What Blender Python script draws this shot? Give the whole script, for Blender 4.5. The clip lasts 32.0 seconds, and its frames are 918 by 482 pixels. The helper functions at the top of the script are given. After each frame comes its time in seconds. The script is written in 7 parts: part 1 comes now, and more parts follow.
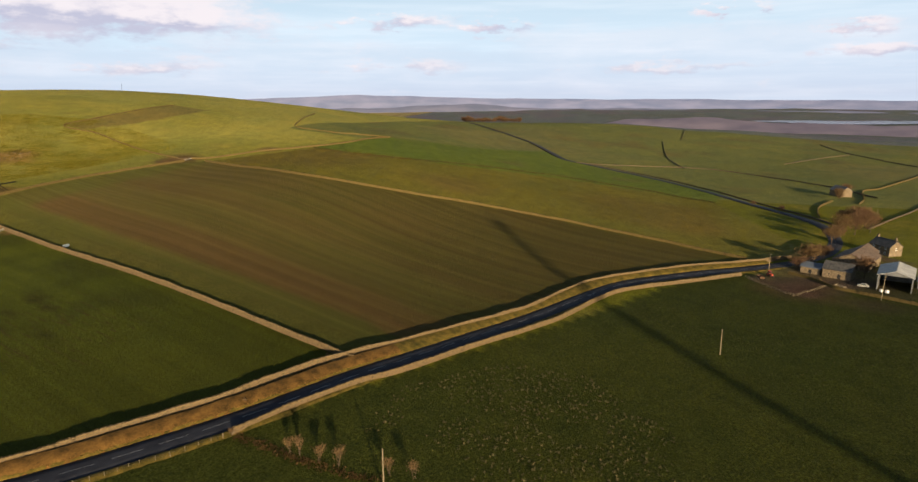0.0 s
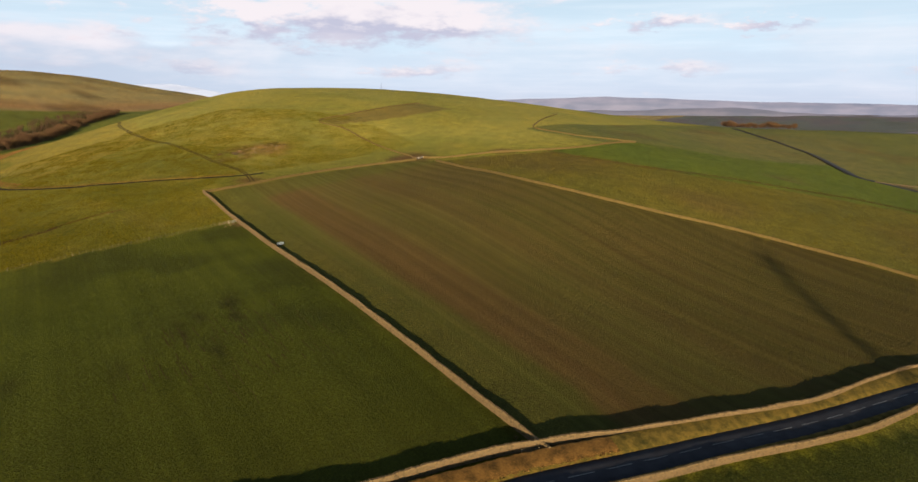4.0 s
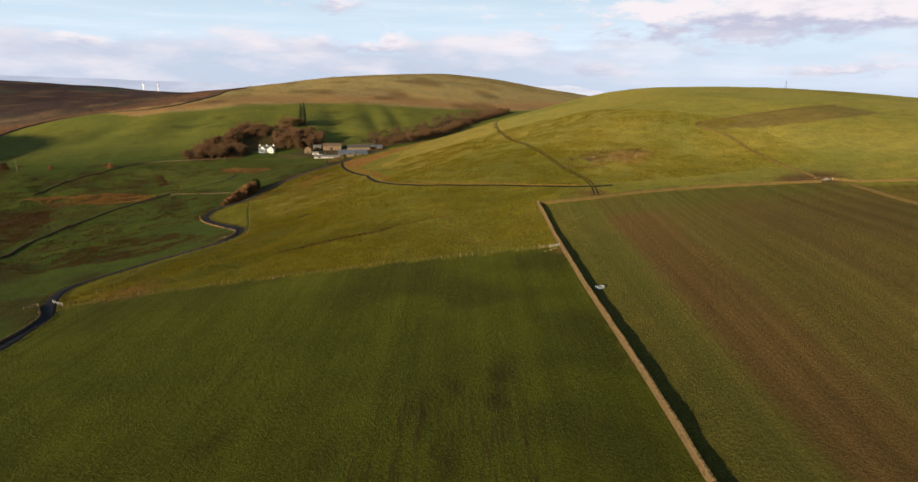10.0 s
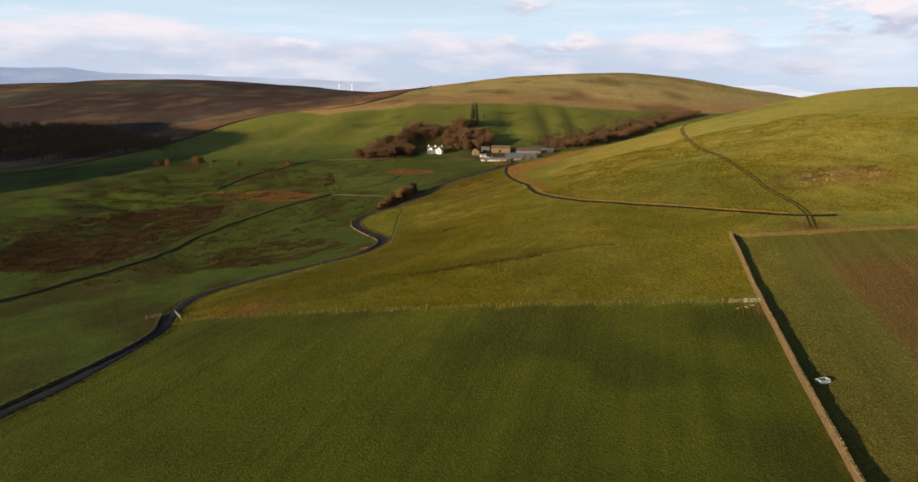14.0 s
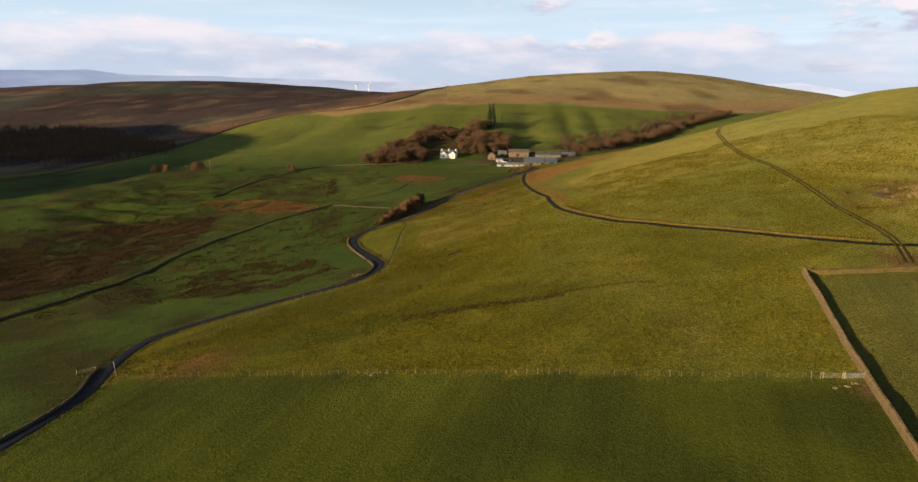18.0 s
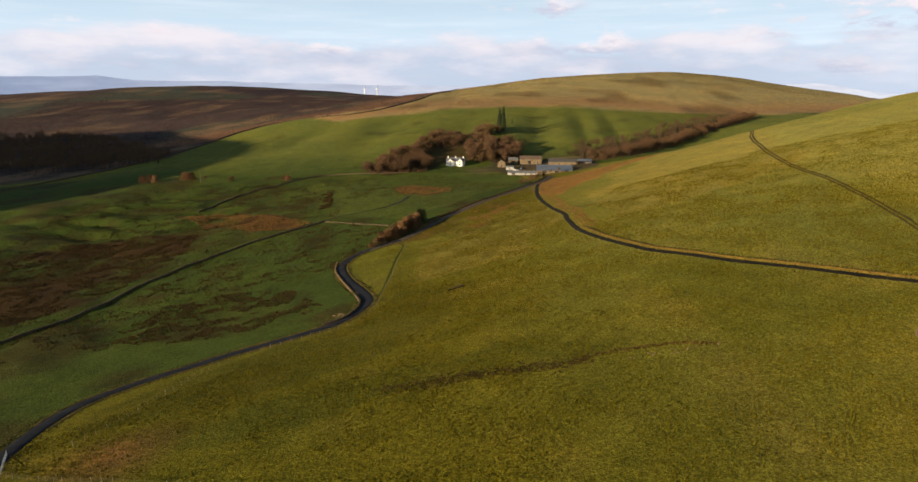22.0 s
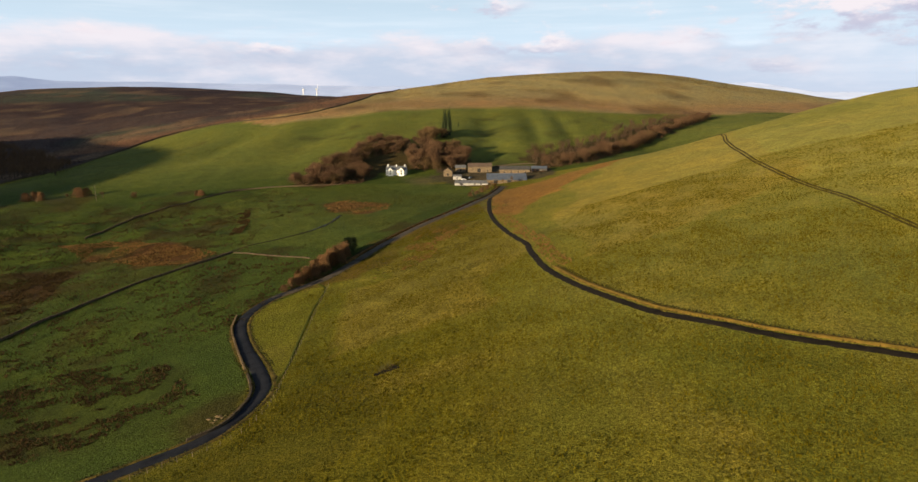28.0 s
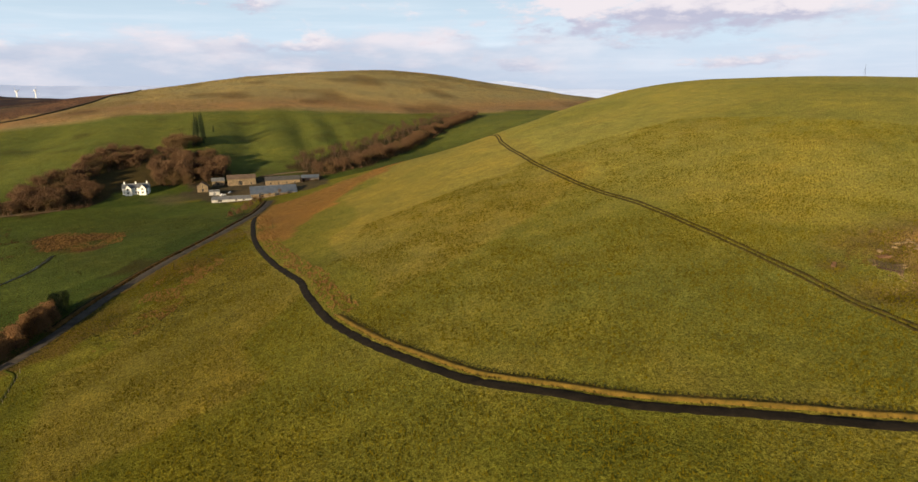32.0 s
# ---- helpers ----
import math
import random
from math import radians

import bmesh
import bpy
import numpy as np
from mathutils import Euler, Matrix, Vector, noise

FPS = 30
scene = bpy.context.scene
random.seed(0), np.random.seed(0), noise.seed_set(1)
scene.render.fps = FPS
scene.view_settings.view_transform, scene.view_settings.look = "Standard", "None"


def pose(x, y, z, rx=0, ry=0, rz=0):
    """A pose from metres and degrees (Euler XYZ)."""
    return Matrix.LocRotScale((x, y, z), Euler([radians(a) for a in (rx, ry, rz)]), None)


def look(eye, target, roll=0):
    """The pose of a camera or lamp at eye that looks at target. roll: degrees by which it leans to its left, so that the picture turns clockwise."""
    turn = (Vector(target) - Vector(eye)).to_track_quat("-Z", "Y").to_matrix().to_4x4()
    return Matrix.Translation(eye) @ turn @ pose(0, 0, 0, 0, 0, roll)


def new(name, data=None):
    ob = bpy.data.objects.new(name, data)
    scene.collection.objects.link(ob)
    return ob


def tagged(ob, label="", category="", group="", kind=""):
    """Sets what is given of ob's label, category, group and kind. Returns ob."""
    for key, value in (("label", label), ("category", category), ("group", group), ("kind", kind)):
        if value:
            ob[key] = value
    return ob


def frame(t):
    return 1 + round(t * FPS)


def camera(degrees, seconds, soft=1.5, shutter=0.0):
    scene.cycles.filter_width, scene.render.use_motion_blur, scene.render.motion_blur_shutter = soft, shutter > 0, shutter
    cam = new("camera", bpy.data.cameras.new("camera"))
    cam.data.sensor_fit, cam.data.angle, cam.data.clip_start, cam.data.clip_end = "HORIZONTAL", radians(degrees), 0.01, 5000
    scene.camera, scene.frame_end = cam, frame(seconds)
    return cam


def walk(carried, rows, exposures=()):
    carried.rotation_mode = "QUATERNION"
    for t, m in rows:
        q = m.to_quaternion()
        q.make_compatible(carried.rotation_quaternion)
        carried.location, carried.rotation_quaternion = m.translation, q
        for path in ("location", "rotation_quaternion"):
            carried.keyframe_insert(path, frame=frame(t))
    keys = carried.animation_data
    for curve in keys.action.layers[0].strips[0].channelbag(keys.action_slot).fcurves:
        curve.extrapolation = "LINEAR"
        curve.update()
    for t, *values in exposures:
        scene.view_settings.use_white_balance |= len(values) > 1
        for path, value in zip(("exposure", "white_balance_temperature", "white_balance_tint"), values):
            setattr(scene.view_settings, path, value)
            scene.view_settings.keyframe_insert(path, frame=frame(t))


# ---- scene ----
cam = camera(71.63, 32.0)
PATH = [
    (0, look((9.88, -11.80, 99.86), (196.75, 43.88, 55.03), -0.39)),
    (0.5, look((16.14, -9.90, 99.38), (202.15, 48.68, 54.69), -0.30)),
    (1, look((22.19, -7.86, 99.14), (207.01, 54.37, 54.45), -0.17)),
    (1.5, look((28.11, -5.79, 99.10), (210.80, 62.45, 54.43), -0.10)),
    (2, look((33.98, -3.75, 98.97), (213.83, 71.72, 54.33), -0.07)),
    (2.5, look((40.09, -1.30, 98.73), (215.26, 84.51, 54.22), -0.01)),
    (3, look((46.04, 1.51, 98.26), (215.26, 98.59, 53.86), 0.00)),
    (3.5, look((51.99, 4.38, 97.92), (213.19, 114.33, 53.68), 0.09)),
    (4, look((57.79, 7.13, 97.65), (211.29, 127.63, 53.52), 0.16)),
    (4.5, look((63.45, 9.85, 97.60), (209.06, 139.80, 53.53), 0.24)),
    (6.5, look((82.58, 25.10, 96.99), (196.86, 183.25, 53.10), 0.03)),
    (7, look((87.60, 28.52, 96.85), (194.97, 191.43, 52.88), 0.04)),
    (7.5, look((92.21, 32.34, 96.67), (192.42, 199.73, 52.63), 0.05)),
    (8, look((96.43, 36.47, 96.50), (191.25, 206.97, 52.47), 0.07)),
    (8.5, look((100.31, 40.85, 96.38), (192.56, 212.72, 52.23), 0.12)),
    (9, look((103.84, 45.54, 96.36), (191.00, 220.07, 52.30), 0.17)),
    (9.5, look((107.23, 50.55, 96.28), (181.76, 230.81, 52.09), 0.27)),
    (10, look((110.61, 55.58, 96.18), (172.23, 240.62, 51.88), 0.40)),
    (10.5, look((113.83, 60.50, 96.07), (167.22, 248.08, 51.78), 0.46)),
    (11, look((116.65, 65.62, 96.03), (162.77, 255.13, 51.77), 0.46)),
    (11.5, look((119.11, 71.09, 96.17), (156.49, 262.50, 51.82), 0.49)),
    (12, look((121.51, 76.80, 96.27), (148.89, 269.87, 51.88), 0.57)),
    (12.5, look((123.79, 82.69, 96.26), (141.63, 276.89, 51.88), 0.69)),
    (13, look((125.89, 88.50, 96.26), (139.68, 283.00, 51.79), 0.71)),
    (13.5, look((127.63, 94.26, 96.47), (138.80, 288.88, 51.79), 0.65)),
    (14, look((129.30, 99.95, 96.67), (137.81, 294.69, 51.88), 0.61)),
    (14.5, look((130.95, 105.76, 96.65), (137.67, 300.59, 51.96), 0.56)),
    (16.5, look((134.71, 128.27, 97.01), (137.96, 323.14, 52.12), 0.37)),
    (17, look((135.25, 133.86, 97.21), (138.22, 328.72, 52.25), 0.38)),
    (17.5, look((135.71, 139.71, 97.38), (138.49, 334.56, 52.38), 0.35)),
    (18, look((136.17, 145.46, 97.36), (138.50, 340.34, 52.47), 0.30)),
    (18.5, look((136.76, 151.42, 97.20), (138.25, 346.39, 52.64), 0.23)),
    (19, look((137.42, 157.11, 96.99), (138.27, 352.13, 52.64), 0.16)),
    (19.5, look((137.99, 162.94, 96.88), (138.43, 358.02, 52.78), 0.05)),
    (20, look((138.65, 168.63, 96.83), (138.66, 363.75, 52.93), -0.03)),
    (20.5, look((139.13, 174.41, 96.90), (138.62, 369.57, 53.15), -0.07)),
    (21, look((139.41, 180.02, 97.13), (138.67, 375.12, 53.11), -0.07)),
    (21.5, look((139.67, 185.68, 97.43), (138.53, 380.77, 53.40), -0.10)),
    (22, look((139.89, 191.27, 97.57), (138.69, 386.37, 53.59), -0.14)),
    (22.5, look((140.09, 197.13, 97.61), (138.74, 392.23, 53.65), -0.12)),
    (23, look((140.43, 202.97, 97.65), (138.62, 398.06, 53.66), -0.10)),
    (23.5, look((140.94, 208.89, 97.58), (138.44, 404.02, 53.81), -0.07)),
    (24, look((141.43, 214.48, 97.49), (138.43, 409.62, 53.78), -0.03)),
    (24.5, look((141.78, 220.16, 97.53), (138.22, 415.30, 53.90), -0.02)),
    (26.5, look((143.01, 241.40, 98.13), (139.28, 436.49, 54.26), -0.09)),
    (27, look((143.48, 246.68, 98.28), (141.48, 441.81, 54.44), -0.18)),
    (27.5, look((143.99, 252.25, 98.43), (148.48, 447.34, 54.58), -0.28)),
    (28, look((144.51, 257.72, 98.57), (159.44, 452.24, 54.51), -0.41)),
    (28.5, look((145.24, 263.30, 98.74), (174.95, 456.08, 54.57), -0.52)),
    (29, look((146.21, 268.78, 98.86), (191.17, 458.52, 54.38), -0.66)),
    (29.5, look((147.38, 274.34, 99.00), (205.95, 460.29, 54.37), -0.78)),
    (30, look((148.38, 279.82, 99.14), (216.22, 462.57, 54.42), -0.86)),
    (30.5, look((149.74, 285.45, 99.44), (223.31, 465.95, 54.66), -0.90)),
    (31, look((151.26, 290.76, 99.73), (229.31, 469.34, 54.79), -0.91)),
    (31.5, look((152.98, 296.05, 100.07), (232.98, 473.70, 54.91), -0.92)),
    (32, look((155.12, 300.80, 100.24), (235.99, 478.05, 55.05), -0.96)),
]
walk(cam, PATH, [(0, 1.0), (27, 1.0), (31, 0.93), (32, 0.92)])

# ---------------------------------------------------------------- light and sky
SUN_AZ, SUN_EL = 236.0, 9.5          # compass bearing (+Y is north) and elevation of the sun
CLOUDS = [  # bearing, elevation, half width, half height (radians), weight
    (0.765, 0.116, 0.24, 0.040, 1.35), (0.88, 0.097, 0.12, 0.018, 1.0), (0.64, 0.100, 0.09, 0.018, 0.95), (1.21, 0.106, 0.085, 0.011, 0.85), (1.355, 0.099, 0.042, 0.014, 0.95),
    (1.22, 0.044, 0.10, 0.011, 0.75), (0.53, 0.042, 0.07, 0.015, 0.85), (0.68, 0.064, 0.08, 0.008, 0.6), (0.86, 0.040, 0.10, 0.010, 0.75),
    (-0.21, 0.062, 0.13, 0.019, 0.95), (0.17, 0.073, 0.17, 0.015, 0.95), (0.42, 0.079, 0.055, 0.011, 0.8), (0.25, 0.044, 0.28, 0.013, 0.75), (0.14, 0.134, 0.055, 0.014, 0.8),
    (-0.42, 0.091, 0.03, 0.007, 0.85), (-0.45, 0.050, 0.16, 0.016, 0.8), (1.87, 0.055, 0.085, 0.012, 1.0), (1.84, 0.086, 0.035, 0.010, 0.9), (1.694, 0.112, 0.028, 0.014, 0.95), (1.62, 0.040, 0.13, 0.009, 0.7),
]
world = bpy.data.worlds.new("sky")
scene.world = world
world.use_nodes = True


def build_sky():
    nt = world.node_tree
    nt.nodes.clear()
    link = nt.links.new

    def node(kind, **kw):
        n = nt.nodes.new(kind)
        for k, v in kw.items():
            if k == "op":
                n.operation = v
            else:
                n.inputs[int(k[1:])].default_value = v
        return n

    def calc(op, a, b=None, clamp=False):
        n = node("ShaderNodeMath", op=op)
        n.use_clamp = clamp
        for i, v in enumerate((a, b)):
            if v is None:
                continue
            if isinstance(v, (int, float)):
                n.inputs[i].default_value = v
            else:
                link(v, n.inputs[i])
        return n.outputs[0]

    def blend(fac, a, b):
        n = nt.nodes.new("ShaderNodeMixRGB")
        for i, v in enumerate((fac, a, b)):
            if isinstance(v, (int, float)):
                n.inputs[i].default_value = v
            elif isinstance(v, tuple):
                n.inputs[i].default_value = (*v, 1)
            else:
                link(v, n.inputs[i])
        return n.outputs[0]

    def smooth(v, lo, hi):
        n = nt.nodes.new("ShaderNodeMapRange")
        n.interpolation_type = "SMOOTHSTEP"
        link(v, n.inputs[0])
        n.inputs[1].default_value, n.inputs[2].default_value = lo, hi
        return n.outputs[0]

    sky = nt.nodes.new("ShaderNodeTexSky")
    sky.sky_type = "NISHITA"
    sky.sun_disc = False
    sky.sun_elevation, sky.sun_rotation = radians(SUN_EL), radians(SUN_AZ)
    sky.altitude, sky.air_density, sky.dust_density, sky.ozone_density = 200, 1.0, 0.4, 2.0
    gain = blend(1.0, sky.outputs[0], (SKY_GAIN, SKY_GAIN, SKY_GAIN * 1.06))
    gain.node.blend_type = "MULTIPLY"

    co = nt.nodes.new("ShaderNodeTexCoord")
    sep = nt.nodes.new("ShaderNodeSeparateXYZ")
    link(co.outputs["Generated"], sep.inputs[0])
    az = calc("ARCTAN2", sep.outputs[0], sep.outputs[1])
    el = sep.outputs[2]
    comb = nt.nodes.new("ShaderNodeCombineXYZ")
    link(calc("MULTIPLY", az, 6.0), comb.inputs[0])
    link(calc("MULTIPLY", el, 17.0), comb.inputs[1])
    fbm = nt.nodes.new("ShaderNodeTexNoise")
    link(comb.outputs[0], fbm.inputs["Vector"])
    fbm.inputs["Scale"].default_value, fbm.inputs["Detail"].default_value, fbm.inputs["Roughness"].default_value = 2.6, 9, 0.62
    # the clouds' outlines are ragged
    split = nt.nodes.new("ShaderNodeSeparateXYZ")
    link(fbm.outputs[1], split.inputs[0])
    az_w = calc("ADD", az, calc("MULTIPLY", calc("SUBTRACT", split.outputs[0], 0.5), 0.26))
    el_w = calc("ADD", el, calc("MULTIPLY", calc("SUBTRACT", split.outputs[1], 0.5), 0.055))
    total, tops = None, None
    for a, e, wa, we, s in CLOUDS:
        u = calc("DIVIDE", calc("SUBTRACT", az_w, a), wa)
        v = calc("DIVIDE", calc("SUBTRACT", el_w, e), we)
        d = calc("ADD", calc("MULTIPLY", u, u), calc("MULTIPLY", v, v))
        g = calc("MULTIPLY", calc("POWER", 2.718, calc("MULTIPLY", d, -1.0)), s)
        total = g if total is None else calc("MAXIMUM", total, g)
        h = calc("MULTIPLY", g, v)
        tops = h if tops is None else calc("ADD", tops, h)
    # thin streaks between the clouds
    comb2 = nt.nodes.new("ShaderNodeCombineXYZ")
    link(calc("MULTIPLY", az, 1.6), comb2.inputs[0])
    link(calc("MULTIPLY", el, 22.0), comb2.inputs[1])
    wisps = nt.nodes.new("ShaderNodeTexNoise")
    link(comb2.outputs[0], wisps.inputs["Vector"])
    wisps.inputs["Scale"].default_value, wisps.inputs["Detail"].default_value, wisps.inputs["Roughness"].default_value = 2.0, 7, 0.6
    dense = calc("ADD", calc("MULTIPLY", total, 1.0), calc("MULTIPLY", calc("SUBTRACT", fbm.outputs[0], 0.5), 2.7))
    cover = calc("MULTIPLY", smooth(dense, 0.22, 0.98), 0.95)
    thin = calc("MULTIPLY", calc("MULTIPLY", smooth(wisps.outputs[0], 0.40, 0.74), calc("POWER", 2.718, calc("MULTIPLY", calc("ABSOLUTE", el), -4.0))), 0.36)
    # haze that thickens towards the horizon
    haze = calc("POWER", 2.718, calc("MULTIPLY", calc("ABSOLUTE", el), -12.0))
    low_sky = calc("MULTIPLY", calc("POWER", 2.718, calc("MULTIPLY", calc("ABSOLUTE", el), -3.2)), 0.92)
    clear = blend(low_sky, gain, (0.71 * SKY_LOW, 0.91 * SKY_LOW, 1.06 * SKY_LOW))
    hazy = blend(haze, clear, (0.53 * SKY_LOW, 0.59 * SKY_LOW, 0.71 * SKY_LOW))
    wispy = blend(thin, hazy, (0.90 * SKY_LOW, 0.90 * SKY_LOW, 0.93 * SKY_LOW))
    crown = smooth(calc("ADD", tops, calc("MULTIPLY", calc("SUBTRACT", fbm.outputs[0], 0.5), 1.6)), -0.45, 0.35)
    lit = blend(crown, (0.45 * SKY_LOW, 0.45 * SKY_LOW, 0.57 * SKY_LOW), (0.76 * SKY_LOW, 0.70 * SKY_LOW, 0.73 * SKY_LOW))
    final = blend(cover, wispy, lit)
    # low bank of cloud, lilac below and pink where the sun catches its tops, thickest to the north
    north = calc("ADD", calc("MULTIPLY", smooth(calc("COSINE", calc("ADD", az, 0.1)), 0.62, 0.96), 0.66), 0.30)
    comb3 = nt.nodes.new("ShaderNodeCombineXYZ")
    link(calc("MULTIPLY", az, 2.6), comb3.inputs[0])
    link(calc("MULTIPLY", el, 9.0), comb3.inputs[1])
    heaps = nt.nodes.new("ShaderNodeTexNoise")
    link(comb3.outputs[0], heaps.inputs["Vector"])
    heaps.inputs["Scale"].default_value, heaps.inputs["Detail"].default_value, heaps.inputs["Roughness"].default_value = 2.2, 8, 0.55
    edge = calc("ADD", calc("MULTIPLY", calc("SUBTRACT", heaps.outputs[0], 0.5), 0.16), calc("SUBTRACT", 0.100, el))
    low = calc("MULTIPLY", smooth(edge, 0.0, 0.035), 0.9)
    puff = smooth(calc("ADD", heaps.outputs[0], calc("MULTIPLY", el, 2.0)), 0.50, 0.82)
    bank = blend(puff, (0.44 * SKY_LOW, 0.50 * SKY_LOW, 0.62 * SKY_LOW), (0.74 * SKY_LOW, 0.68 * SKY_LOW, 0.72 * SKY_LOW))
    final = blend(calc("MULTIPLY", low, north), final, bank)
    bg, out = nt.nodes.new("ShaderNodeBackground"), nt.nodes.new("ShaderNodeOutputWorld")
    bg.inputs[1].default_value = 1.0
    link(final, bg.inputs[0])
    link(bg.outputs[0], out.inputs[0])


SKY_GAIN, SKY_LOW = 0.0225, 0.63      # strength of the clear sky, and of the hazy sky near the horizon
build_sky()
sun = new("sun", bpy.data.lights.new("sun", "SUN"))
sun.data.energy = 5.0
sun.data.angle = radians(0.6)
sun.data.color = (1.0, 0.77, 0.46)
_a, _e = radians(SUN_AZ), radians(SUN_EL)
sun.matrix_world = look((0, 0, 0), (-math.sin(_a) * math.cos(_e), -math.cos(_a) * math.cos(_e), -math.sin(_e)))

# ---------------------------------------------------------------- lie of the land
# each swell: centre x, centre y, height; its radius stands in SWELLS
HILLS_WIDE = [(-2800, 0, 8.8), (-2800, 800, 17.7), (-2800, 1600, 20.5), (-2800, 2400, 14.1), (-2800, 3200, 23.9), (-2000, 800, 9.7), (-2000, 1600, 16.6), (-2000, 2400, 12.6), (-2000, 3200, 22.0), (-1200, -1600, -10.8), (-1200, 0, -9.2), (-1200, 800, -10.5), (-1200, 1600, 13.3), (-1200, 2400, 35.4), (-1200, 3200, 32.8), (-400, -800, 4.7), (-400, 0, -1.1), (-400, 800, -13.2), (-400, 1600, 8.9), (-400, 2400, 29.4), (-400, 3200, 16.5), (400, -1600, -7.4), (400, 0, 6.6), (400, 800, 17.3), (400, 1600, 25.9), (400, 2400, 26.9), (400, 3200, 5.2), (1200, -1600, -6.4), (1200, -800, -7.7), (1200, 0, 6.3), (1200, 800, 11.6), (1200, 2400, 19.1)]
HILLS_WIDE_B = [(1200, 3200, 6.7), (2000, -1600, -14.1), (2000, -800, -14.5), (2000, 0, -14.1), (2000, 800, -15.5), (2000, 1600, -16.1), (2800, -1600, -19.1), (2800, -800, -11.1), (2800, 0, -13.7), (2800, 800, -15.3), (2800, 3200, -9.2), (3600, -1600, -22.6), (3600, -800, -18.2), (3600, 0, -16.9), (3600, 800, -21.7), (3600, 1600, -20.5), (3600, 2400, -16.0), (3600, 3200, -19.0)]
HILLS_NORTH = [(-900, 2240, 10.6), (-570, 1250, -8.8), (-570, 1910, 5.1), (-570, 2240, 22.7), (-240, 1580, 6.1), (-240, 1910, -10.9), (90, 1250, 4.3), (90, 1580, 7.9), (90, 1910, -11.8), (420, 1250, 4.0), (420, 1580, 29.9), (420, 1910, 15.5), (750, 1250, 3.0), (750, 1580, 27.4), (750, 1910, 22.3), (750, 2240, 12.5)]
HILLS_MID = [(-550, 320, -3.8), (-550, 560, -5.4), (-550, 800, -8.7), (-550, 1040, -9.1), (-550, 1280, -6.0), (-310, -160, 3.2), (-310, 320, -6.0), (-310, 800, -3.8), (-310, 1040, -9.7), (-70, -400, 3.8), (-70, 80, 2.5), (-70, 320, -8.6), (-70, 560, -5.6), (-70, 800, 2.4), (-70, 1040, -2.9), (-70, 1280, 4.0), (170, -160, -3.0), (170, 320, -1.8), (170, 560, -4.0), (170, 800, 2.8), (170, 1040, 2.8), (410, -160, -2.4), (410, 80, -1.8), (410, 320, 7.7), (410, 560, 10.5), (410, 800, 3.2), (410, 1040, -14.0), (650, -160, -2.8), (650, 80, -12.4), (650, 320, 11.7), (650, 560, 17.1), (650, 800, 25.7)]
HILLS_MID_B = [(650, 1040, -17.7), (650, 1280, -7.1), (890, -160, -6.3), (890, 80, -3.8), (890, 320, 12.2), (890, 800, 20.6), (890, 1040, 6.5), (890, 1280, -6.4), (1130, 80, 6.0), (1130, 320, 3.0), (1130, 560, 4.7), (1130, 800, 6.0), (1130, 1280, 10.3), (1370, -160, 12.5), (1370, 80, 15.7), (1370, 320, -2.3), (1370, 800, 7.9), (1370, 1280, -5.2)]
HILLS_NEAR = [(-60, 380, -2.1), (-60, 476, -2.6), (-60, 572, -7.9), (-60, 668, -3.0), (-60, 764, -5.6), (-60, 860, 3.2), (36, 92, 2.1), (36, 284, 1.5), (36, 380, -3.8), (36, 572, 2.4), (36, 668, -3.8), (36, 860, -6.9), (132, -100, -2.1), (132, -4, -3.5), (132, 92, 4.5), (132, 188, -1.6), (132, 284, 5.3), (132, 380, -1.8), (132, 476, -7.6), (132, 572, -1.4), (132, 764, -8.3), (228, -100, 3.0), (228, -4, -3.7), (228, 92, -1.4), (228, 188, -4.9), (228, 284, -3.2), (228, 380, 9.6), (228, 476, 4.2), (228, 572, -4.4), (228, 668, -5.9), (228, 764, -14.7), (228, 860, -3.2)]
HILLS_NEAR_B = [(324, -100, -4.4), (324, 188, 5.3), (324, 284, 2.5), (324, 380, -3.4), (324, 668, 3.0), (324, 764, -2.7), (324, 860, -6.1), (420, 188, 3.8), (420, 284, -8.6), (420, 476, 7.6), (420, 668, -1.5), (420, 764, 2.5), (420, 860, -21.7), (516, 188, 6.3), (516, 284, 6.4), (516, 572, 3.5), (516, 764, 10.7)]
SWELLS = [(HILLS_WIDE, 900), (HILLS_WIDE_B, 900), (HILLS_NORTH, 420), (HILLS_MID, 300), (HILLS_MID_B, 300), (HILLS_NEAR, 120), (HILLS_NEAR_B, 120)]
HILLS_WEST = [(-804, 391, 107.0)]   # high ground to the west, never in view, added to shade the northern slope
SWELLS.append((HILLS_WEST, 206))
# two more unseen hills, added to shade the wood and moor
SWELLS.append(([(-929, 620, 140.0)], 260))
SWELLS.append(([(-1224, 789, 150.0)], 230))

# the brow between the lower field and the tilled field
HILLS_BROW = [(110, 90, -1.6), (110, 170, 0.9), (110, 250, -0.6), (190, 90, 2.0), (190, 170, 4.7), (190, 250, -0.5), (270, 90, -2.1), (270, 170, 3.0), (270, 250, 1.0), (350, 90, -0.4), (350, 170, 6.1), (350, 250, -0.3)]


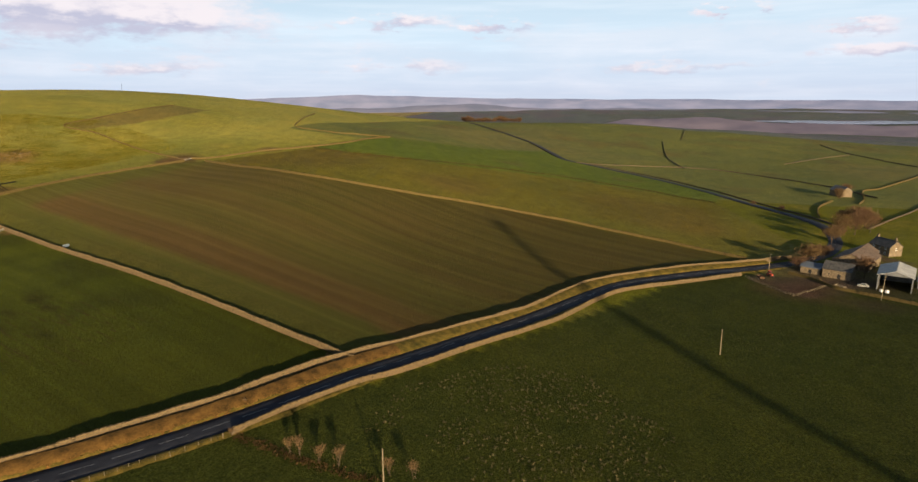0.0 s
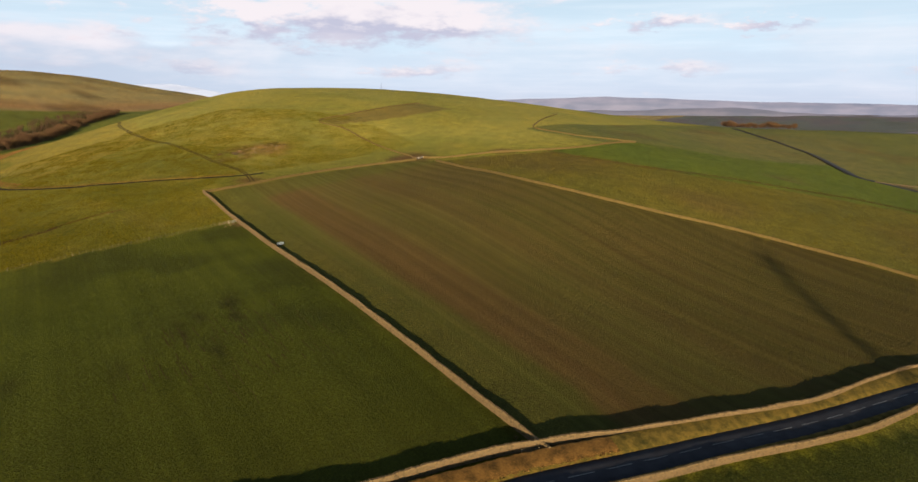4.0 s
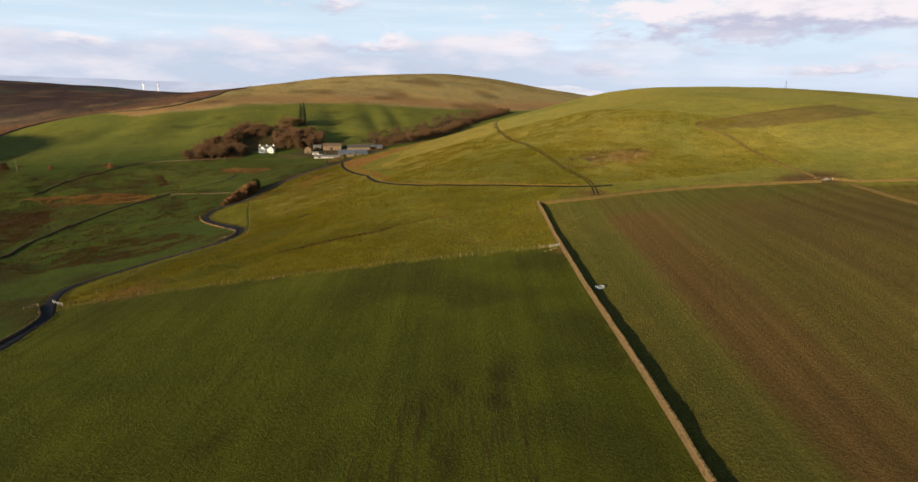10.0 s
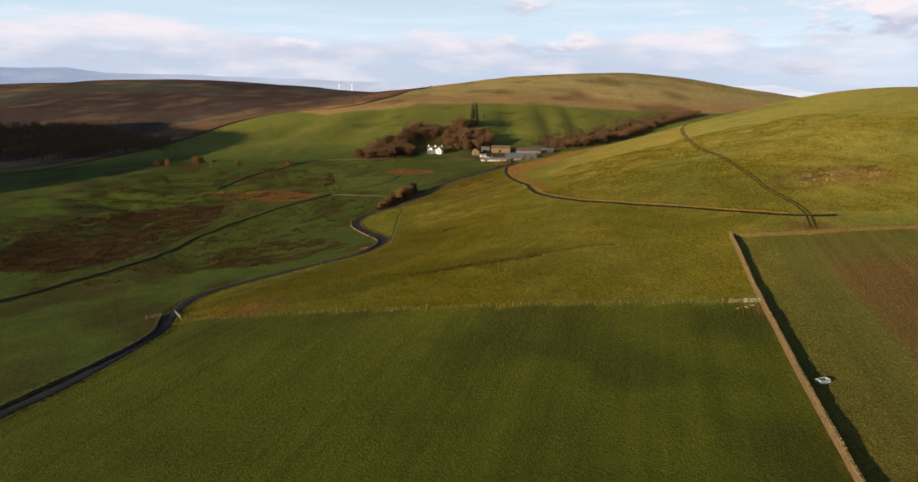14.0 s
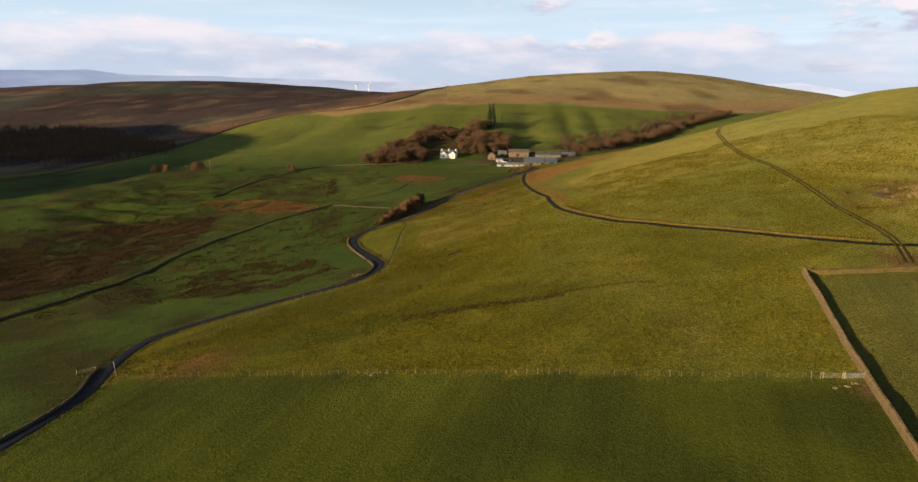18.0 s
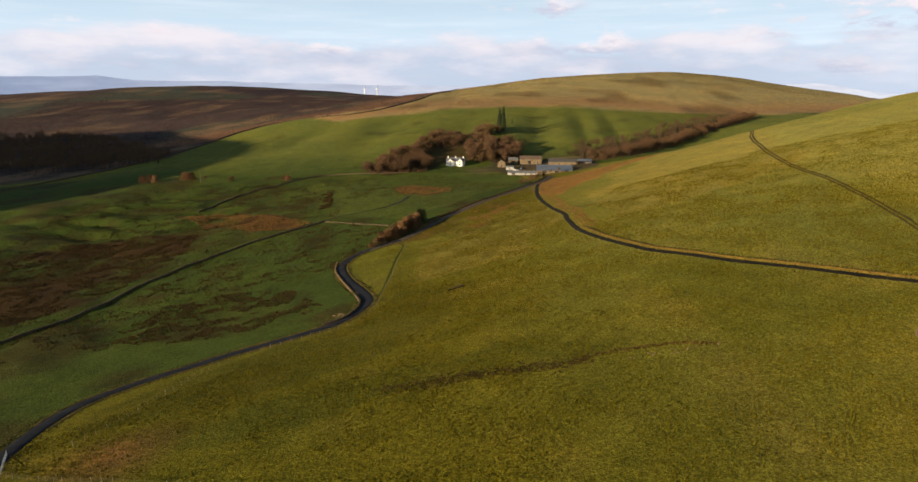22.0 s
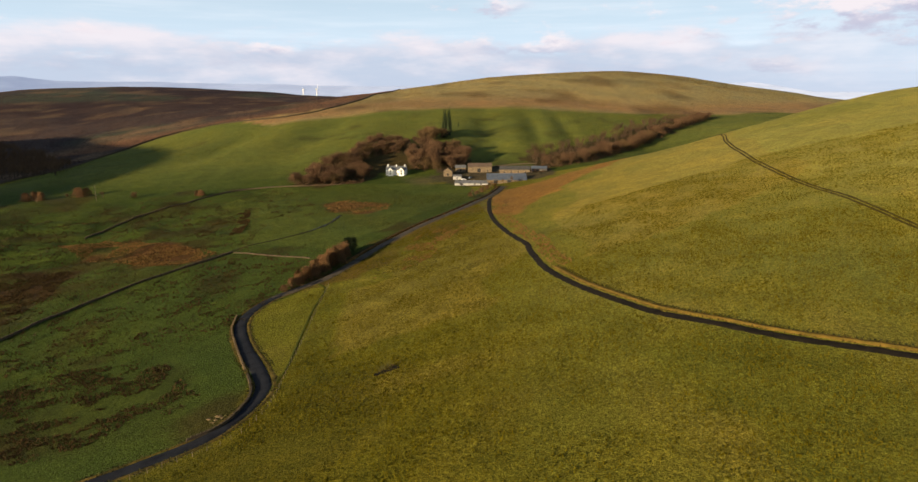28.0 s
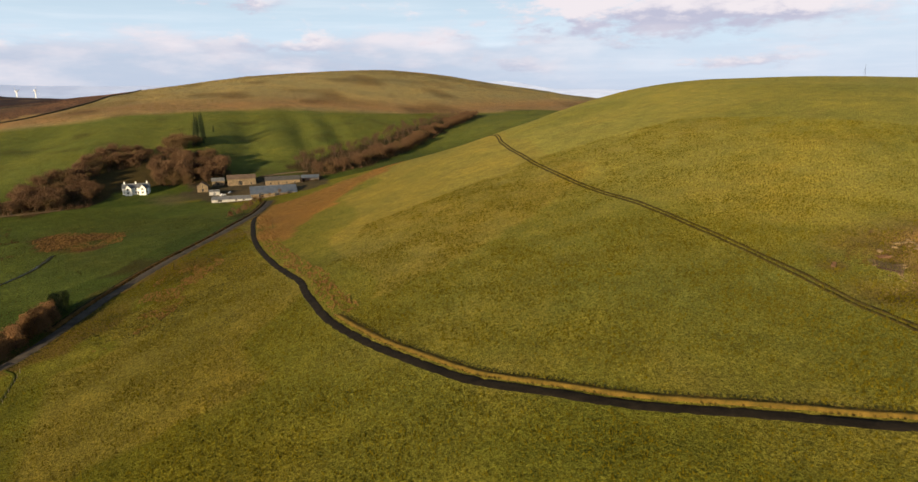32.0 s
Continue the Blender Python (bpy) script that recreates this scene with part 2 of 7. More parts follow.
def ripple(x, y, size, seed):
    """Smooth value noise, -1 to 1, in cells of that size."""
    u, v = x / size + seed * 17.3, y / size - seed * 9.1
    i, j = np.floor(u), np.floor(v)
    fu, fv = u - i, v - j
    fu, fv = fu * fu * (3 - 2 * fu), fv * fv * (3 - 2 * fv)

    def h(a, b):
        s = np.sin(a * 127.1 + b * 311.7 + seed * 74.7) * 43758.5453
        return 2 * (s - np.floor(s)) - 1
    return (h(i, j) * (1 - fu) + h(i + 1, j) * fu) * (1 - fv) + (h(i, j + 1) * (1 - fu) + h(i + 1, j + 1) * fu) * fv


def turned(x, y):
    """The swells of the southern fields lie turned a little about the head of the tilled field."""
    s = y + 0.4 * np.maximum(0, 150 - x)
    k = np.clip((s - 110) / (140 + 0.6 * np.maximum(0, x - 450)), 0, 1)
    w = 1 - k * k * (3 - 2 * k)
    c, d = math.cos(radians(1.7457)), math.sin(radians(1.7457))
    u, v = x - 9.219, y + 12.036
    return x + w * (c * u + d * v - x), y + w * (c * v - d * u - y)


def land(x, y):
    x, y = np.asarray(x, float), np.asarray(y, float)
    z = np.full(np.broadcast(x, y).shape, 20.0)
    for hx, hy, h in HILLS_BROW:
        z = z + h * np.exp(-((x - hx) ** 2 + (y - hy) ** 2) / 85 ** 2)
    x, y = turned(x, y)
    for hills, r in SWELLS:
        for hx, hy, h in hills:
            z = z + h * np.exp(-((x - hx) ** 2 + (y - hy) ** 2) / r ** 2)
    far = np.clip((np.hypot(x - 200, y - 300) - 480) / 500, 0, 1)
    z = z + 0.28 * ripple(x, y, 31, 1) + 0.11 * ripple(x, y, 12, 2)
    z = z + far * (2.6 * ripple(x, y, 150, 3) + 1.3 * ripple(x, y, 62, 4))
    # gullies running down the northern pasture
    g = np.exp(-((y - 1010) / 130) ** 2)
    for gx, w, d in ((235, 20, 5.0), (292, 14, 3.5), (330, 12, 3.0), (150, 24, 3.0), (30, 30, 4.0), (-70, 24, 3.5)):
        z = z - g * d * np.exp(-((x - gx - (y - 1000) * 0.12) / w) ** 2)
    # rocky knolls on the hill
    for kx, ky, rx, ry, d in ((320, 396, 27, 8, 1.5), (302, 384, 12, 9, 0.9), (66, 316, 16, 6, 0.5)):
        z = z + d * np.exp(-((x - kx) / rx) ** 2 - ((y - ky) / ry) ** 2) * (0.5 + ripple(x, y, 8, 15))
    z = z - 1.7 * np.exp(-((x - 295) / 10) ** 2 - ((y - 379.5) / 3.6) ** 2)
    # old workings: hummocks on the valley floor
    m = np.exp(-((x + 120) / 90) ** 2 - ((y - 640) / 70) ** 2)
    z = z + m * (3.4 * ripple(x, y * 2.2, 26, 7) + 1.5 * ripple(x, y * 1.6, 13, 17))
    v = np.clip((40 - x + 0.16 * (y - 300)) / 40, 0, 1) * np.clip((y - 330) / 60, 0, 1) * np.clip((800 - y) / 60, 0, 1) * np.clip((x + 420) / 120, 0, 1)
    z = z + v * (0.75 * ripple(x, y, 21, 8) + 0.45 * ripple(x, y, 10, 9))
    # water level cut into the head of the wall fields
    return np.maximum(z, -37.0)


def axis(lo, hi, step, far_lo, far_hi):
    v = list(np.arange(lo, hi + 0.1, step))
    s, q = step, hi
    while q < far_hi:
        s = min(s * 1.03, 55)
        q += s
        v.append(q)
    s, q = step, lo
    while q > far_lo:
        s = min(s * 1.03, 55)
        q -= s
        v.insert(0, q)
    return np.array(v)


GX, GY = axis(-80, 470, 3.2, -3600, 4400), axis(-100, 690, 3.2, -2600, 4400)
GXX, GYY = np.meshgrid(GX, GY)
GZ = land(GXX, GYY)


def at(x, y):
    """Height of the ground's surface at x, y."""
    i = int(np.clip(np.searchsorted(GX, x) - 1, 0, len(GX) - 2))
    j = int(np.clip(np.searchsorted(GY, y) - 1, 0, len(GY) - 2))
    u, v = (x - GX[i]) / (GX[i + 1] - GX[i]), (y - GY[j]) / (GY[j + 1] - GY[j])
    return float((GZ[j, i] * (1 - u) + GZ[j, i + 1] * u) * (1 - v) + (GZ[j + 1, i] * (1 - u) + GZ[j + 1, i + 1] * u) * v)

# ---------------------------------------------------------------- materials
def surface(name, dark, light, size=1.0, rough=0.85, bump=0.3, metal=0.0, fine=6.0, island=0.0, spec=0.18, mid=None):
    """A surface that varies between two (or three) colours at two scales, with fine relief. size: metres of the large patches."""
    m = bpy.data.materials.new(name)
    m.use_nodes = True
    nt = m.node_tree
    link = nt.links.new
    p = nt.nodes["Principled BSDF"]
    co = nt.nodes.new("ShaderNodeTexCoord")
    big, small = nt.nodes.new("ShaderNodeTexNoise"), nt.nodes.new("ShaderNodeTexNoise")
    for n, s, d in ((big, 1.0 / size, 4), (small, fine / size, 5)):
        link(co.outputs["Object"], n.inputs["Vector"])
        n.inputs["Scale"].default_value, n.inputs["Detail"].default_value = s, d
    add = nt.nodes.new("ShaderNodeMath")
    add.operation = "MULTIPLY_ADD"
    link(small.outputs[0], add.inputs[0])
    add.inputs[1].default_value = 0.55
    link(big.outputs[0], add.inputs[2])
    value = add.outputs[0]
    if island:
        geo, mul = nt.nodes.new("ShaderNodeNewGeometry"), nt.nodes.new("ShaderNodeMath")
        mul.operation = "MULTIPLY_ADD"
        link(geo.outputs["Random Per Island"], mul.inputs[0])
        mul.inputs[1].default_value = island
        link(value, mul.inputs[2])
        value = mul.outputs[0]
    ramp = nt.nodes.new("ShaderNodeValToRGB")
    link(value, ramp.inputs[0])
    lo, hi = 0.52, 1.02 + island
    ramp.color_ramp.elements[0].position, ramp.color_ramp.elements[0].color = lo, (*dark, 1)
    ramp.color_ramp.elements[1].position, ramp.color_ramp.elements[1].color = min(hi, 1.0), (*light, 1)
    if mid:
        ramp.color_ramp.elements.new((lo + min(hi, 1)) / 2).color = (*mid, 1)
    link(ramp.outputs[0], p.inputs["Base Color"])
    p.inputs["Roughness"].default_value, p.inputs["Metallic"].default_value = rough, metal
    p.inputs["Specular IOR Level"].default_value = spec
    if bump:
        b = nt.nodes.new("ShaderNodeBump")
        b.inputs["Strength"].default_value, b.inputs["Distance"].default_value = bump, 0.08 * size
        link(small.outputs[0], b.inputs["Height"])
        link(b.outputs[0], p.inputs["Normal"])
    return m


def turf():
    """The ground: turf, moor and tilth, by the colour that each field carries."""
    m = bpy.data.materials.new("turf")
    m.use_nodes = True
    nt = m.node_tree
    link = nt.links.new
    p = nt.nodes["Principled BSDF"]
    geo = nt.nodes.new("ShaderNodeNewGeometry")
    tint = nt.nodes.new("ShaderNodeAttribute")
    tint.attribute_name = "tint"
    tilth = nt.nodes.new("ShaderNodeAttribute")
    tilth.attribute_name = "tilth"

    def noisy(scale, detail=4, rough=0.55, stretch=None):
        n = nt.nodes.new("ShaderNodeTexNoise")
        src = geo.outputs["Position"]
        if stretch:
            mp = nt.nodes.new("ShaderNodeMapping")
            mp.vector_type = "TEXTURE"
            mp.inputs["Rotation"].default_value = (0, 0, stretch[0])
            mp.inputs["Scale"].default_value = stretch[1]
            link(src, mp.inputs[0])
            src = mp.outputs[0]
        link(src, n.inputs["Vector"])
        n.inputs["Scale"].default_value, n.inputs["Detail"].default_value, n.inputs["Roughness"].default_value = scale, detail, rough
        return n.outputs[0]

    def ranged(v, lo, hi, a, b):
        n = nt.nodes.new("ShaderNodeMapRange")
        link(v, n.inputs[0])
        for i, x in enumerate((lo, hi, a, b)):
            n.inputs[i + 1].default_value = x
        return n.outputs[0]

    def times(a, b):
        n = nt.nodes.new("ShaderNodeMath")
        n.operation = "MULTIPLY"
        link(a, n.inputs[0])
        link(b, n.inputs[1])
        return n.outputs[0]

    broad, patch, tuft, blade = noisy(0.017, 4), noisy(0.11, 7, 0.74), noisy(1.15, 5, 0.70), noisy(2.6, 3, 0.6)
    drill = noisy(1.0, 3, 0.6, (radians(-18.6), (1.3, 300, 9000)))        # drill lines along the tilled field
    bout = noisy(1.0, 3, 0.7, (radians(-18.6), (5.5, 420, 9000)))       # and the bouts of the plough
    gain = times(times(ranged(broad, 0.3, 0.7, 0.90, 1.10), ranged(patch, 0.28, 0.72, 0.74, 1.28)), times(ranged(tuft, 0.28, 0.72, 0.55, 1.45), ranged(blade, 0.3, 0.7, 0.45, 1.55)))
    mul = nt.nodes.new("ShaderNodeMixRGB")
    mul.blend_type = "MULTIPLY"
    link(ranged(tilth.outputs["Fac"], 0.0, 1.0, 1.0, 0.22), mul.inputs[0])
    link(tint.outputs["Color"], mul.inputs[1])
    link(gain, mul.inputs[2])
    # drier, yellower grass in patches
    dry = nt.nodes.new("ShaderNodeMixRGB")
    link(times(times(ranged(patch, 0.36, 0.70, 0.25, 0.75), ranged(tilth.outputs["Fac"], 0.0, 0.8, 1.0, 0.1)), ranged(broad, 0.36, 0.62, 0.15, 1.0)), dry.inputs[0])
    link(mul.outputs[0], dry.inputs[1])
    warm = nt.nodes.new("ShaderNodeMixRGB")
    warm.blend_type = "MULTIPLY"
    warm.inputs[0].default_value = 1
    warm.inputs[2].default_value = (1.24, 0.98, 0.72, 1)
    link(mul.outputs[0], warm.inputs[1])
    link(warm.outputs[0], dry.inputs[2])
    lined = nt.nodes.new("ShaderNodeMixRGB")
    lined.blend_type = "MULTIPLY"
    link(tilth.outputs["Fac"], lined.inputs[0])
    link(dry.outputs[0], lined.inputs[1])
    link(times(ranged(drill, 0.36, 0.64, 0.92, 1.07), ranged(bout, 0.36, 0.64, 0.84, 1.14)), lined.inputs[2])
    link(lined.outputs[0], p.inputs["Base Color"])
    p.inputs["Roughness"].default_value = 0.95
    p.inputs["Specular IOR Level"].default_value = 0.04
    b1, b2 = nt.nodes.new("ShaderNodeBump"), nt.nodes.new("ShaderNodeBump")
    b1.inputs["Strength"].default_value, b1.inputs["Distance"].default_value = 1.0, 0.62
    b2.inputs["Strength"].default_value, b2.inputs["Distance"].default_value = 0.8, 0.22
    b0 = nt.nodes.new("ShaderNodeBump")
    b0.inputs["Strength"].default_value, b0.inputs["Distance"].default_value = 0.5, 0.9
    link(patch, b0.inputs["Height"])
    link(b0.outputs[0], b1.inputs["Normal"])
    link(tuft, b1.inputs["Height"])
    link(blade, b2.inputs["Height"])
    link(b1.outputs[0], b2.inputs["Normal"])
    link(b2.outputs[0], p.inputs["Normal"])
    return m


M = dict(
    turf=turf(),
    tarmac=surface("tarmac", (0.012, 0.013, 0.021), (0.030, 0.033, 0.046), 3, 0.75, 0.15, fine=20),
    wet_lane=surface("wet_lane", (0.009, 0.010, 0.015), (0.024, 0.026, 0.034), 4, 0.85, 0.2, fine=12, spec=0.06),
    # wet mud, with the shade of sunken ground put into its colour
    shaded_mud=surface("shaded_mud", (0.006, 0.005, 0.004), (0.022, 0.017, 0.012), 2.5, 0.95, 0.5, spec=0.1),
    lane_stone=surface("lane_stone", (0.040, 0.034, 0.028), (0.105, 0.088, 0.072), 2.5, 0.9, 0.3, fine=10, spec=0.08),
    ditch=surface("ditch", (0.010, 0.012, 0.004), (0.034, 0.034, 0.010), 1.6, 0.95, 0.5, spec=0.08),
    rut=surface("rut", (0.036, 0.028, 0.010), (0.074, 0.056, 0.018), 2.0, 0.95, 0.4, spec=0.05),
    marking=surface("marking", (0.16, 0.17, 0.19), (0.34, 0.34, 0.35), 0.8, 0.6, 0.05),
    stone=surface("stone", (0.040, 0.029, 0.015), (0.140, 0.097, 0.050), 0.9, 0.92, 0.5, island=0.35, mid=(0.105, 0.074, 0.038)),
    cope=surface("cope", (0.048, 0.035, 0.018), (0.165, 0.116, 0.060), 0.8, 0.92, 0.5, island=0.35),
    wall_dark=surface("wall_dark", (0.026, 0.021, 0.014), (0.085, 0.064, 0.040), 1.2, 0.95, 0.5, island=0.3),
    wall_gold=surface("wall_gold", (0.040, 0.029, 0.009), (0.105, 0.075, 0.026), 1.2, 0.95, 0.5, island=0.3),
    core=surface("core", (0.06, 0.05, 0.04), (0.16, 0.13, 0.10), 0.8, 0.95, 0.5),
    verge=surface("verge", (0.030, 0.028, 0.007), (0.135, 0.092, 0.021), 2.4, 0.95, 0.7, spec=0.1, mid=(0.080, 0.060, 0.013)),
    bank=surface("bank", (0.075, 0.056, 0.010), (0.175, 0.110, 0.022), 2.2, 0.95, 0.6, spec=0.1),
    russet=surface("russet", (0.036, 0.022, 0.007), (0.150, 0.080, 0.022), 2.6, 0.95, 0.7, spec=0.1),
    rush=surface("rush", (0.018, 0.012, 0.005), (0.070, 0.044, 0.016), 3.0, 0.95, 0.5, island=0.3, spec=0.1),
    fern=surface("fern", (0.11, 0.060, 0.020), (0.22, 0.125, 0.040), 3.0, 0.95, 0.5, island=0.3, spec=0.1),
    tussock=surface("tussock", (0.018, 0.023, 0.007), (0.058, 0.058, 0.017), 3.0, 0.95, 0.4, island=0.3, spec=0.1),
    tussock_brown=surface("tussock_brown", (0.030, 0.027, 0.012), (0.088, 0.074, 0.034), 3.0, 0.95, 0.4, island=0.3, spec=0.1),
    sward=surface("sward", (0.040, 0.036, 0.0015), (0.106, 0.087, 0.004), 6.0, 0.95, 0.0, island=0.35, spec=0.05),
    sward_green=surface("sward_green", (0.024, 0.029, 0.004), (0.058, 0.064, 0.008), 6.0, 0.95, 0.0, island=0.35, spec=0.05),
    sward_dark=surface("sward_dark", (0.009, 0.013, 0.002), (0.048, 0.042, 0.007), 9.0, 0.95, 0.0, island=0.35, spec=0.05),
    stubble=surface("stubble", (0.022, 0.015, 0.004), (0.070, 0.050, 0.011), 6.0, 0.95, 0.0, island=0.35, spec=0.05),
    heather=surface("heather", (0.018, 0.012, 0.014), (0.070, 0.044, 0.040), 20.0, 0.95, 0.0, island=0.35, spec=0.05),
    bents=surface("bents", (0.050, 0.036, 0.010), (0.165, 0.115, 0.036), 20.0, 0.95, 0.0, island=0.35, spec=0.05),
    rock=surface("rock", (0.060, 0.046, 0.024), (0.205, 0.145, 0.074), 1.6, 0.92, 0.8, island=0.2),
    soil=surface("soil", (0.06, 0.035, 0.022), (0.17, 0.105, 0.065), 2.0, 0.95, 0.6),
    rubble=surface("rubble", (0.08, 0.06, 0.04), (0.23, 0.175, 0.115), 0.8, 0.92, 0.5, mid=(0.15, 0.115, 0.075)),
    render_white=surface("render_white", (0.66, 0.66, 0.65), (0.85, 0.84, 0.82), 3, 0.8, 0.1),
    slate=surface("slate", (0.060, 0.066, 0.080), (0.17, 0.18, 0.20), 1.2, 0.6, 0.4, fine=9),
    slate_mossy=surface("slate_mossy", (0.075, 0.075, 0.065), (0.19, 0.18, 0.155), 1.6, 0.7, 0.4, fine=9),
    slate_brown=surface("slate_brown", (0.066, 0.047, 0.036), (0.165, 0.120, 0.092), 1.6, 0.8, 0.4, fine=9),
    slate_dark=surface("slate_dark", (0.030, 0.032, 0.038), (0.095, 0.092, 0.090), 1.2, 0.75, 0.4, fine=9),
    sheet_grey=surface("sheet_grey", (0.10, 0.105, 0.115), (0.22, 0.225, 0.235), 3, 0.5, 0.1, 0.25),
    sheet_pale=surface("sheet_pale", (0.24, 0.24, 0.24), (0.42, 0.41, 0.39), 3, 0.5, 0.1, 0.1),
    sheet_blue=surface("sheet_blue", (0.075, 0.095, 0.135), (0.15, 0.175, 0.22), 3, 0.45, 0.1, 0.2),
    rust=surface("rust", (0.055, 0.030, 0.018), (0.15, 0.085, 0.050), 1.2, 0.85, 0.3),
    timber=surface("timber", (0.16, 0.12, 0.075), (0.38, 0.30, 0.20), 0.6, 0.85, 0.3),
    paling=surface("paling", (0.11, 0.088, 0.055), (0.26, 0.21, 0.14), 0.5, 0.85, 0.3),
    hedge=surface("hedge", (0.052, 0.029, 0.015), (0.165, 0.092, 0.044), 3.0, 0.95, 0.0, island=0.35, spec=0.05),
    bark=surface("bark", (0.030, 0.022, 0.015), (0.095, 0.070, 0.047), 0.8, 0.95, 0.5),
    twig=surface("twig", (0.046, 0.027, 0.016), (0.130, 0.077, 0.043), 3.0, 0.95, 0.0, island=0.2, spec=0.1),
    twig_gold=surface("twig_gold", (0.048, 0.031, 0.016), (0.140, 0.089, 0.042), 3.0, 0.95, 0.0, island=0.2, spec=0.1),
    needle=surface("needle", (0.010, 0.018, 0.009), (0.040, 0.055, 0.022), 2.0, 0.95, 0.0, island=0.3, spec=0.1),
    leaf=surface("leaf", (0.028, 0.036, 0.010), (0.11, 0.10, 0.030), 1.5, 0.9, 0.0, island=0.3, spec=0.15),
    steel=surface("steel", (0.30, 0.31, 0.32), (0.48, 0.49, 0.50), 1.0, 0.45, 0.1, 0.6),
    white=surface("white", (0.70, 0.70, 0.70), (0.84, 0.84, 0.84), 2.0, 0.5, 0.0),
    red=surface("red", (0.30, 0.045, 0.025), (0.48, 0.09, 0.05), 1.0, 0.55, 0.1),
    dark=surface("dark", (0.012, 0.012, 0.014), (0.035, 0.034, 0.034), 1.0, 0.8, 0.1),
    wire=surface("wire", (0.05, 0.048, 0.04), (0.10, 0.095, 0.08), 0.4, 0.7),
    trough=surface("trough", (0.15, 0.19, 0.23), (0.30, 0.35, 0.39), 0.8, 0.5, 0.1),
)


def glass_material():
    m = bpy.data.materials.new("glass")
    m.use_nodes = True
    p = m.node_tree.nodes["Principled BSDF"]
    p.inputs["Base Color"].default_value = (0.02, 0.025, 0.03, 1)
    p.inputs["Roughness"].default_value = 0.08
    return m


def water_material():
    m = bpy.data.materials.new("tidal_water")
    m.use_nodes = True
    p = m.node_tree.nodes["Principled BSDF"]
    p.inputs["Base Color"].default_value = (0.10, 0.13, 0.16, 1)
    p.inputs["Roughness"].default_value = 0.12
    n, b = m.node_tree.nodes.new("ShaderNodeTexNoise"), m.node_tree.nodes.new("ShaderNodeBump")
    n.inputs["Scale"].default_value = 0.4
    b.inputs["Strength"].default_value = 0.05
    m.node_tree.links.new(n.outputs[0], b.inputs["Height"])
    m.node_tree.links.new(b.outputs[0], p.inputs["Normal"])
    return m


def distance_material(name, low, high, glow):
    """Far hills: a backdrop with haze put into its colour and a little glow."""
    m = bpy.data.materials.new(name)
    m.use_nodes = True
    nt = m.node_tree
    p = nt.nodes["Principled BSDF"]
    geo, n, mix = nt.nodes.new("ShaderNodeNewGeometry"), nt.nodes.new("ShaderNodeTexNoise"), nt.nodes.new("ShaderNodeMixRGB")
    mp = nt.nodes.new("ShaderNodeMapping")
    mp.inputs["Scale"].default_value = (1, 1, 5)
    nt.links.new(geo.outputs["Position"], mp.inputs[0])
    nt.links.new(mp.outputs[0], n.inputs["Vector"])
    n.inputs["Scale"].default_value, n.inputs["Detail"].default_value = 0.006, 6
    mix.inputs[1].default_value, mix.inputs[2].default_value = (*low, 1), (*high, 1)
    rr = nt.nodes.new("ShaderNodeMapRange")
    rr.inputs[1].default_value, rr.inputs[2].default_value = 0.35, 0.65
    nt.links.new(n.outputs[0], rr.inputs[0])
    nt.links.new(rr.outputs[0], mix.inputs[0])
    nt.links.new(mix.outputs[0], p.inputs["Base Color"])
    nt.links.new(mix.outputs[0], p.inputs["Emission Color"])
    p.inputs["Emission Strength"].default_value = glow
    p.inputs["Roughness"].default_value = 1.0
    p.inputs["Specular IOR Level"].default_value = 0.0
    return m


M["glass"], M["water"] = glass_material(), water_material()


# ---------------------------------------------------------------- mesh helpers
def solid(name, verts, faces, material, smooth=False):
    me = bpy.data.meshes.new(name)
    me.from_pydata([tuple(map(float, v)) for v in verts], [], [tuple(f) for f in faces])
    if smooth:
        me.polygons.foreach_set("use_smooth", [True] * len(me.polygons))
    for m in (material if isinstance(material, (list, tuple)) else [material]):
        me.materials.append(m)
    return me


def piece(name, me, parent=None, label="", m=None):
    """Links a mesh as one object, under parent if there is one."""
    ob = new(name, me)
    if parent is not None:
        ob.parent = parent
    if m is not None:
        ob.matrix_basis = m
    if label:
        ob["label"] = label
    return ob


def root(name, m, label, category, group="", kind=""):
    ob = new(name)
    ob.matrix_basis = m
    return tagged(ob, label, category, group, kind)


def box_data(x0, x1, y0, y1, z0, z1):
    v = [(x, y, z) for z in (z0, z1) for y in (y0, y1) for x in (x0, x1)]
    return v, [(0, 2, 3, 1), (4, 5, 7, 6), (0, 1, 5, 4), (2, 6, 7, 3), (0, 4, 6, 2), (1, 3, 7, 5)]


def box(name, x0, x1, y0, y1, z0, z1, material, bevel=0.0):
    v, f = box_data(x0, x1, y0, y1, z0, z1)
    if not bevel:
        return solid(name, v, f, material)
    bm = bmesh.new()
    vs = [bm.verts.new(c) for c in v]
    for q in f:
        bm.faces.new([vs[i] for i in q])
    bmesh.ops.bevel(bm, geom=bm.edges[:], offset=bevel, segments=1, affect="EDGES")
    me = bpy.data.meshes.new(name)
    bm.to_mesh(me)
    bm.free()
    me.materials.append(material)
    return me


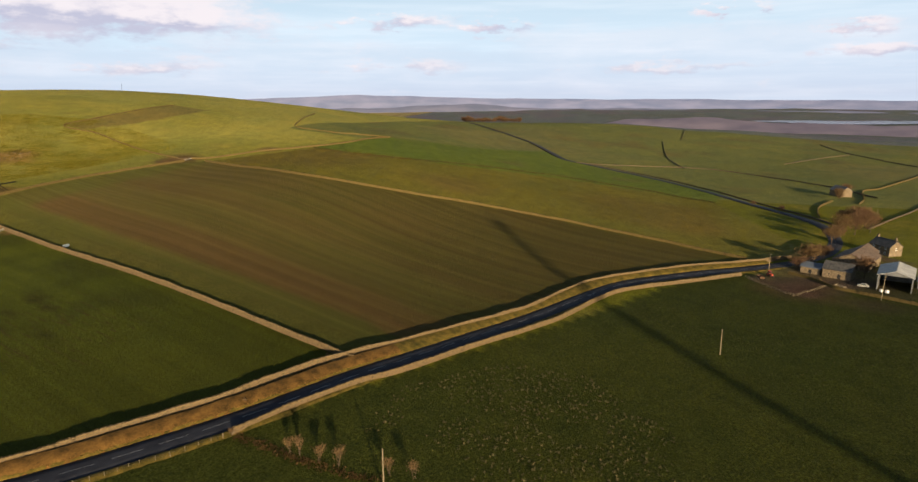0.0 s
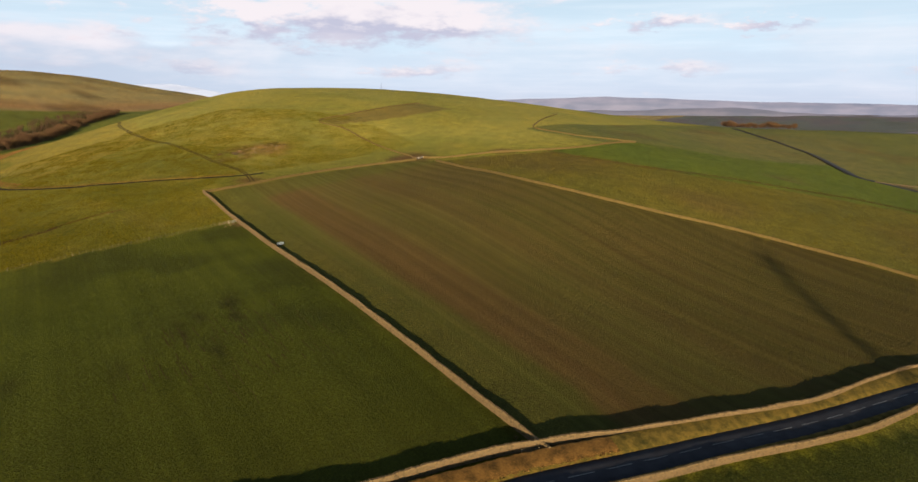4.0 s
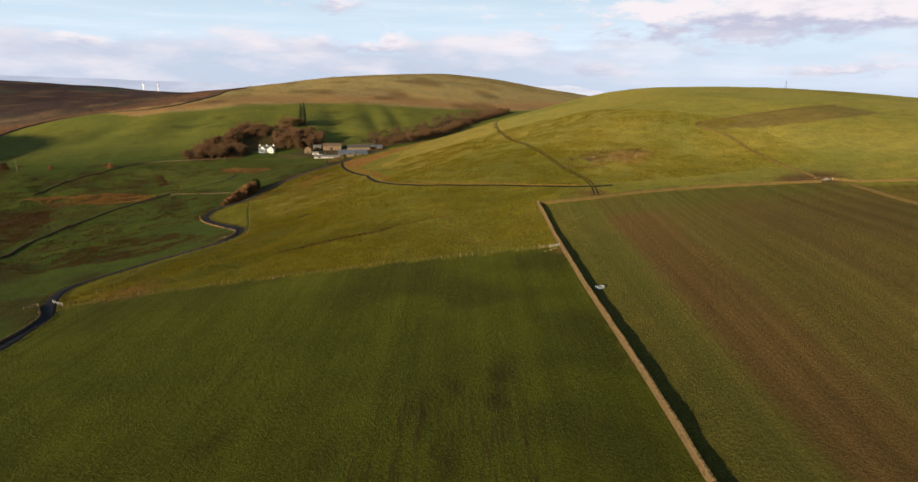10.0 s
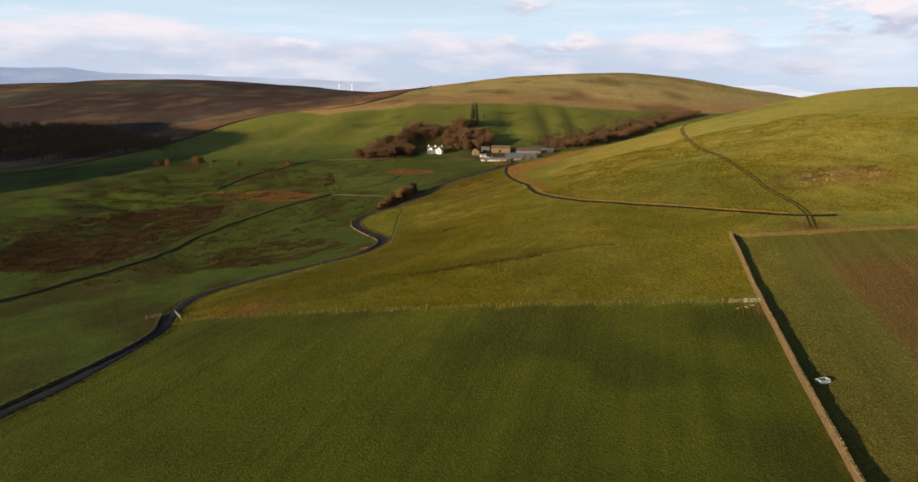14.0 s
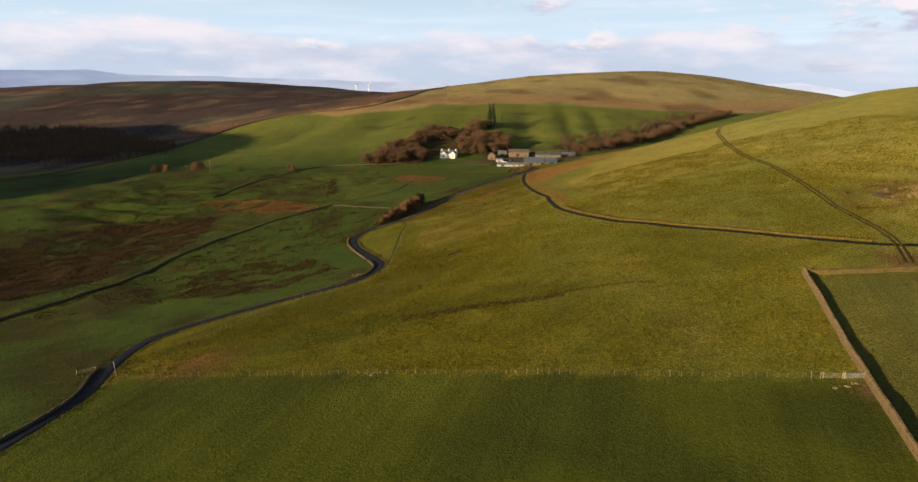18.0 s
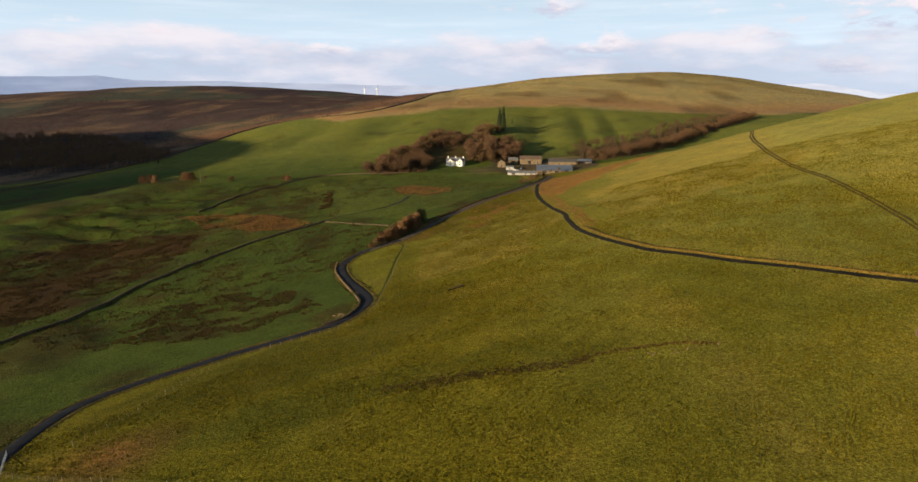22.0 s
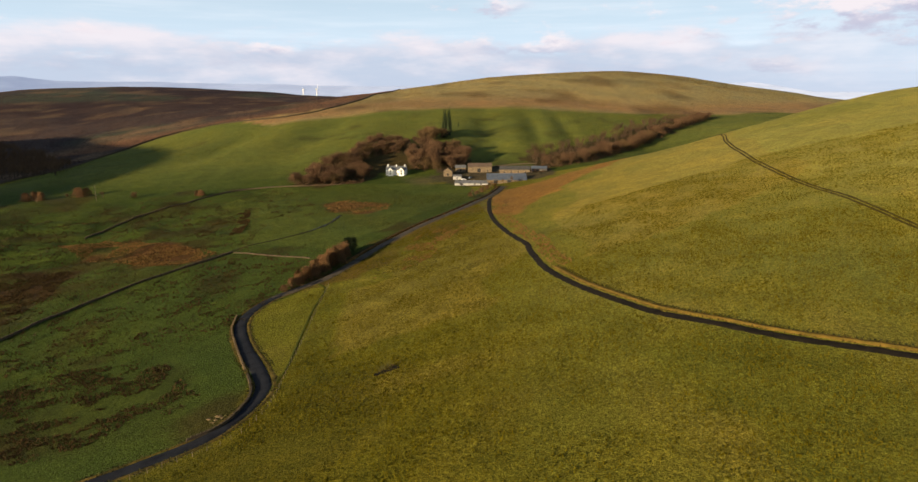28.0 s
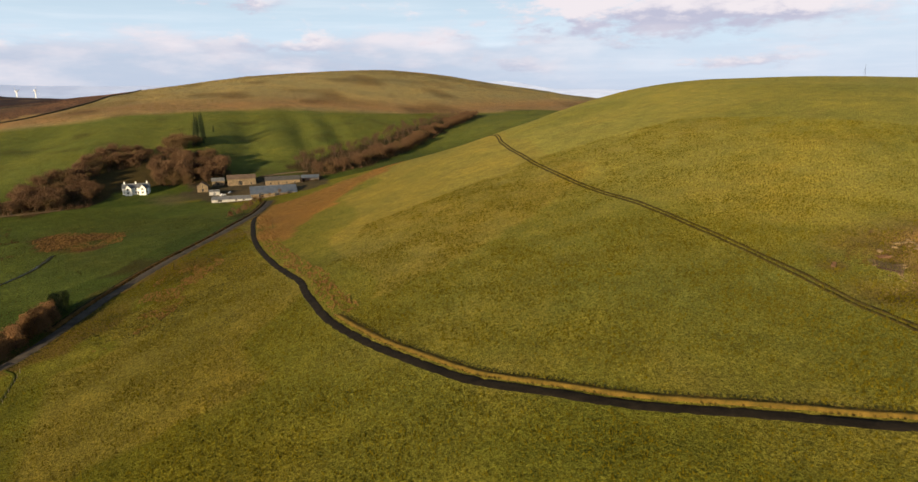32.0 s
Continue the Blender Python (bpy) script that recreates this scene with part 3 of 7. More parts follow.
class Heap:
    """Vertices and faces gathered for one mesh."""

    def __init__(self):
        self.v, self.f = [], []

    def add(self, v, f):
        n = len(self.v)
        self.v.extend(v)
        self.f.extend(tuple(i + n for i in q) for q in f)

    def tube(self, a, b, ra, rb, sides=4):
        a, b = Vector(a), Vector(b)
        d = (b - a).normalized()
        s = d.orthogonal().normalized()
        t = d.cross(s)
        n = len(self.v)
        for c, r in ((a, ra), (b, rb)):
            for k in range(sides):
                w = 2 * math.pi * k / sides
                self.v.append(tuple(c + (s * math.cos(w) + t * math.sin(w)) * r))
        for k in range(sides):
            q = (k + 1) % sides
            self.f.append((n + k, n + q, n + sides + q, n + sides + k))
        self.f.append(tuple(n + sides + k for k in range(sides)))

    def mesh(self, name, material, smooth=False):
        return solid(name, self.v, self.f, material, smooth)


def smooth_line(pts, step):
    """Points along a smooth curve through pts, about step metres apart."""
    p = [np.array(q[:2], float) for q in pts]
    p = [2 * p[0] - p[1]] + p + [2 * p[-1] - p[-2]]
    out = []
    for i in range(1, len(p) - 2):
        n = max(1, int(round(np.linalg.norm(p[i + 1] - p[i]) / step)))
        for k in range(n):
            t = k / n
            out.append(0.5 * (2 * p[i] + (p[i + 1] - p[i - 1]) * t + (2 * p[i - 1] - 5 * p[i] + 4 * p[i + 1] - p[i + 2]) * t * t + (3 * p[i] - p[i - 1] - 3 * p[i + 1] + p[i + 2]) * t ** 3))
    out.append(p[-2])
    return np.array(out)


def normals(line):
    d = np.gradient(line, axis=0)
    d /= np.linalg.norm(d, axis=1)[:, None] + 1e-9
    return np.stack([-d[:, 1], d[:, 0]], -1)          # to the left of the way along the line


def strip(name, pts, offsets, lifts, material, step=2.5, rough=0.0, seed=0):
    """A band laid on the ground along pts: offsets to the left of the line, each lifted over the ground."""
    rng = random.Random(seed)
    line = smooth_line(pts, step)
    nn = normals(line)
    v, f, k = [], [], len(offsets)
    for i, (c, n) in enumerate(zip(line, nn)):
        for j, (o, h) in enumerate(zip(offsets, lifts)):
            w = rng.uniform(-rough, rough)
            x, y = c + n * (o + w)
            v.append((x, y, at(x, y) + h + (rng.uniform(-rough, rough) * 0.3 if 0 < j < k - 1 else 0)))
    for i in range(len(line) - 1):
        for j in range(k - 1):
            a = i * k + j
            f.append((a, a + k, a + k + 1, a + 1))
    return solid(name, v, f, material, True)

# ---------------------------------------------------------------- plan: roads, walls, fences (x, y in metres)
ROAD = [(63.5, 121.1), (74.4, 111.1), (89.5, 97.1), (102.2, 86.9), (116.5, 77.3), (130.8, 68.7), (148.1, 60.2), (167.4, 49.8), (188.8, 38.5), (214.2, 25.2), (234.5, 15.8), (255.8, 5.5), (272.1, -5), (286.6, -19.6), (301.2, -38.2), (314.7, -54.8), (327.2, -71.4), (339.6, -86), (362.1, -101.3), (392.5, -112.4), (423.6, -116.5)]
ROAD_ON = [(423.6, -116.5), (452.4, -110.6), (507.6, -83.9), (593.4, -42.3), (656.9, 7.7), (691.5, 53.8), (706.9, 75.3), (754.3, 96.7), (831.9, 140), (1001, 260.6)]
LANE = [(10, 190), (22, 216), (28, 234), (31, 243), (35, 253), (38.5, 266), (41.5, 283), (42, 297), (38, 316), (36, 333), (38, 347), (47, 359), (59, 369), (72, 378), (87, 385), (97, 391), (103, 401), (105, 414), (101, 428), (92, 450), (85, 470), (83.5, 485), (90, 501), (107, 515), (118, 532), (132, 559), (148, 586), (172, 626), (190, 664), (203, 700), (212, 730), (217, 748)]
TRACK = [(217, 735), (206, 700), (197, 668), (190, 620), (187, 580), (188, 541), (191, 508), (190, 490), (190, 462), (193, 439), (197, 422), (203, 403), (213, 387), (222, 375), (235, 363), (247, 352), (258, 344), (268, 338), (277, 335), (285, 334.5)]
FOOTPATH = [(106, 511), (110, 502), (108.6, 481), (108.5, 458), (108.6, 439), (108.8, 427), (107.4, 412)]
HILL_TRACK = [(400, 780), (381, 739), (368, 700), (345, 649), (322, 581), (307, 528), (299, 492), (296, 463), (291, 432), (286, 408), (281, 382), (279, 358), (276, 340), (268, 321)]
WALLS = dict(
    road_north=[(74.8, 120.9), (90.3, 107.5), (107.9, 94.8), (127.9, 81.6), (145.2, 73.6), (160.9, 64.8), (177.3, 54.1), (198.2, 41.5), (223.6, 27.1), (247.9, 17.6), (267.7, 7.8), (289.4, -12.7), (310.7, -38.3), (330.5, -65.3), (342.5, -80.9)],
    road_south=[(115.6, 71.4), (130.2, 64.9), (145.2, 57.1), (160.4, 47.3), (180.6, 36.4), (203.3, 23.3), (221.3, 13.9), (246.8, 4), (261.5, -4.3), (276.2, -19.9), (289.8, -36.7), (303.6, -53.7)],
    field_west=[(158.5, 63), (166.2, 88), (175.4, 118), (184.6, 148), (193.8, 178), (203.1, 208), (212.3, 238), (221.5, 268), (230.7, 298), (237, 320)],
    field_north=[(237, 319.5), (245, 317.4), (262, 315.6), (282, 314.8), (304, 313.6), (322, 311), (340, 307), (358, 302.5), (374, 297.5), (379, 296)],
    field_north_on=[(388, 298), (396, 288), (430, 266), (455, 243), (486.4, 226.5), (556.2, 216.3)],
    field_east=[(385, 284), (367, 240), (350, 198), (345.5, 175), (347.5, 145), (355, 117), (364, 92), (369, 66), (369, 45), (367.5, 25), (361, -1), (353, -25), (341.6, -46), (334, -60)],
    hill_corner=[(558.1, 218.3), (540.6, 233.3), (529.2, 250.6), (527, 275.1), (530, 297), (560, 312), (610, 333), (679.9, 360.2)],
    hill_field=[(386, 307), (393, 345), (400, 372), (408, 400), (410, 432), (456, 432), (548, 443)],
    valley=[(-60, 360), (-40, 400), (-30, 422), (-21, 447), (-15, 480), (-5, 507), (0, 517), (15, 542), (35, 564), (53, 583)],
    valley_spur=[(53, 583), (74, 567), (97, 551)],
    valley_upper=[(-61, 667), (-46, 710), (-31, 738), (-12, 764), (15, 783), (58, 784), (90, 787)],
    farm_yard=[(314.3, -74.8), (305.5, -83), (294.7, -87.9), (288.9, -95.1), (282.1, -103.8), (274.4, -113), (262.9, -128.4)],
    road_ring=[(464.7, -120.2), (484.8, -123.6), (511.1, -130.8), (542.5, -145.9)],
    road_ring_on=[(532, -161.2), (558.3, -171.4), (618.8, -187.5), (644.5, -207.8), (731.1, -260.2), (778, -288.7)],
    lane_west=[(18, 222), (24, 237), (30, 252), (36.5, 270), (40, 284), (40, 296), (36.5, 308), (34.5, 316)],
    outer_bend=[(79.5, 487), (81.3, 473), (86, 459), (91.5, 444), (96, 432)],
    lane_bend=[(93, 391.5), (99.5, 396), (102, 404), (102, 414), (98, 427)],
)
HEDGES = dict(hill_field=[(453, 238), (448, 203), (454, 170), (470, 149), (497, 124), (518, 97), (537, 70), (546, 45), (536, 0), (512, -35), (495, -59)])
FENCES = dict(
    cross=[(44, 308.5), (55, 304.5), (80, 297.8), (106, 291.6), (130, 285.8), (151, 280.6), (170, 276), (190, 271.2), (206, 267.2), (212, 265.7)],
    lane_side=[(111, 505), (110, 480), (110, 452), (109.5, 428), (109, 402), (104, 388), (89, 380), (75, 373), (66, 363), (62, 349), (57, 331), (53, 319)],
    valley_cross=[(34, 316), (19, 310), (0, 312), (-25, 318), (-60, 325)],
    south_west=[(88.9, 90.3), (95.2, 85.2), (100.4, 81.8), (104.5, 77.9), (109.6, 75.1), (113.7, 72.2)],
)


def inside(poly, x, y):
    r = np.zeros(x.shape, bool)
    n = len(poly)
    for i in range(n):
        (x0, y0), (x1, y1) = poly[i][:2], poly[(i + 1) % n][:2]
        c = ((y0 > y) != (y1 > y)) & (x < (x1 - x0) * (y - y0) / (y1 - y0 + 1e-12) + x0)
        r ^= c
    return r


def soft(poly, x, y, edge):
    """1 inside a patch, 0 outside, with a ragged edge."""
    return inside(poly, x + edge * ripple(x, y, edge * 2.2, 21), y + edge * ripple(x, y, edge * 2.2, 22)).astype(float)


RUSHES = dict(
    valley_patch=[(-72, 655), (-45, 660), (-8, 634), (44, 590), (33, 573), (8, 580), (-36, 612)],
    house_patch=[(84, 702), (98, 717), (132, 692), (130, 660), (110, 650), (94, 664)],
    bog=[(-150, 470), (-110, 570), (-79, 595), (-31, 592), (-16, 530), (-23, 484), (-38, 447), (-60, 415), (-110, 430)],
    lane_bog=[(14, 405), (16, 440), (32, 457), (66, 452), (88, 418), (79, 402), (55, 396), (30, 396)],
)
FERN = [(199, 664), (216, 722), (257, 750), (305, 782), (330, 790), (262, 690), (237, 655), (213, 607), (196, 575), (191, 598)]


def field_colours(x, y, z):
    def c(r, g, b):
        return np.broadcast_to(np.array([r, g, b]), x.shape + (3,)).copy()

    def lay(col, mask, rgb, amount=1.0):
        k = (np.clip(mask, 0, 1) * amount)[..., None]
        return col * (1 - k) + np.array(rgb) * k

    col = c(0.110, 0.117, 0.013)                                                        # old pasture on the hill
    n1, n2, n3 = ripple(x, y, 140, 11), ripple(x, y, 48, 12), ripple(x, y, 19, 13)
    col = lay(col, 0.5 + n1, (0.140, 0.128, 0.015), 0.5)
    col = lay(col * 1.0, np.clip((z - 34) / 34 + 0.08 * n1, 0, 1), (0.268, 0.258, 0.062), 0.95)       # brightness and distance haze put into the colour: darker below, paler above
    col = lay(col, np.clip(0.15 - 1.5 * ripple(x, y, 75, 41) + 0.5 * n2, 0, 1), (0.135, 0.152, 0.024), 0.35)      # greener hollows
    col = lay(col, np.clip(ripple(x, y, 12, 42) + 0.7 * n3 - 0.35, 0, 1), (0.225, 0.185, 0.050), 0.30)           # tufts of dry bent
    col = lay(col, soft([(200, 328), (272, 322), (262, 338), (240, 352), (215, 378), (188, 385)], x, y, 12), (0.110, 0.126, 0.018), 0.6)
    col = lay(col, soft([(222, 402), (262, 355), (288, 348), (318, 440), (300, 470), (250, 450)], x, y, 18), (0.150, 0.166, 0.030), 0.5)
    col = lay(col, soft([(70, 362), (104, 392), (112, 412), (110, 455), (120, 430), (140, 405), (128, 375), (108, 350), (80, 335), (50, 330), (48, 350)], x, y, 10), (0.070, 0.074, 0.011), 0.6)      # rough bank by the lane, its shade put into the colour
    col = lay(col, soft([(200, 470), (292, 490), (330, 610), (392, 770), (330, 790), (262, 690), (205, 575)], x, y, 22), (0.262, 0.220, 0.050), 0.6)       # paler gold on the shoulder
    col = lay(col, soft([(110, 498), (112, 470), (118, 430), (160, 440), (186, 500), (184, 580), (150, 545), (122, 510)], x, y, 14), (0.235, 0.178, 0.042), 0.4)
    col = lay(col, soft([(62, 312), (96, 318), (130, 326), (168, 327), (186, 338), (160, 350), (118, 346), (82, 334)], x, y, 9), (0.074, 0.086, 0.013), 0.6)      # shade of the slope below the turf bank, painted as darker green
    col = lay(col, soft([(135.5, 404.5), (140.5, 404), (142, 407.5), (138, 410), (134.5, 408)], x, y, 2), (0.075, 0.048, 0.022), 0.85)      # bare scrape
    # darkening of the near view put into the colour towards the pasture's foot
    col = col * (1 - (np.clip((450 - y + 30 * n1) / 70, 0, 1) * np.clip((y - 262) / 20, 0, 1) * np.clip((300 - x) / 60, 0, 1))[..., None] * np.array([0.11, 0.15, 0.24]))
    # east: greener leys beyond the hill, lightened with haze put into the colour
    col = lay(col, (x > 520) & (y < 300), (0.128, 0.142, 0.045))
    col = lay(col, ((x > 700) & (y < 260)) * np.clip(n1 * 1.5 + 0.3, 0, 1), (0.145, 0.140, 0.055), 0.7)
    hedge_side = [(453, 239), (450.7, 203.4), (472.3, 140.9), (518.6, 82.5), (538, 37.1), (526.4, -10.3), (494.9, -59.3), (571.4, -74.9), (707.1, 69.3), (766.1, 101.1), (561.2, 216.4)]
    col = lay(col, inside(hedge_side, x, y), (0.098, 0.132, 0.022))
    middle = [(385, 284), (367, 240), (350, 198), (345.5, 175), (347.5, 145), (355, 117), (364, 92), (369, 66), (369, 45), (367.5, 25), (361, -1), (353, -25), (341.6, -46), (334, -60), (357, -96.5), (494.9, -59.3), (526.4, -10.3), (538, 37.1), (518.6, 82.5), (472.3, 140.9), (450.7, 203.4), (453, 239)]
    col = lay(col, inside(middle, x, y), (0.124, 0.118, 0.024))
    col = lay(col, inside(middle, x, y) * np.clip(n2 * 1.4, 0, 1), (0.125, 0.092, 0.028), 0.6)
    # the tilled field: strips of brown and green along the west wall
    tilled = [(158.5, 63), (184.6, 148), (203.1, 208), (221.5, 268), (237, 319.5), (262, 315.6), (304, 313.6), (340, 307), (379, 297), (385, 284), (367, 240), (350, 198), (345.5, 175), (347.5, 145), (355, 117), (364, 92), (369, 66), (369, 45), (367.5, 25), (361, -1), (353, -25), (341.6, -46), (334, -60), (330, -64.3), (288.4, -12.5), (246.4, 17.2), (196.7, 40.7)]
    t = inside(tilled, x, y)
    col = lay(col, t, (0.112, 0.112, 0.024))
    lit_ramp = np.clip((y - 40) / 260, 0, 1)                                                 # shading put into the soil colour: darker towards the road
    west_wall = np.array(WALLS["field_west"])
    across = (x - np.interp(y, west_wall[:, 1], west_wall[:, 0])) * 0.948 + (y < 72) * (72 - y) * 0.32    # metres from the west wall
    wave = across + 2.0 * n1 + 0.8 * n2
    brown = np.interp(wave, [0, 22, 26, 34, 44, 50, 62, 74, 78, 90, 100, 118, 150, 240], [0.0, 0.03, 1.0, 0.95, 0.80, 0.45, 0.40, 0.40, 0.62, 0.55, 0.42, 0.55, 0.48, 0.55])
    brown = brown + 0.07 * np.sin(wave * 1.05) + 0.06 * np.sin(wave * 0.61 + 1) + 0.16 * n2
    headland = np.clip((292 + 0.06 * (300 - x) - y) / 12, 0.25, 1) * np.clip((y - 58 + (x - 153) * 0.62) / 18, 0.35, 1)
    col = lay(col, t * np.clip(brown * headland, 0, 1), (0.150, 0.090, 0.034), 0.85)
    col = col * (1 - 0.46 * t * (1 - lit_ramp))[..., None]
    tilth = t * np.clip((across - 6) / 10, 0.35, 1)
    col = lay(col, soft([(410, 432), (456, 432), (548, 443), (548, 402), (452, 400), (410, 414)], x, y, 1.5), (0.150, 0.118, 0.044), 0.75)
    # lower field west of the wall, and the south field
    lower = [(158.5, 63), (184.6, 148), (203.1, 208), (220.5, 264), (206, 267.2), (170, 276), (151, 280.6), (106, 291.6), (55, 304.5), (46, 308), (44, 297), (40, 266), (28, 233), (10, 190), (42.3, 135), (89.1, 104.6), (126.5, 80.6)]
    lo = inside(lower, x, y)
    col = lay(col, lo, (0.064, 0.076, 0.010))
    col = lay(col, lo * np.clip((y + 0.3 * x - 250) / 70 + 0.4 * n2, 0, 1), (0.078, 0.088, 0.011), 0.8)       # lighter green by the fence
    col = lay(col, lo * np.clip((190 - y) / 110 + 0.3 * n1, 0, 1), (0.043, 0.047, 0.007), 0.8)             # fall of light put into the colour: darker by the road
    col = lay(col, lo * np.clip(n3 * n2 * 3, 0, 1), (0.036, 0.042, 0.009), 0.6)
    tilth = np.maximum(tilth, lo * 0.7)
    south = (y < 76 - (x - 113) * 0.60) & (x > -400) & (x < 310) & (y > -300)
    col = lay(col, south, (0.036, 0.045, 0.009))
    col = lay(col, inside([(-700, 202), (10, 191), (42.3, 135.5), (89.1, 105), (126, 81), (100, 60), (-700, 60)], x, y), (0.036, 0.045, 0.009))       # field corner between road and lane
    # valley west of the lane
    west = inside([(-700, 200), (10, 190), (28, 233), (40, 266), (42, 297), (36, 333), (47, 360), (97, 391), (103, 402), (100, 430), (84, 470), (84, 486), (107, 515), (132, 560), (172, 627), (200, 690), (190, 780), (60, 790), (-200, 840), (-700, 900)], x, y)
    col = lay(col, west, (0.050, 0.076, 0.015))
    col = lay(col, west * np.clip((n3 + 0.6 * n2) * 1.8 - 0.15, 0, 1), (0.040, 0.032, 0.012), 0.7)
    col = lay(col, soft([(60, 605), (100, 560), (186, 680), (205, 752), (150, 790), (40, 784), (6, 720), (36, 640)], x, y, 9), (0.082, 0.110, 0.022), 0.75)       # mown meadow by the house
    for key, rgb, amount in (("valley_patch", (0.085, 0.043, 0.018), 0.9), ("house_patch", (0.095, 0.050, 0.021), 0.9), ("bog", (0.044, 0.026, 0.012), 0.9), ("lane_bog", (0.030, 0.026, 0.009), 0.5)):
        col = lay(col, soft(RUSHES[key], x, y, 7) * np.clip(0.75 + n3, 0.3, 1), rgb, amount)
    # track margins and the ferny bank above the farm
    col = lay(col, soft(FERN, x, y, 8), (0.255, 0.140, 0.042), 0.85)
    col = lay(col, soft([(96, 505), (118, 548), (150, 600), (187, 660), (186, 625), (172, 580), (150, 545), (122, 510)], x, y, 6) * np.clip(0.7 + n3, 0.2, 1), (0.105, 0.070, 0.022), 0.8)
    # north: green pasture with rough moor above the head wall
    north = (y > 790) & (x > -260)
    col = lay(col, north, (0.050, 0.076, 0.014))
    col = lay(col, north * np.clip((y - 775 - 0.12 * np.abs(x) + 22 * n2) / 110, 0, 1), (0.128, 0.150, 0.032))
    head = 1165 + 28 * np.sin(x / 130) + 10 * n2
    up = np.clip((y - head) / 18, 0, 1) * (x > -40 - (y - 1165) * 0.9)
    col = lay(col, up, (0.300, 0.255, 0.118))
    rust = np.exp(-((y - head - 70 - 25 * n1) / 60) ** 2) * up
    col = lay(col, rust, (0.275, 0.170, 0.085), 0.85)
    col = lay(col, up * np.clip(n2 * 1.6 - 0.3, 0, 1), (0.10, 0.062, 0.032), 0.6)
    col = lay(col, (north & (y < head)) * np.clip(n2 + n3 - 0.55, 0, 1), (0.05, 0.055, 0.018), 0.7)
    # heather moor to the north-west, beyond its wall
    wall_x = np.interp(y, [780, 1000, 1075, 1200, 1232, 1305, 1552, 1900, 2500], [-330, -250, -238, -200, -134, 34, 120, 330, 600])
    moor = np.clip((wall_x - x) / 14, 0, 1) * np.clip((y - 880) / 60, 0, 1)
    col = lay(col, moor, (0.070, 0.053, 0.050))
    col = lay(col, moor * np.clip(0.5 + 1.8 * n1 + 1.3 * n2 + 0.8 * ripple(x, y, 24, 34), 0, 1), (0.032, 0.025, 0.031), 0.95)
    col = lay(col, moor * np.clip((1620 + 90 * n1 + 60 * n2 - y) / 120, 0, 1), (0.070, 0.050, 0.048), 0.5)
    col = lay(col, moor * np.clip((y - 1560 + 90 * n1 + 60 * n2) / 160, 0, 1), (0.058, 0.038, 0.038), 0.6)
    col = lay(col, moor * np.clip(-2.2 * ripple(x, y, 210, 31) - 0.5, 0, 1), (0.062, 0.078, 0.058), 0.85)
    col = lay(col, moor * np.clip(n2 * 2.2 - 0.65 + 0.9 * ripple(x, y, 30, 33), 0, 1), (0.165, 0.115, 0.074), 0.8)
    col = lay(col, moor * np.exp(-((x - wall_x + 60) / 70) ** 2) * (y > 1150), (0.19, 0.105, 0.060), 0.75)
    # far country to the east and south, distance haze put into its colours
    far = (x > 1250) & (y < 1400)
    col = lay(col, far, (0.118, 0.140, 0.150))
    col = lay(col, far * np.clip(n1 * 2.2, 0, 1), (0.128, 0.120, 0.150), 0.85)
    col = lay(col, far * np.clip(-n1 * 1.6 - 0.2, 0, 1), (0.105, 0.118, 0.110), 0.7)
    col = lay(col, ((x > 560) & (x < 1250) & (y < 300)) * np.clip(n2 * 1.8 - 0.5, 0, 1), (0.12, 0.10, 0.040), 0.6)
    # leaf litter with tree shade put into its colour, and the hill farm's yard
    for poly, rgb, k in (([(46, 784), (75, 778), (104, 791), (120, 828), (150, 834), (190, 828), (204, 862), (190, 902), (160, 930), (118, 952), (92, 915), (60, 835)], (0.050, 0.034, 0.018), 0.85),
                         ([(262, 808), (304, 822), (364, 886), (444, 974), (548, 1086), (516, 1118), (330, 930), (250, 866)], (0.055, 0.038, 0.020), 0.85),
                         ([(164, 800), (196, 764), (262, 768), (270, 812), (216, 838), (170, 832)], (0.060, 0.050, 0.038), 0.85)):
        col = lay(col, soft(poly, x, y, 5), rgb, k)
    # trodden and concreted yard of the roadside farm
    col = lay(col, soft([(324, -64), (330, -78), (346, -100), (366, -124), (360, -136), (318, -126), (296, -118), (284, -112), (288, -96), (278, -72), (300, -58)], x, y, 4) * np.clip(0.8 + n3, 0.4, 1), (0.085, 0.064, 0.052), 0.85)
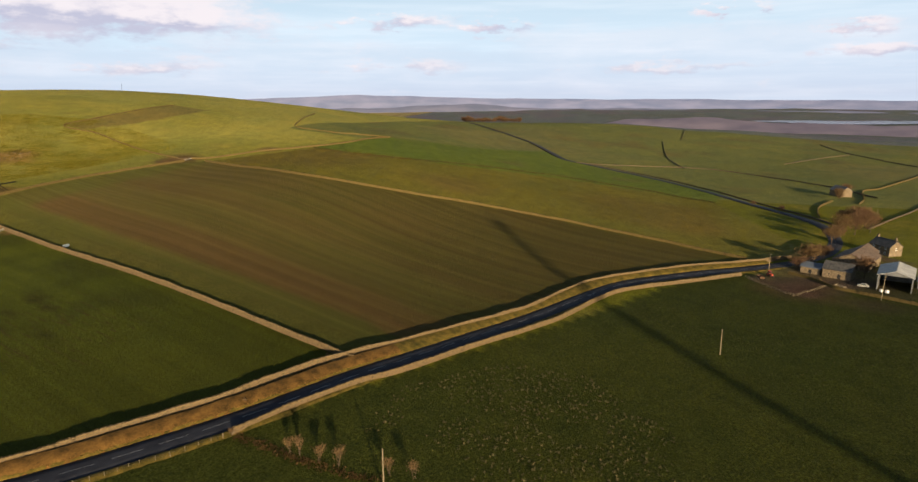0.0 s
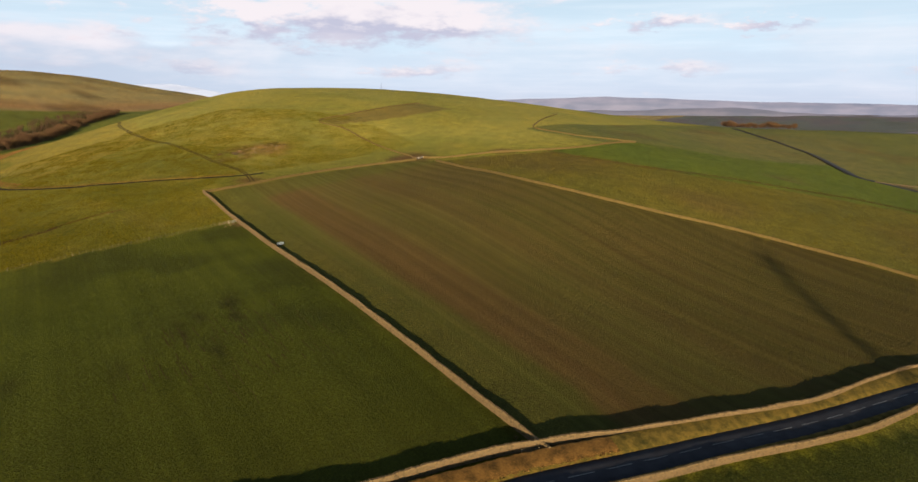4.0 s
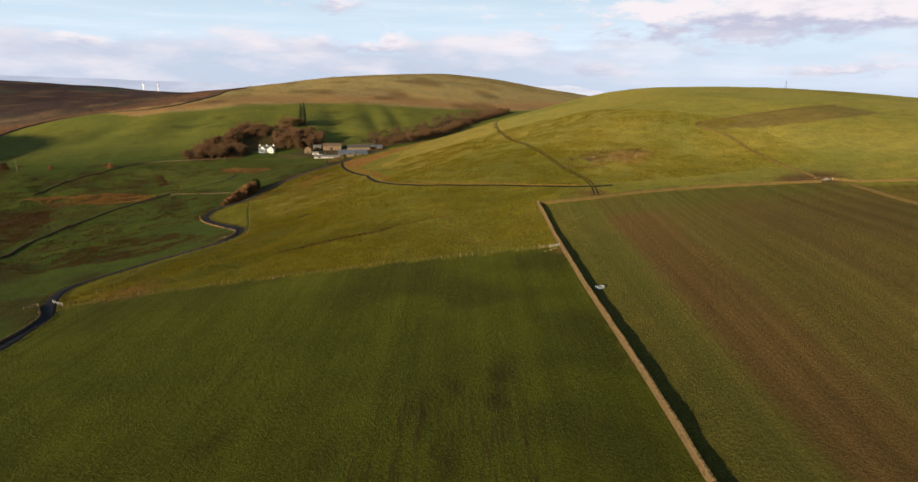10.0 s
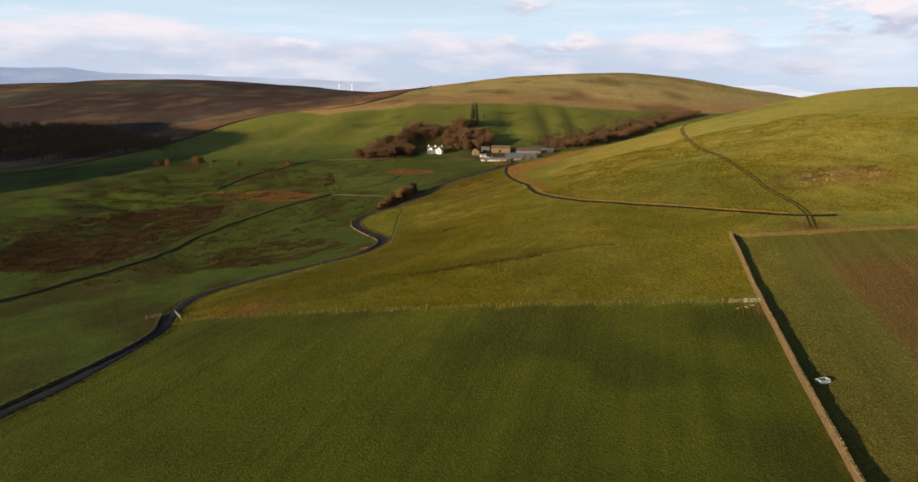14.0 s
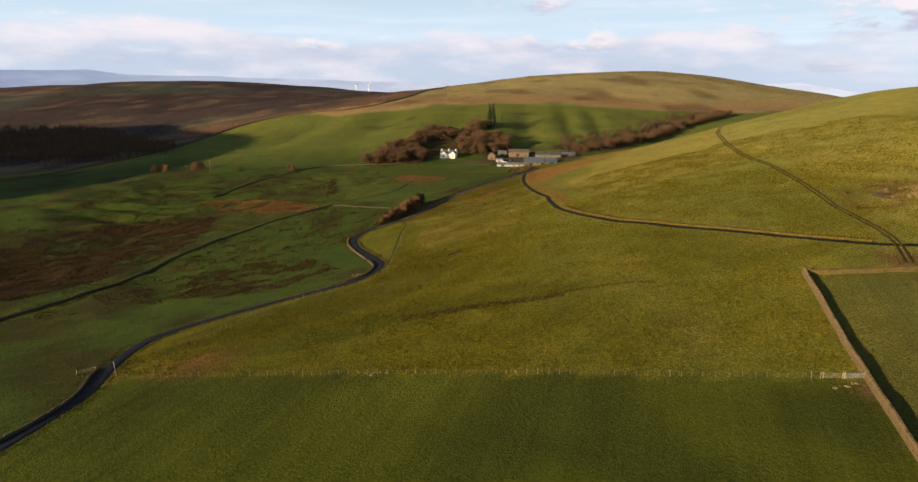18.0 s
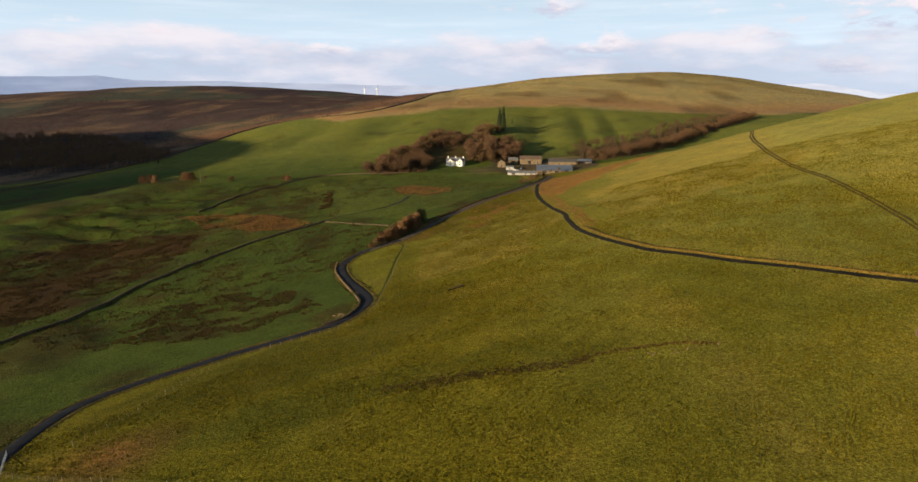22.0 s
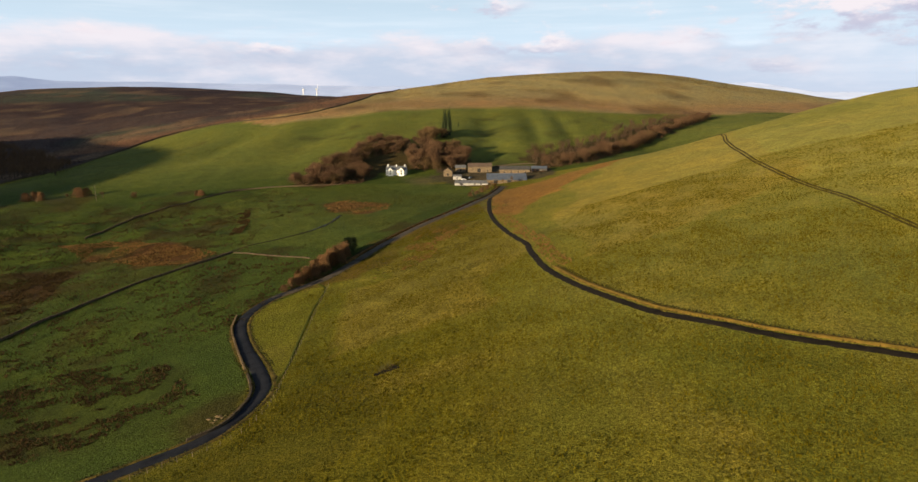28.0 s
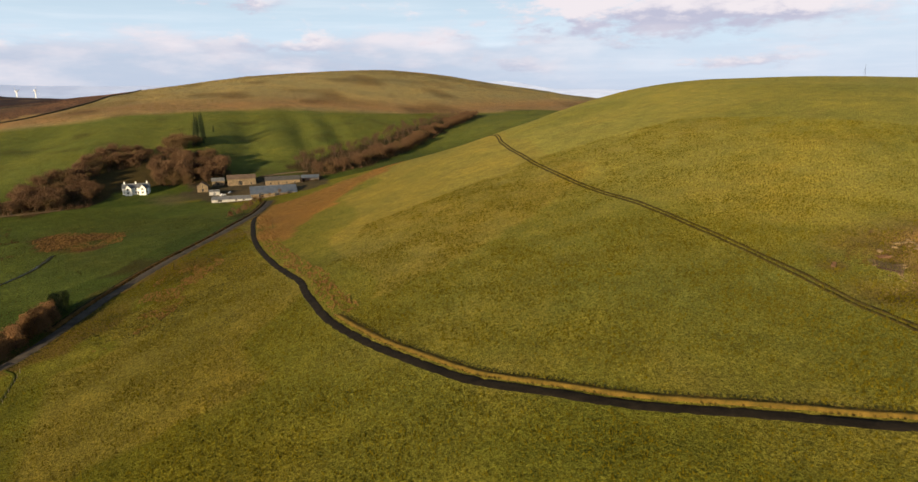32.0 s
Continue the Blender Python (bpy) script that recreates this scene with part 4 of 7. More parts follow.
    # worn and muddy places
    for mx, my, r, rgb in ((387, 302, 15, (0.10, 0.055, 0.032)), (437, 266, 9, (0.11, 0.062, 0.036)), (372, 306, 8, (0.11, 0.062, 0.034)), (268, 324, 9, (0.12, 0.075, 0.03)), (66, 311, 15, (0.15, 0.080, 0.035)), 
                           (322, 390, 19, (0.215, 0.135, 0.058)), (338, 388, 10, (0.245, 0.155, 0.068)), (308, 389, 6, (0.15, 0.085, 0.05)), (307, 383, 5, (0.16, 0.09, 0.055)), (291, 377, 9, (0.16, 0.115, 0.04)), (302, 377, 7, (0.15, 0.08, 0.05)), (293, 394, 3, (0.12, 0.07, 0.04)), (218, 259, 4, (0.14, 0.08, 0.04)), (287.3, -75.6, 17, (0.070, 0.042, 0.030)), (273.9, -96, 12, (0.05, 0.042, 0.022)), (225, 800, 34, (0.09, 0.075, 0.05)), (157, 796, 16, (0.10, 0.09, 0.05)), (200, 640, 14, (0.16, 0.10, 0.04)), (182, 620, 16, (0.15, 0.11, 0.035))):
        k = np.clip(1.25 - np.hypot(x - mx, y - my) / r + 0.35 * n3, 0, 1)
        col = lay(col, k, rgb, 0.85)
    # ruts and poached streaks in the lower field
    for mx, my, l in ((142, 172, 9), (164, 181, 8), (120, 162, 5), (141, 152, 8), (157, 168, 5), (101, 176, 4), (150, 176, 6), (160, 178, 6)):
        u, w = (x - mx) * 0.948 - (y - my) * 0.318, (x - mx) * 0.318 + (y - my) * 0.948
        col = lay(col, np.exp(-(u / 1.6) ** 2 - (w / l) ** 2), (0.022, 0.020, 0.008), 0.7)
    return np.clip(col, 0.004, 1), tilth


def build_ground():
    nx, ny = len(GX), len(GY)
    co = np.stack([GXX, GYY, GZ], -1).reshape(-1, 3)
    i = (np.arange(ny - 1)[:, None] * nx + np.arange(nx - 1)[None, :]).ravel()
    faces = np.stack([i, i + 1, i + nx + 1, i + nx], -1)
    me = bpy.data.meshes.new("ground")
    me.from_pydata(co.tolist(), [], faces.tolist())
    me.polygons.foreach_set("use_smooth", [True] * len(me.polygons))
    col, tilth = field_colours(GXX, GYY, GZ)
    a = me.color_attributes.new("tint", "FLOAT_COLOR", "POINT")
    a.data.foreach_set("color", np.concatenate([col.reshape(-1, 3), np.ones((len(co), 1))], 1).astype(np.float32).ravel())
    b = me.attributes.new("tilth", "FLOAT", "POINT")
    b.data.foreach_set("value", tilth.astype(np.float32).ravel())
    me.materials.append(M["turf"])
    return tagged(new("ground", me), "rolling green sheep pasture with tilled field and rough moor", "ground", kind="structure")


ground = build_ground()


def build_far():
    ring = lambda r, lo, hi, fn, n=260: [(130 + r * math.sin(a), 200 + r * math.cos(a), fn(a)) for a in np.linspace(lo, hi, n)]

    def hills(name, r, lo, hi, fn, mat, foot, label):
        top = ring(r, lo, hi, fn)
        v, n = [], len(top)
        for x, y, z in top:
            v += [(x, y, foot), (x, y, foot + (z - foot) * 0.6), (x * 1.01, y * 1.01, z)]
        f = [(3 * i + j, 3 * i + 3 + j, 3 * i + 4 + j, 3 * i + 1 + j) for i in range(n - 1) for j in range(2)]
        tagged(piece(name, solid(name, v, f, mat, True)), label, "backdrop", kind="structure")

    def wob(a, k, s):
        return math.sin(a * k + s) * 0.6 + math.sin(a * k * 2.3 + s * 2.1) * 0.3 + math.sin(a * k * 5.1 + s * 3) * 0.15

    def bump(a, c, w):
        return math.exp(-((a - c) / w) ** 2)

    # blues and mauves of distance haze, painted on and made to glow
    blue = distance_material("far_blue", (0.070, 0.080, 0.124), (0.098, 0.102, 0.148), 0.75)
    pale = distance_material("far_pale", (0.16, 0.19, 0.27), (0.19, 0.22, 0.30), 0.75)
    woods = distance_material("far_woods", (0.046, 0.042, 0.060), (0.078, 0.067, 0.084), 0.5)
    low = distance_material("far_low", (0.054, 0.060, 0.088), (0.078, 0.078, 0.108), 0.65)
    hills("distant_mountains", 4560, -0.9, 0.9, lambda a: float(np.interp(a, [-0.9, -0.61, -0.55, -0.51, -0.463, -0.38, -0.35, -0.2, 0.3, 0.446, 0.5, 0.571, 0.657, 0.9], [190, 223, 227, 241, 209, 204, 209, 190, 150, 168, 181, 118, 104, 100])) + 4 * wob(a, 30, 1), pale, -40, "pale blue backdrop mountains with evening haze painted in")
    hills("distant_hills", 4450, 0.75, 2.9, lambda a: float(np.interp(a + 0.03, [0.75, 1.0, 1.1, 1.15, 1.19, 1.24, 1.30, 1.46, 1.71, 1.93, 2.9], [78, 78, 88, 101, 106, 94, 87, 68, 60, 50, 40])) + 3.5 * wob(a, 30, 2), blue, -40, "blue wooded hills across the estuary, haze painted in")
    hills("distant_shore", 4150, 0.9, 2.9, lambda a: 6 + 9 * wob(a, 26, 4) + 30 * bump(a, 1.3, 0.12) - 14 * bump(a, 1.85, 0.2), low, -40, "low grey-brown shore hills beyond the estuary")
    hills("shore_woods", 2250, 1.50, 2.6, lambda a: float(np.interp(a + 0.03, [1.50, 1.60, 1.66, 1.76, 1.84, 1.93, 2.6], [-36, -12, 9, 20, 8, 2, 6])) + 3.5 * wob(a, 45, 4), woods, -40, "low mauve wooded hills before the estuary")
    w = [(3483 + 320 * math.cos(k * 0.1) * (1 + 0.22 * math.sin(k * 0.5)), -1027 + 640 * math.sin(k * 0.1) * (1 + 0.06 * math.sin(k * 0.8)), -33.2) for k in range(63)]
    tagged(piece("water", solid("water", w, [tuple(range(63))], M["water"])), "pale still estuary water under low sun", "water", kind="structure")


build_far()


# ---------------------------------------------------------------- roads and tracks
def build_roads():
    road = tagged(piece("road", strip("road", ROAD, [-3.5, -3.3, -1.2, 1.2, 3.3, 3.5], [-0.1, 0.10, 0.14, 0.14, 0.10, -0.1], M["tarmac"], 3)), "dark two-lane tarmac road between stone walls", "road", kind="structure")
    on = tagged(piece("road_far", strip("road_far", ROAD_ON, [-3.6, -3.2, 0, 3.2, 3.6], [-0.3, 0.35, 0.4, 0.35, -0.3], M["tarmac"], 5)), "dark tarmac road running on over the fields", "road", kind="structure")
    tagged(piece("road_west", strip("road_west", [(63.5, 121.1), (47.3, 136.0), (31.1, 150.8), (14.9, 165.7), (-1.3, 180.6), (-17.6, 195.5), (-217.6, 285.5), (-617.6, 375.5)], [-3.5, -3.3, -1.2, 1.2, 3.3, 3.5], [-0.1, 0.09, 0.13, 0.13, 0.09, -0.1], M["tarmac"], 3)), "dark tarmac road running on past the lane end", "road", kind="structure")
    tagged(piece("lane_mouth", strip("lane_mouth", [(14.9, 165.7), (10, 188), (12, 194)], [-2.6, -2.1, 2.1, 2.6], [-0.1, 0.12, 0.12, -0.1], M["wet_lane"], 2.5)), "mouth of the farm lane at the road", "lane", kind="structure")
    line = smooth_line(ROAD, 0.5)
    s = np.concatenate([[0], np.cumsum(np.linalg.norm(np.diff(line, axis=0), axis=1))])
    for k in range(int(s[-1] / 9) - 3):
        a = 4 + 9 * k
        q = [np.array([np.interp(a + u, s, line[:, 0]), np.interp(a + u, s, line[:, 1])]) for u in (0, 3, 6)]
        v = []
        n = np.array([-(q[2] - q[0])[1], (q[2] - q[0])[0]])
        n = n / np.linalg.norm(n) * 0.055
        for c in q:
            for sgn in (-1, 1):
                x, y = c + n * sgn
                v.append((x, y, at(x, y) + 0.155))
        piece("lane_marking", solid("lane_marking", v, [(0, 2, 3, 1), (2, 4, 5, 3)], M["marking"]), road, "worn white centre dash" if k == 0 else "")
    tagged(piece("lane", strip("lane", LANE[:24], [-2.35, -2.0, -0.6, 0.6, 2.0, 2.35], [-0.1, 0.10, 0.15, 0.15, 0.10, -0.1], M["wet_lane"], 2.5, 0.06, 3)), "narrow dark tarmac farm lane winding downhill", "lane", kind="structure")
    tagged(piece("lane", strip("lane", LANE[22:], [-2.5, -2.1, -0.6, 0.6, 2.1, 2.5], [-0.1, 0.09, 0.14, 0.14, 0.09, -0.1], M["lane_stone"], 2.5, 0.12, 4)), "pale stony farm lane climbing to the sheds", "lane", kind="structure")
    for side, first, last in ((-1, 9, 24), (1, 9, 23)):
        tagged(piece("lane_verge", strip("lane_verge", LANE[first:last], sorted(side * o for o in (2.3, 2.6, 3.1, 3.6)), [0.0, 0.14, 0.14, 0.0], M["verge"], 1.5, 0.25, 30 + side)), "narrow verge of dry grass along the lane", "verge", kind="structure")
    tagged(piece("scrape", strip("scrape", [(134.4, 406.2), (137, 407), (140.6, 408.2)], [-1.1, -0.7, 0.6, 1.0], [-0.05, 0.12, 0.14, -0.05], M["shaded_mud"], 0.8, 0.3, 33)), "bare dark hollow worn into the pasture", "ground", kind="structure")
    tagged(piece("lane_bank", strip("lane_bank", LANE[24:], [2.5, 2.9, 3.6, 4.4, 5.2], [0.0, 0.5, 0.75, 0.5, -0.05], M["russet"], 1.3, 0.22, 24)), "bank of dead bracken along the stony lane", "bank", kind="structure")
    # narrow dark strip along the foot of the bank
    tagged(piece("lane_dark_strip", strip("lane_dark_strip", LANE[24:], [5.1, 5.4, 6.0, 6.4], [-0.05, 0.12, 0.12, -0.05], M["ditch"], 1.5, 0.2, 25)), "dark strip below the bank of the lane", "ditch", kind="structure")
    tagged(piece("lane_margin", strip("lane_margin", LANE[25:], [-4.6, -4.0, -3.2, -2.5], [-0.05, 0.15, 0.18, 0.0], M["bank"], 1.5, 0.2, 26)), "dry grass margin of the stony lane", "bank", kind="structure")
    tagged(piece("track", strip("track", TRACK, [-1.5, -1.1, -0.4, 0.4, 1.0, 1.35], [-0.1, 0.08, 0.10, 0.10, 0.08, -0.1], M["shaded_mud"], 1.6, 0.20, 5)), "muddy farm track across the pasture, darkened for its cut's shade", "track", kind="structure")
    for side in (-0.85, 0.85):
        tagged(piece("wheel_rut", strip("wheel_rut", HILL_TRACK, [side - 0.5, side - 0.32, side + 0.32, side + 0.5], [-0.05, 0.16, 0.16, -0.05], M["rut"], 2.5, 0.12, 7 + int(side * 10))), "worn wheel rut in grass climbing the hill", "track", "ruts of the hill track", "structure")
    # golden verges, and the turf bank on the upper side of the track
    tagged(piece("verge", strip("verge", ROAD[:17], [3.4, 3.6, 4.6, 5.6, 6.6, 7.75], [0.0, 0.35, 0.75, 1.1, 1.35, 1.45], M["verge"], 1.3, 0.16, 11)), "golden dry grass verge beside the road", "verge", kind="structure")
    tagged(piece("verge", strip("verge", ROAD[:8], [3.5, 4.3, 5.2, 6.2, 7.7], [0.1, 0.8, 1.15, 1.4, 1.55], M["russet"], 0.9, 0.22, 12)), "russet dead bracken on the road verge", "verge", kind="structure")
    tagged(piece("verge", strip("verge", ROAD[5:17], [-5.3, -4.9, -4.2, -3.6, -3.4], [0.0, 0.35, 0.34, 0.22, 0.0], M["verge"], 1.5, 0.14, 13)), "dry grass strip under the south wall", "verge", kind="structure")
    tagged(piece("verge", strip("verge", ROAD[:6], [-6.0, -5.2, -4.2, -3.7, -3.4], [0.0, 0.5, 0.45, 0.25, 0.0], M["verge"], 1.5, 0.16, 14)), "grassy roadside bank below the fence", "verge", kind="structure")
    tagged(piece("brook", strip("brook", [(87.1, 608.6), (92, 616), (96.8, 626.3), (99, 638), (101.2, 650)], [-0.22, -0.16, 0.16, 0.22], [0.02, 0.15, 0.15, 0.02], M["water"], 2.0, 0.15, 23)), "narrow brook in the house meadow reflecting the sky", "brook", kind="structure")
    tagged(piece("brook_bank", strip("brook_bank", [(40, 575), (55, 590), (69.8, 596.7), (87.1, 608.6), (96.8, 626.3), (101.2, 650)], [-1.5, -1.1, 1.1, 1.5], [-0.05, 0.10, 0.10, -0.05], M["ditch"], 1.6, 0.25, 27)), "dark overgrown banks of the meadow brook", "bank", kind="structure")
    tagged(piece("footpath", strip("footpath", FOOTPATH, [-0.6, -0.38, 0.38, 0.6], [-0.06, 0.12, 0.12, -0.06], M["sward_green"], 1.5, 0.10, 19)), "narrow trodden footpath through grass beside the lane", "path", kind="structure")
    tagged(piece("track_bank", strip("track_bank", TRACK[8:18], [1.9, 2.2, 2.6, 3.2, 4.0], [0.0, 0.40, 0.45, 0.25, -0.05], M["bank"], 1.5, 0.14, 15)), "sunlit turf bank along the farm track", "bank", kind="structure")


build_roads()

# ---------------------------------------------------------------- drystone walls
def stone_wall(name, pts, height, label, near, seed, dark=""):
    """A drystone wall: a battered core, stones proud of both faces, and a row of upright cope stones."""
    rng = random.Random(seed)
    line = smooth_line(pts, 0.9)
    nn = normals(line)
    top = np.array([at(x, y) for x, y in line])
    hh = np.array([height * (1 + 0.07 * math.sin(i * 0.31 + seed) + rng.uniform(-0.05, 0.05)) for i in range(len(line))])
    wall = root(name, pose(0, 0, 0), label, "wall", "drystone walls of the fields", "structure")
    v, f = [], []
    for c, n, z, h in zip(line, nn, top, hh):
        for o, q in ((-0.36, -0.5), (-0.24, h * 0.97), (0.24, h * 0.97), (0.36, -0.5)):
            x, y = c + n * (o + rng.uniform(-0.03, 0.03))
            v.append((x, y, z + q))
    for i in range(len(line) - 1):
        for j in range(3):
            a = 4 * i + j
            f.append((a, a + 4, a + 5, a + 1))
    n = len(line) - 1
    f += [(0, 1, 2, 3), (4 * n + 3, 4 * n + 2, 4 * n + 1, 4 * n)]
    piece("core", solid("core", v, f, M["core"] if near else M[dark or "stone"]), wall)
    # cope stones
    step = 0.34 if near else 0.8
    length = np.concatenate([[0], np.cumsum(np.linalg.norm(np.diff(line, axis=0), axis=1))])

    def frame_at(s):
        x, y = np.interp(s, length, line[:, 0]), np.interp(s, length, line[:, 1])
        nx, ny = np.interp(s, length, nn[:, 0]), np.interp(s, length, nn[:, 1])
        return np.array([x, y]), np.array([nx, ny]), np.interp(s, length, top), np.interp(s, length, hh)

    def block(heap, c, n, o0, o1, a, z0, z1, lean=0.0):
        d = np.array([n[1], -n[0]])
        q = []
        for zz, k in ((z0, 1.0), (z1, rng.uniform(0.6, 0.92))):
            for o, s in ((o0, -1), (o1, -1), (o1, 1), (o0, 1)):
                w = c + n * (o * (1 if zz == z0 else 0.94) + rng.uniform(-0.02, 0.02)) + d * (s * a * k + (lean if zz == z1 else 0))
                q.append((w[0], w[1], zz + rng.uniform(-0.02, 0.02)))
        heap.add(q, [(0, 1, 5, 4), (1, 2, 6, 5), (2, 3, 7, 6), (3, 0, 4, 7), (4, 5, 6, 7)])

    copes = Heap()
    s = 0.1
    while s < length[-1] - 0.1:
        w = step * rng.uniform(0.7, 1.3)
        c, n, z, h = frame_at(s + w / 2)
        tall = rng.uniform(0.16, 0.32) * (1.0 if near else 1.2)
        block(copes, c, n, -0.26 - rng.uniform(0, 0.05), 0.26 + rng.uniform(0, 0.05), w * 0.46, z + h * 0.93, z + h * 0.97 + tall, rng.uniform(-0.06, 0.06))
        s += w
    tagged(piece("cope_stones", copes.mesh("cope_stones", M[dark or "cope"]), wall), kind="stuff")
    if not near:
        return wall
    # face stones, in rough courses
    faces = Heap()
    courses = 5
    for side in (-1, 1):
        for k in range(courses):
            s = rng.uniform(0, 0.5)
            while s < length[-1] - 0.3:
                w = rng.uniform(0.32, 0.72)
                c, n, z, h = frame_at(s + w / 2)
                u0, u1 = k / courses, (k + 1) / courses
                o = 0.36 - 0.12 * (u0 + u1) / 2
                proud = rng.uniform(0.03, 0.09)
                z0, z1 = z - 0.05 + (h * 0.97) * u0 + 0.02, z - 0.05 + (h * 0.97) * u1 - 0.02
                d = np.array([n[1], -n[0]])
                q = []
                for zz in (z0, z1):
                    for a in (-w * 0.47, w * 0.47):
                        for p in (o - 0.1, o + proud):
                            e = c + n * side * p + d * (a * rng.uniform(0.9, 1.0))
                            q.append((e[0], e[1], zz + rng.uniform(-0.02, 0.02)))
                fl = [(1, 3, 7, 5), (4, 5, 7, 6), (0, 1, 5, 4), (2, 6, 7, 3)]
                if side < 0:
                    fl = [t[::-1] for t in fl]
                faces.add(q, fl)
                s += w
    tagged(piece("face_stones", faces.mesh("face_stones", M["stone"]), wall), kind="stuff")
    return wall


for _i, (_key, _h, _near, _label) in enumerate((
        ("road_north", 1.95, True, "pale drystone wall along the north side of the road"),
        ("road_south", 1.3, True, "pale drystone wall along the south side of the road"),
        ("field_west", 1.45, True, "long straight drystone wall beside the tilled field"),
        ("field_north", 1.15, False, "drystone wall along the head of the tilled field"),
        ("field_north_on", 1.05, False, "drystone wall along the foot of the hill pasture"),
        ("field_east", 1.05, False, "drystone wall dividing the tilled field from pasture"),
        ("hill_corner", 0.7, False, "drystone wall climbing over the hill pasture"),
        ("hill_field", 0.7, False, "low drystone wall round a field on the hill"),
        ("valley", 0.75, False, "dark low drystone wall across the boggy valley"),
        ("valley_spur", 0.25, False, "short low drystone wall in the valley"),
        ("valley_upper", 0.7, False, "drystone wall along the upper valley meadow"),
        ("farm_yard", 1.0, False, "mossy stone wall before the roadside farm"),
        ("road_ring", 0.9, False, "curved stone wall by the road beyond the farm"),
        ("road_ring_on", 0.9, False, "stone wall beside the road beyond the farm"),
        ("lane_west", 0.6, False, "low dark stone wall beside the lane"),
        ("outer_bend", 0.4, False, "pale drystone wall along the outside of the lane's curve"),
        ("lane_bend", 0.6, False, "low stone wall round the lane's bend"))):
    stone_wall("drystone_wall", WALLS[_key], _h, _label, _near, _i + 1, "wall_dark" if _key.startswith("valley") or _key.startswith("lane") else "wall_gold" if _key in ("hill_corner", "hill_field", "field_north", "field_north_on", "field_east", "farm_yard", "road_ring", "road_ring_on") else "")

FAR_WALLS = [
    [(-330, 780), (-250, 1000), (-238, 1075), (-205, 1195), (-134, 1232), (-32, 1240), (34, 1305), (88, 1460), (130, 1560)],
    [(1245.6, -72.4), (1045.1, -57.5)], [(1013.2, -30.5), (842.3, -34.7), (744.7, -50.6)], [(691.3, 60.8), (757.3, -69.3), (654.1, -162.5), (574.7, -184.9)], [(853.4, -168.4), (915, -219.5), (979.5, -269.6)], [(1120.4, -264.3), (982.8, -277.5), (852.6, -306.5)],
    [(1010.8, 266.6), (839.7, 148.2), (758, 103.8), (712.6, 83.4)], [(697.7, 47), (664.1, 1.9), (598.6, -49.1), (511.9, -90.8), (452.7, -118.6), (430.8, -123.2)],
    [(190, 830), (230, 838), (262, 838)], [(433.3, -139.2), (484.3, -172.6), (576, -224.9), (656.8, -252.4)],
]


def far_wall(pts, seed, tall=0.95):
    rng = random.Random(seed)
    line = smooth_line(pts, 6)
    nn = normals(line)
    v, f = [], []
    for c, n in zip(line, nn):
        h = tall + rng.uniform(-0.15, 0.15)
        for o, q in ((-0.42, -0.8), (-0.28, h), (0.28, h), (0.42, -0.8)):
            x, y = c + n * o
            v.append((x, y, at(x, y) + q))
    for i in range(len(line) - 1):
        for j in range(3):
            a = 4 * i + j
            f.append((a, a + 4, a + 5, a + 1))
    return solid("far_wall", v, f, M["wall_dark"])


for _i, _pts in enumerate(FAR_WALLS):
    tagged(piece("far_wall", far_wall(_pts, _i, 1.7 if _i == 0 else 0.95)), "distant grey field wall on open pasture", "wall", "distant field walls", "structure")


# ---------------------------------------------------------------- fences and gates
def post_mesh(h=1.25, r=0.055):
    hp = Heap()
    hp.tube((0, 0, -0.3), (0.01, 0.0, h), r, r * 0.85, 6)
    return hp.mesh("post", M["paling"])


POST, POST_TALL = post_mesh(), post_mesh(1.5, 0.09)


def wire_fence(pts, label, spacing, seed, rails=0):
    rng = random.Random(seed)
    line = smooth_line(pts, spacing)
    f = root("wire_fence", pose(0, 0, 0), label, "fence", "", "structure")
    tops = []
    for i, (x, y) in enumerate(line):
        m = pose(x, y, at(x, y), rng.uniform(-4, 4), rng.uniform(-4, 4), rng.uniform(0, 360))
        piece("post", POST_TALL if i % 12 == 0 or i == len(line) - 1 else POST, f, "", m)
        tops.append(Vector((x, y, at(x, y))))
    for h in (0.25, 0.6, 1.0):
        hp = Heap()
        for a, b in zip(tops, tops[1:]):
            hp.tube(a + Vector((0, 0, h)), b + Vector((0, 0, h)), 0.012, 0.012, 3)
        piece("wire", hp.mesh("wire", M["wire"]), f)
    return f


wire_fence(FENCES["cross"], "post and wire fence between two pastures", 2.4, 1)
wire_fence(FENCES["lane_side"], "wire fence enclosing a grass strip by the lane", 3.0, 2)
wire_fence(FENCES["south_west"], "roadside post fence on a grassy bank", 2.4, 4)


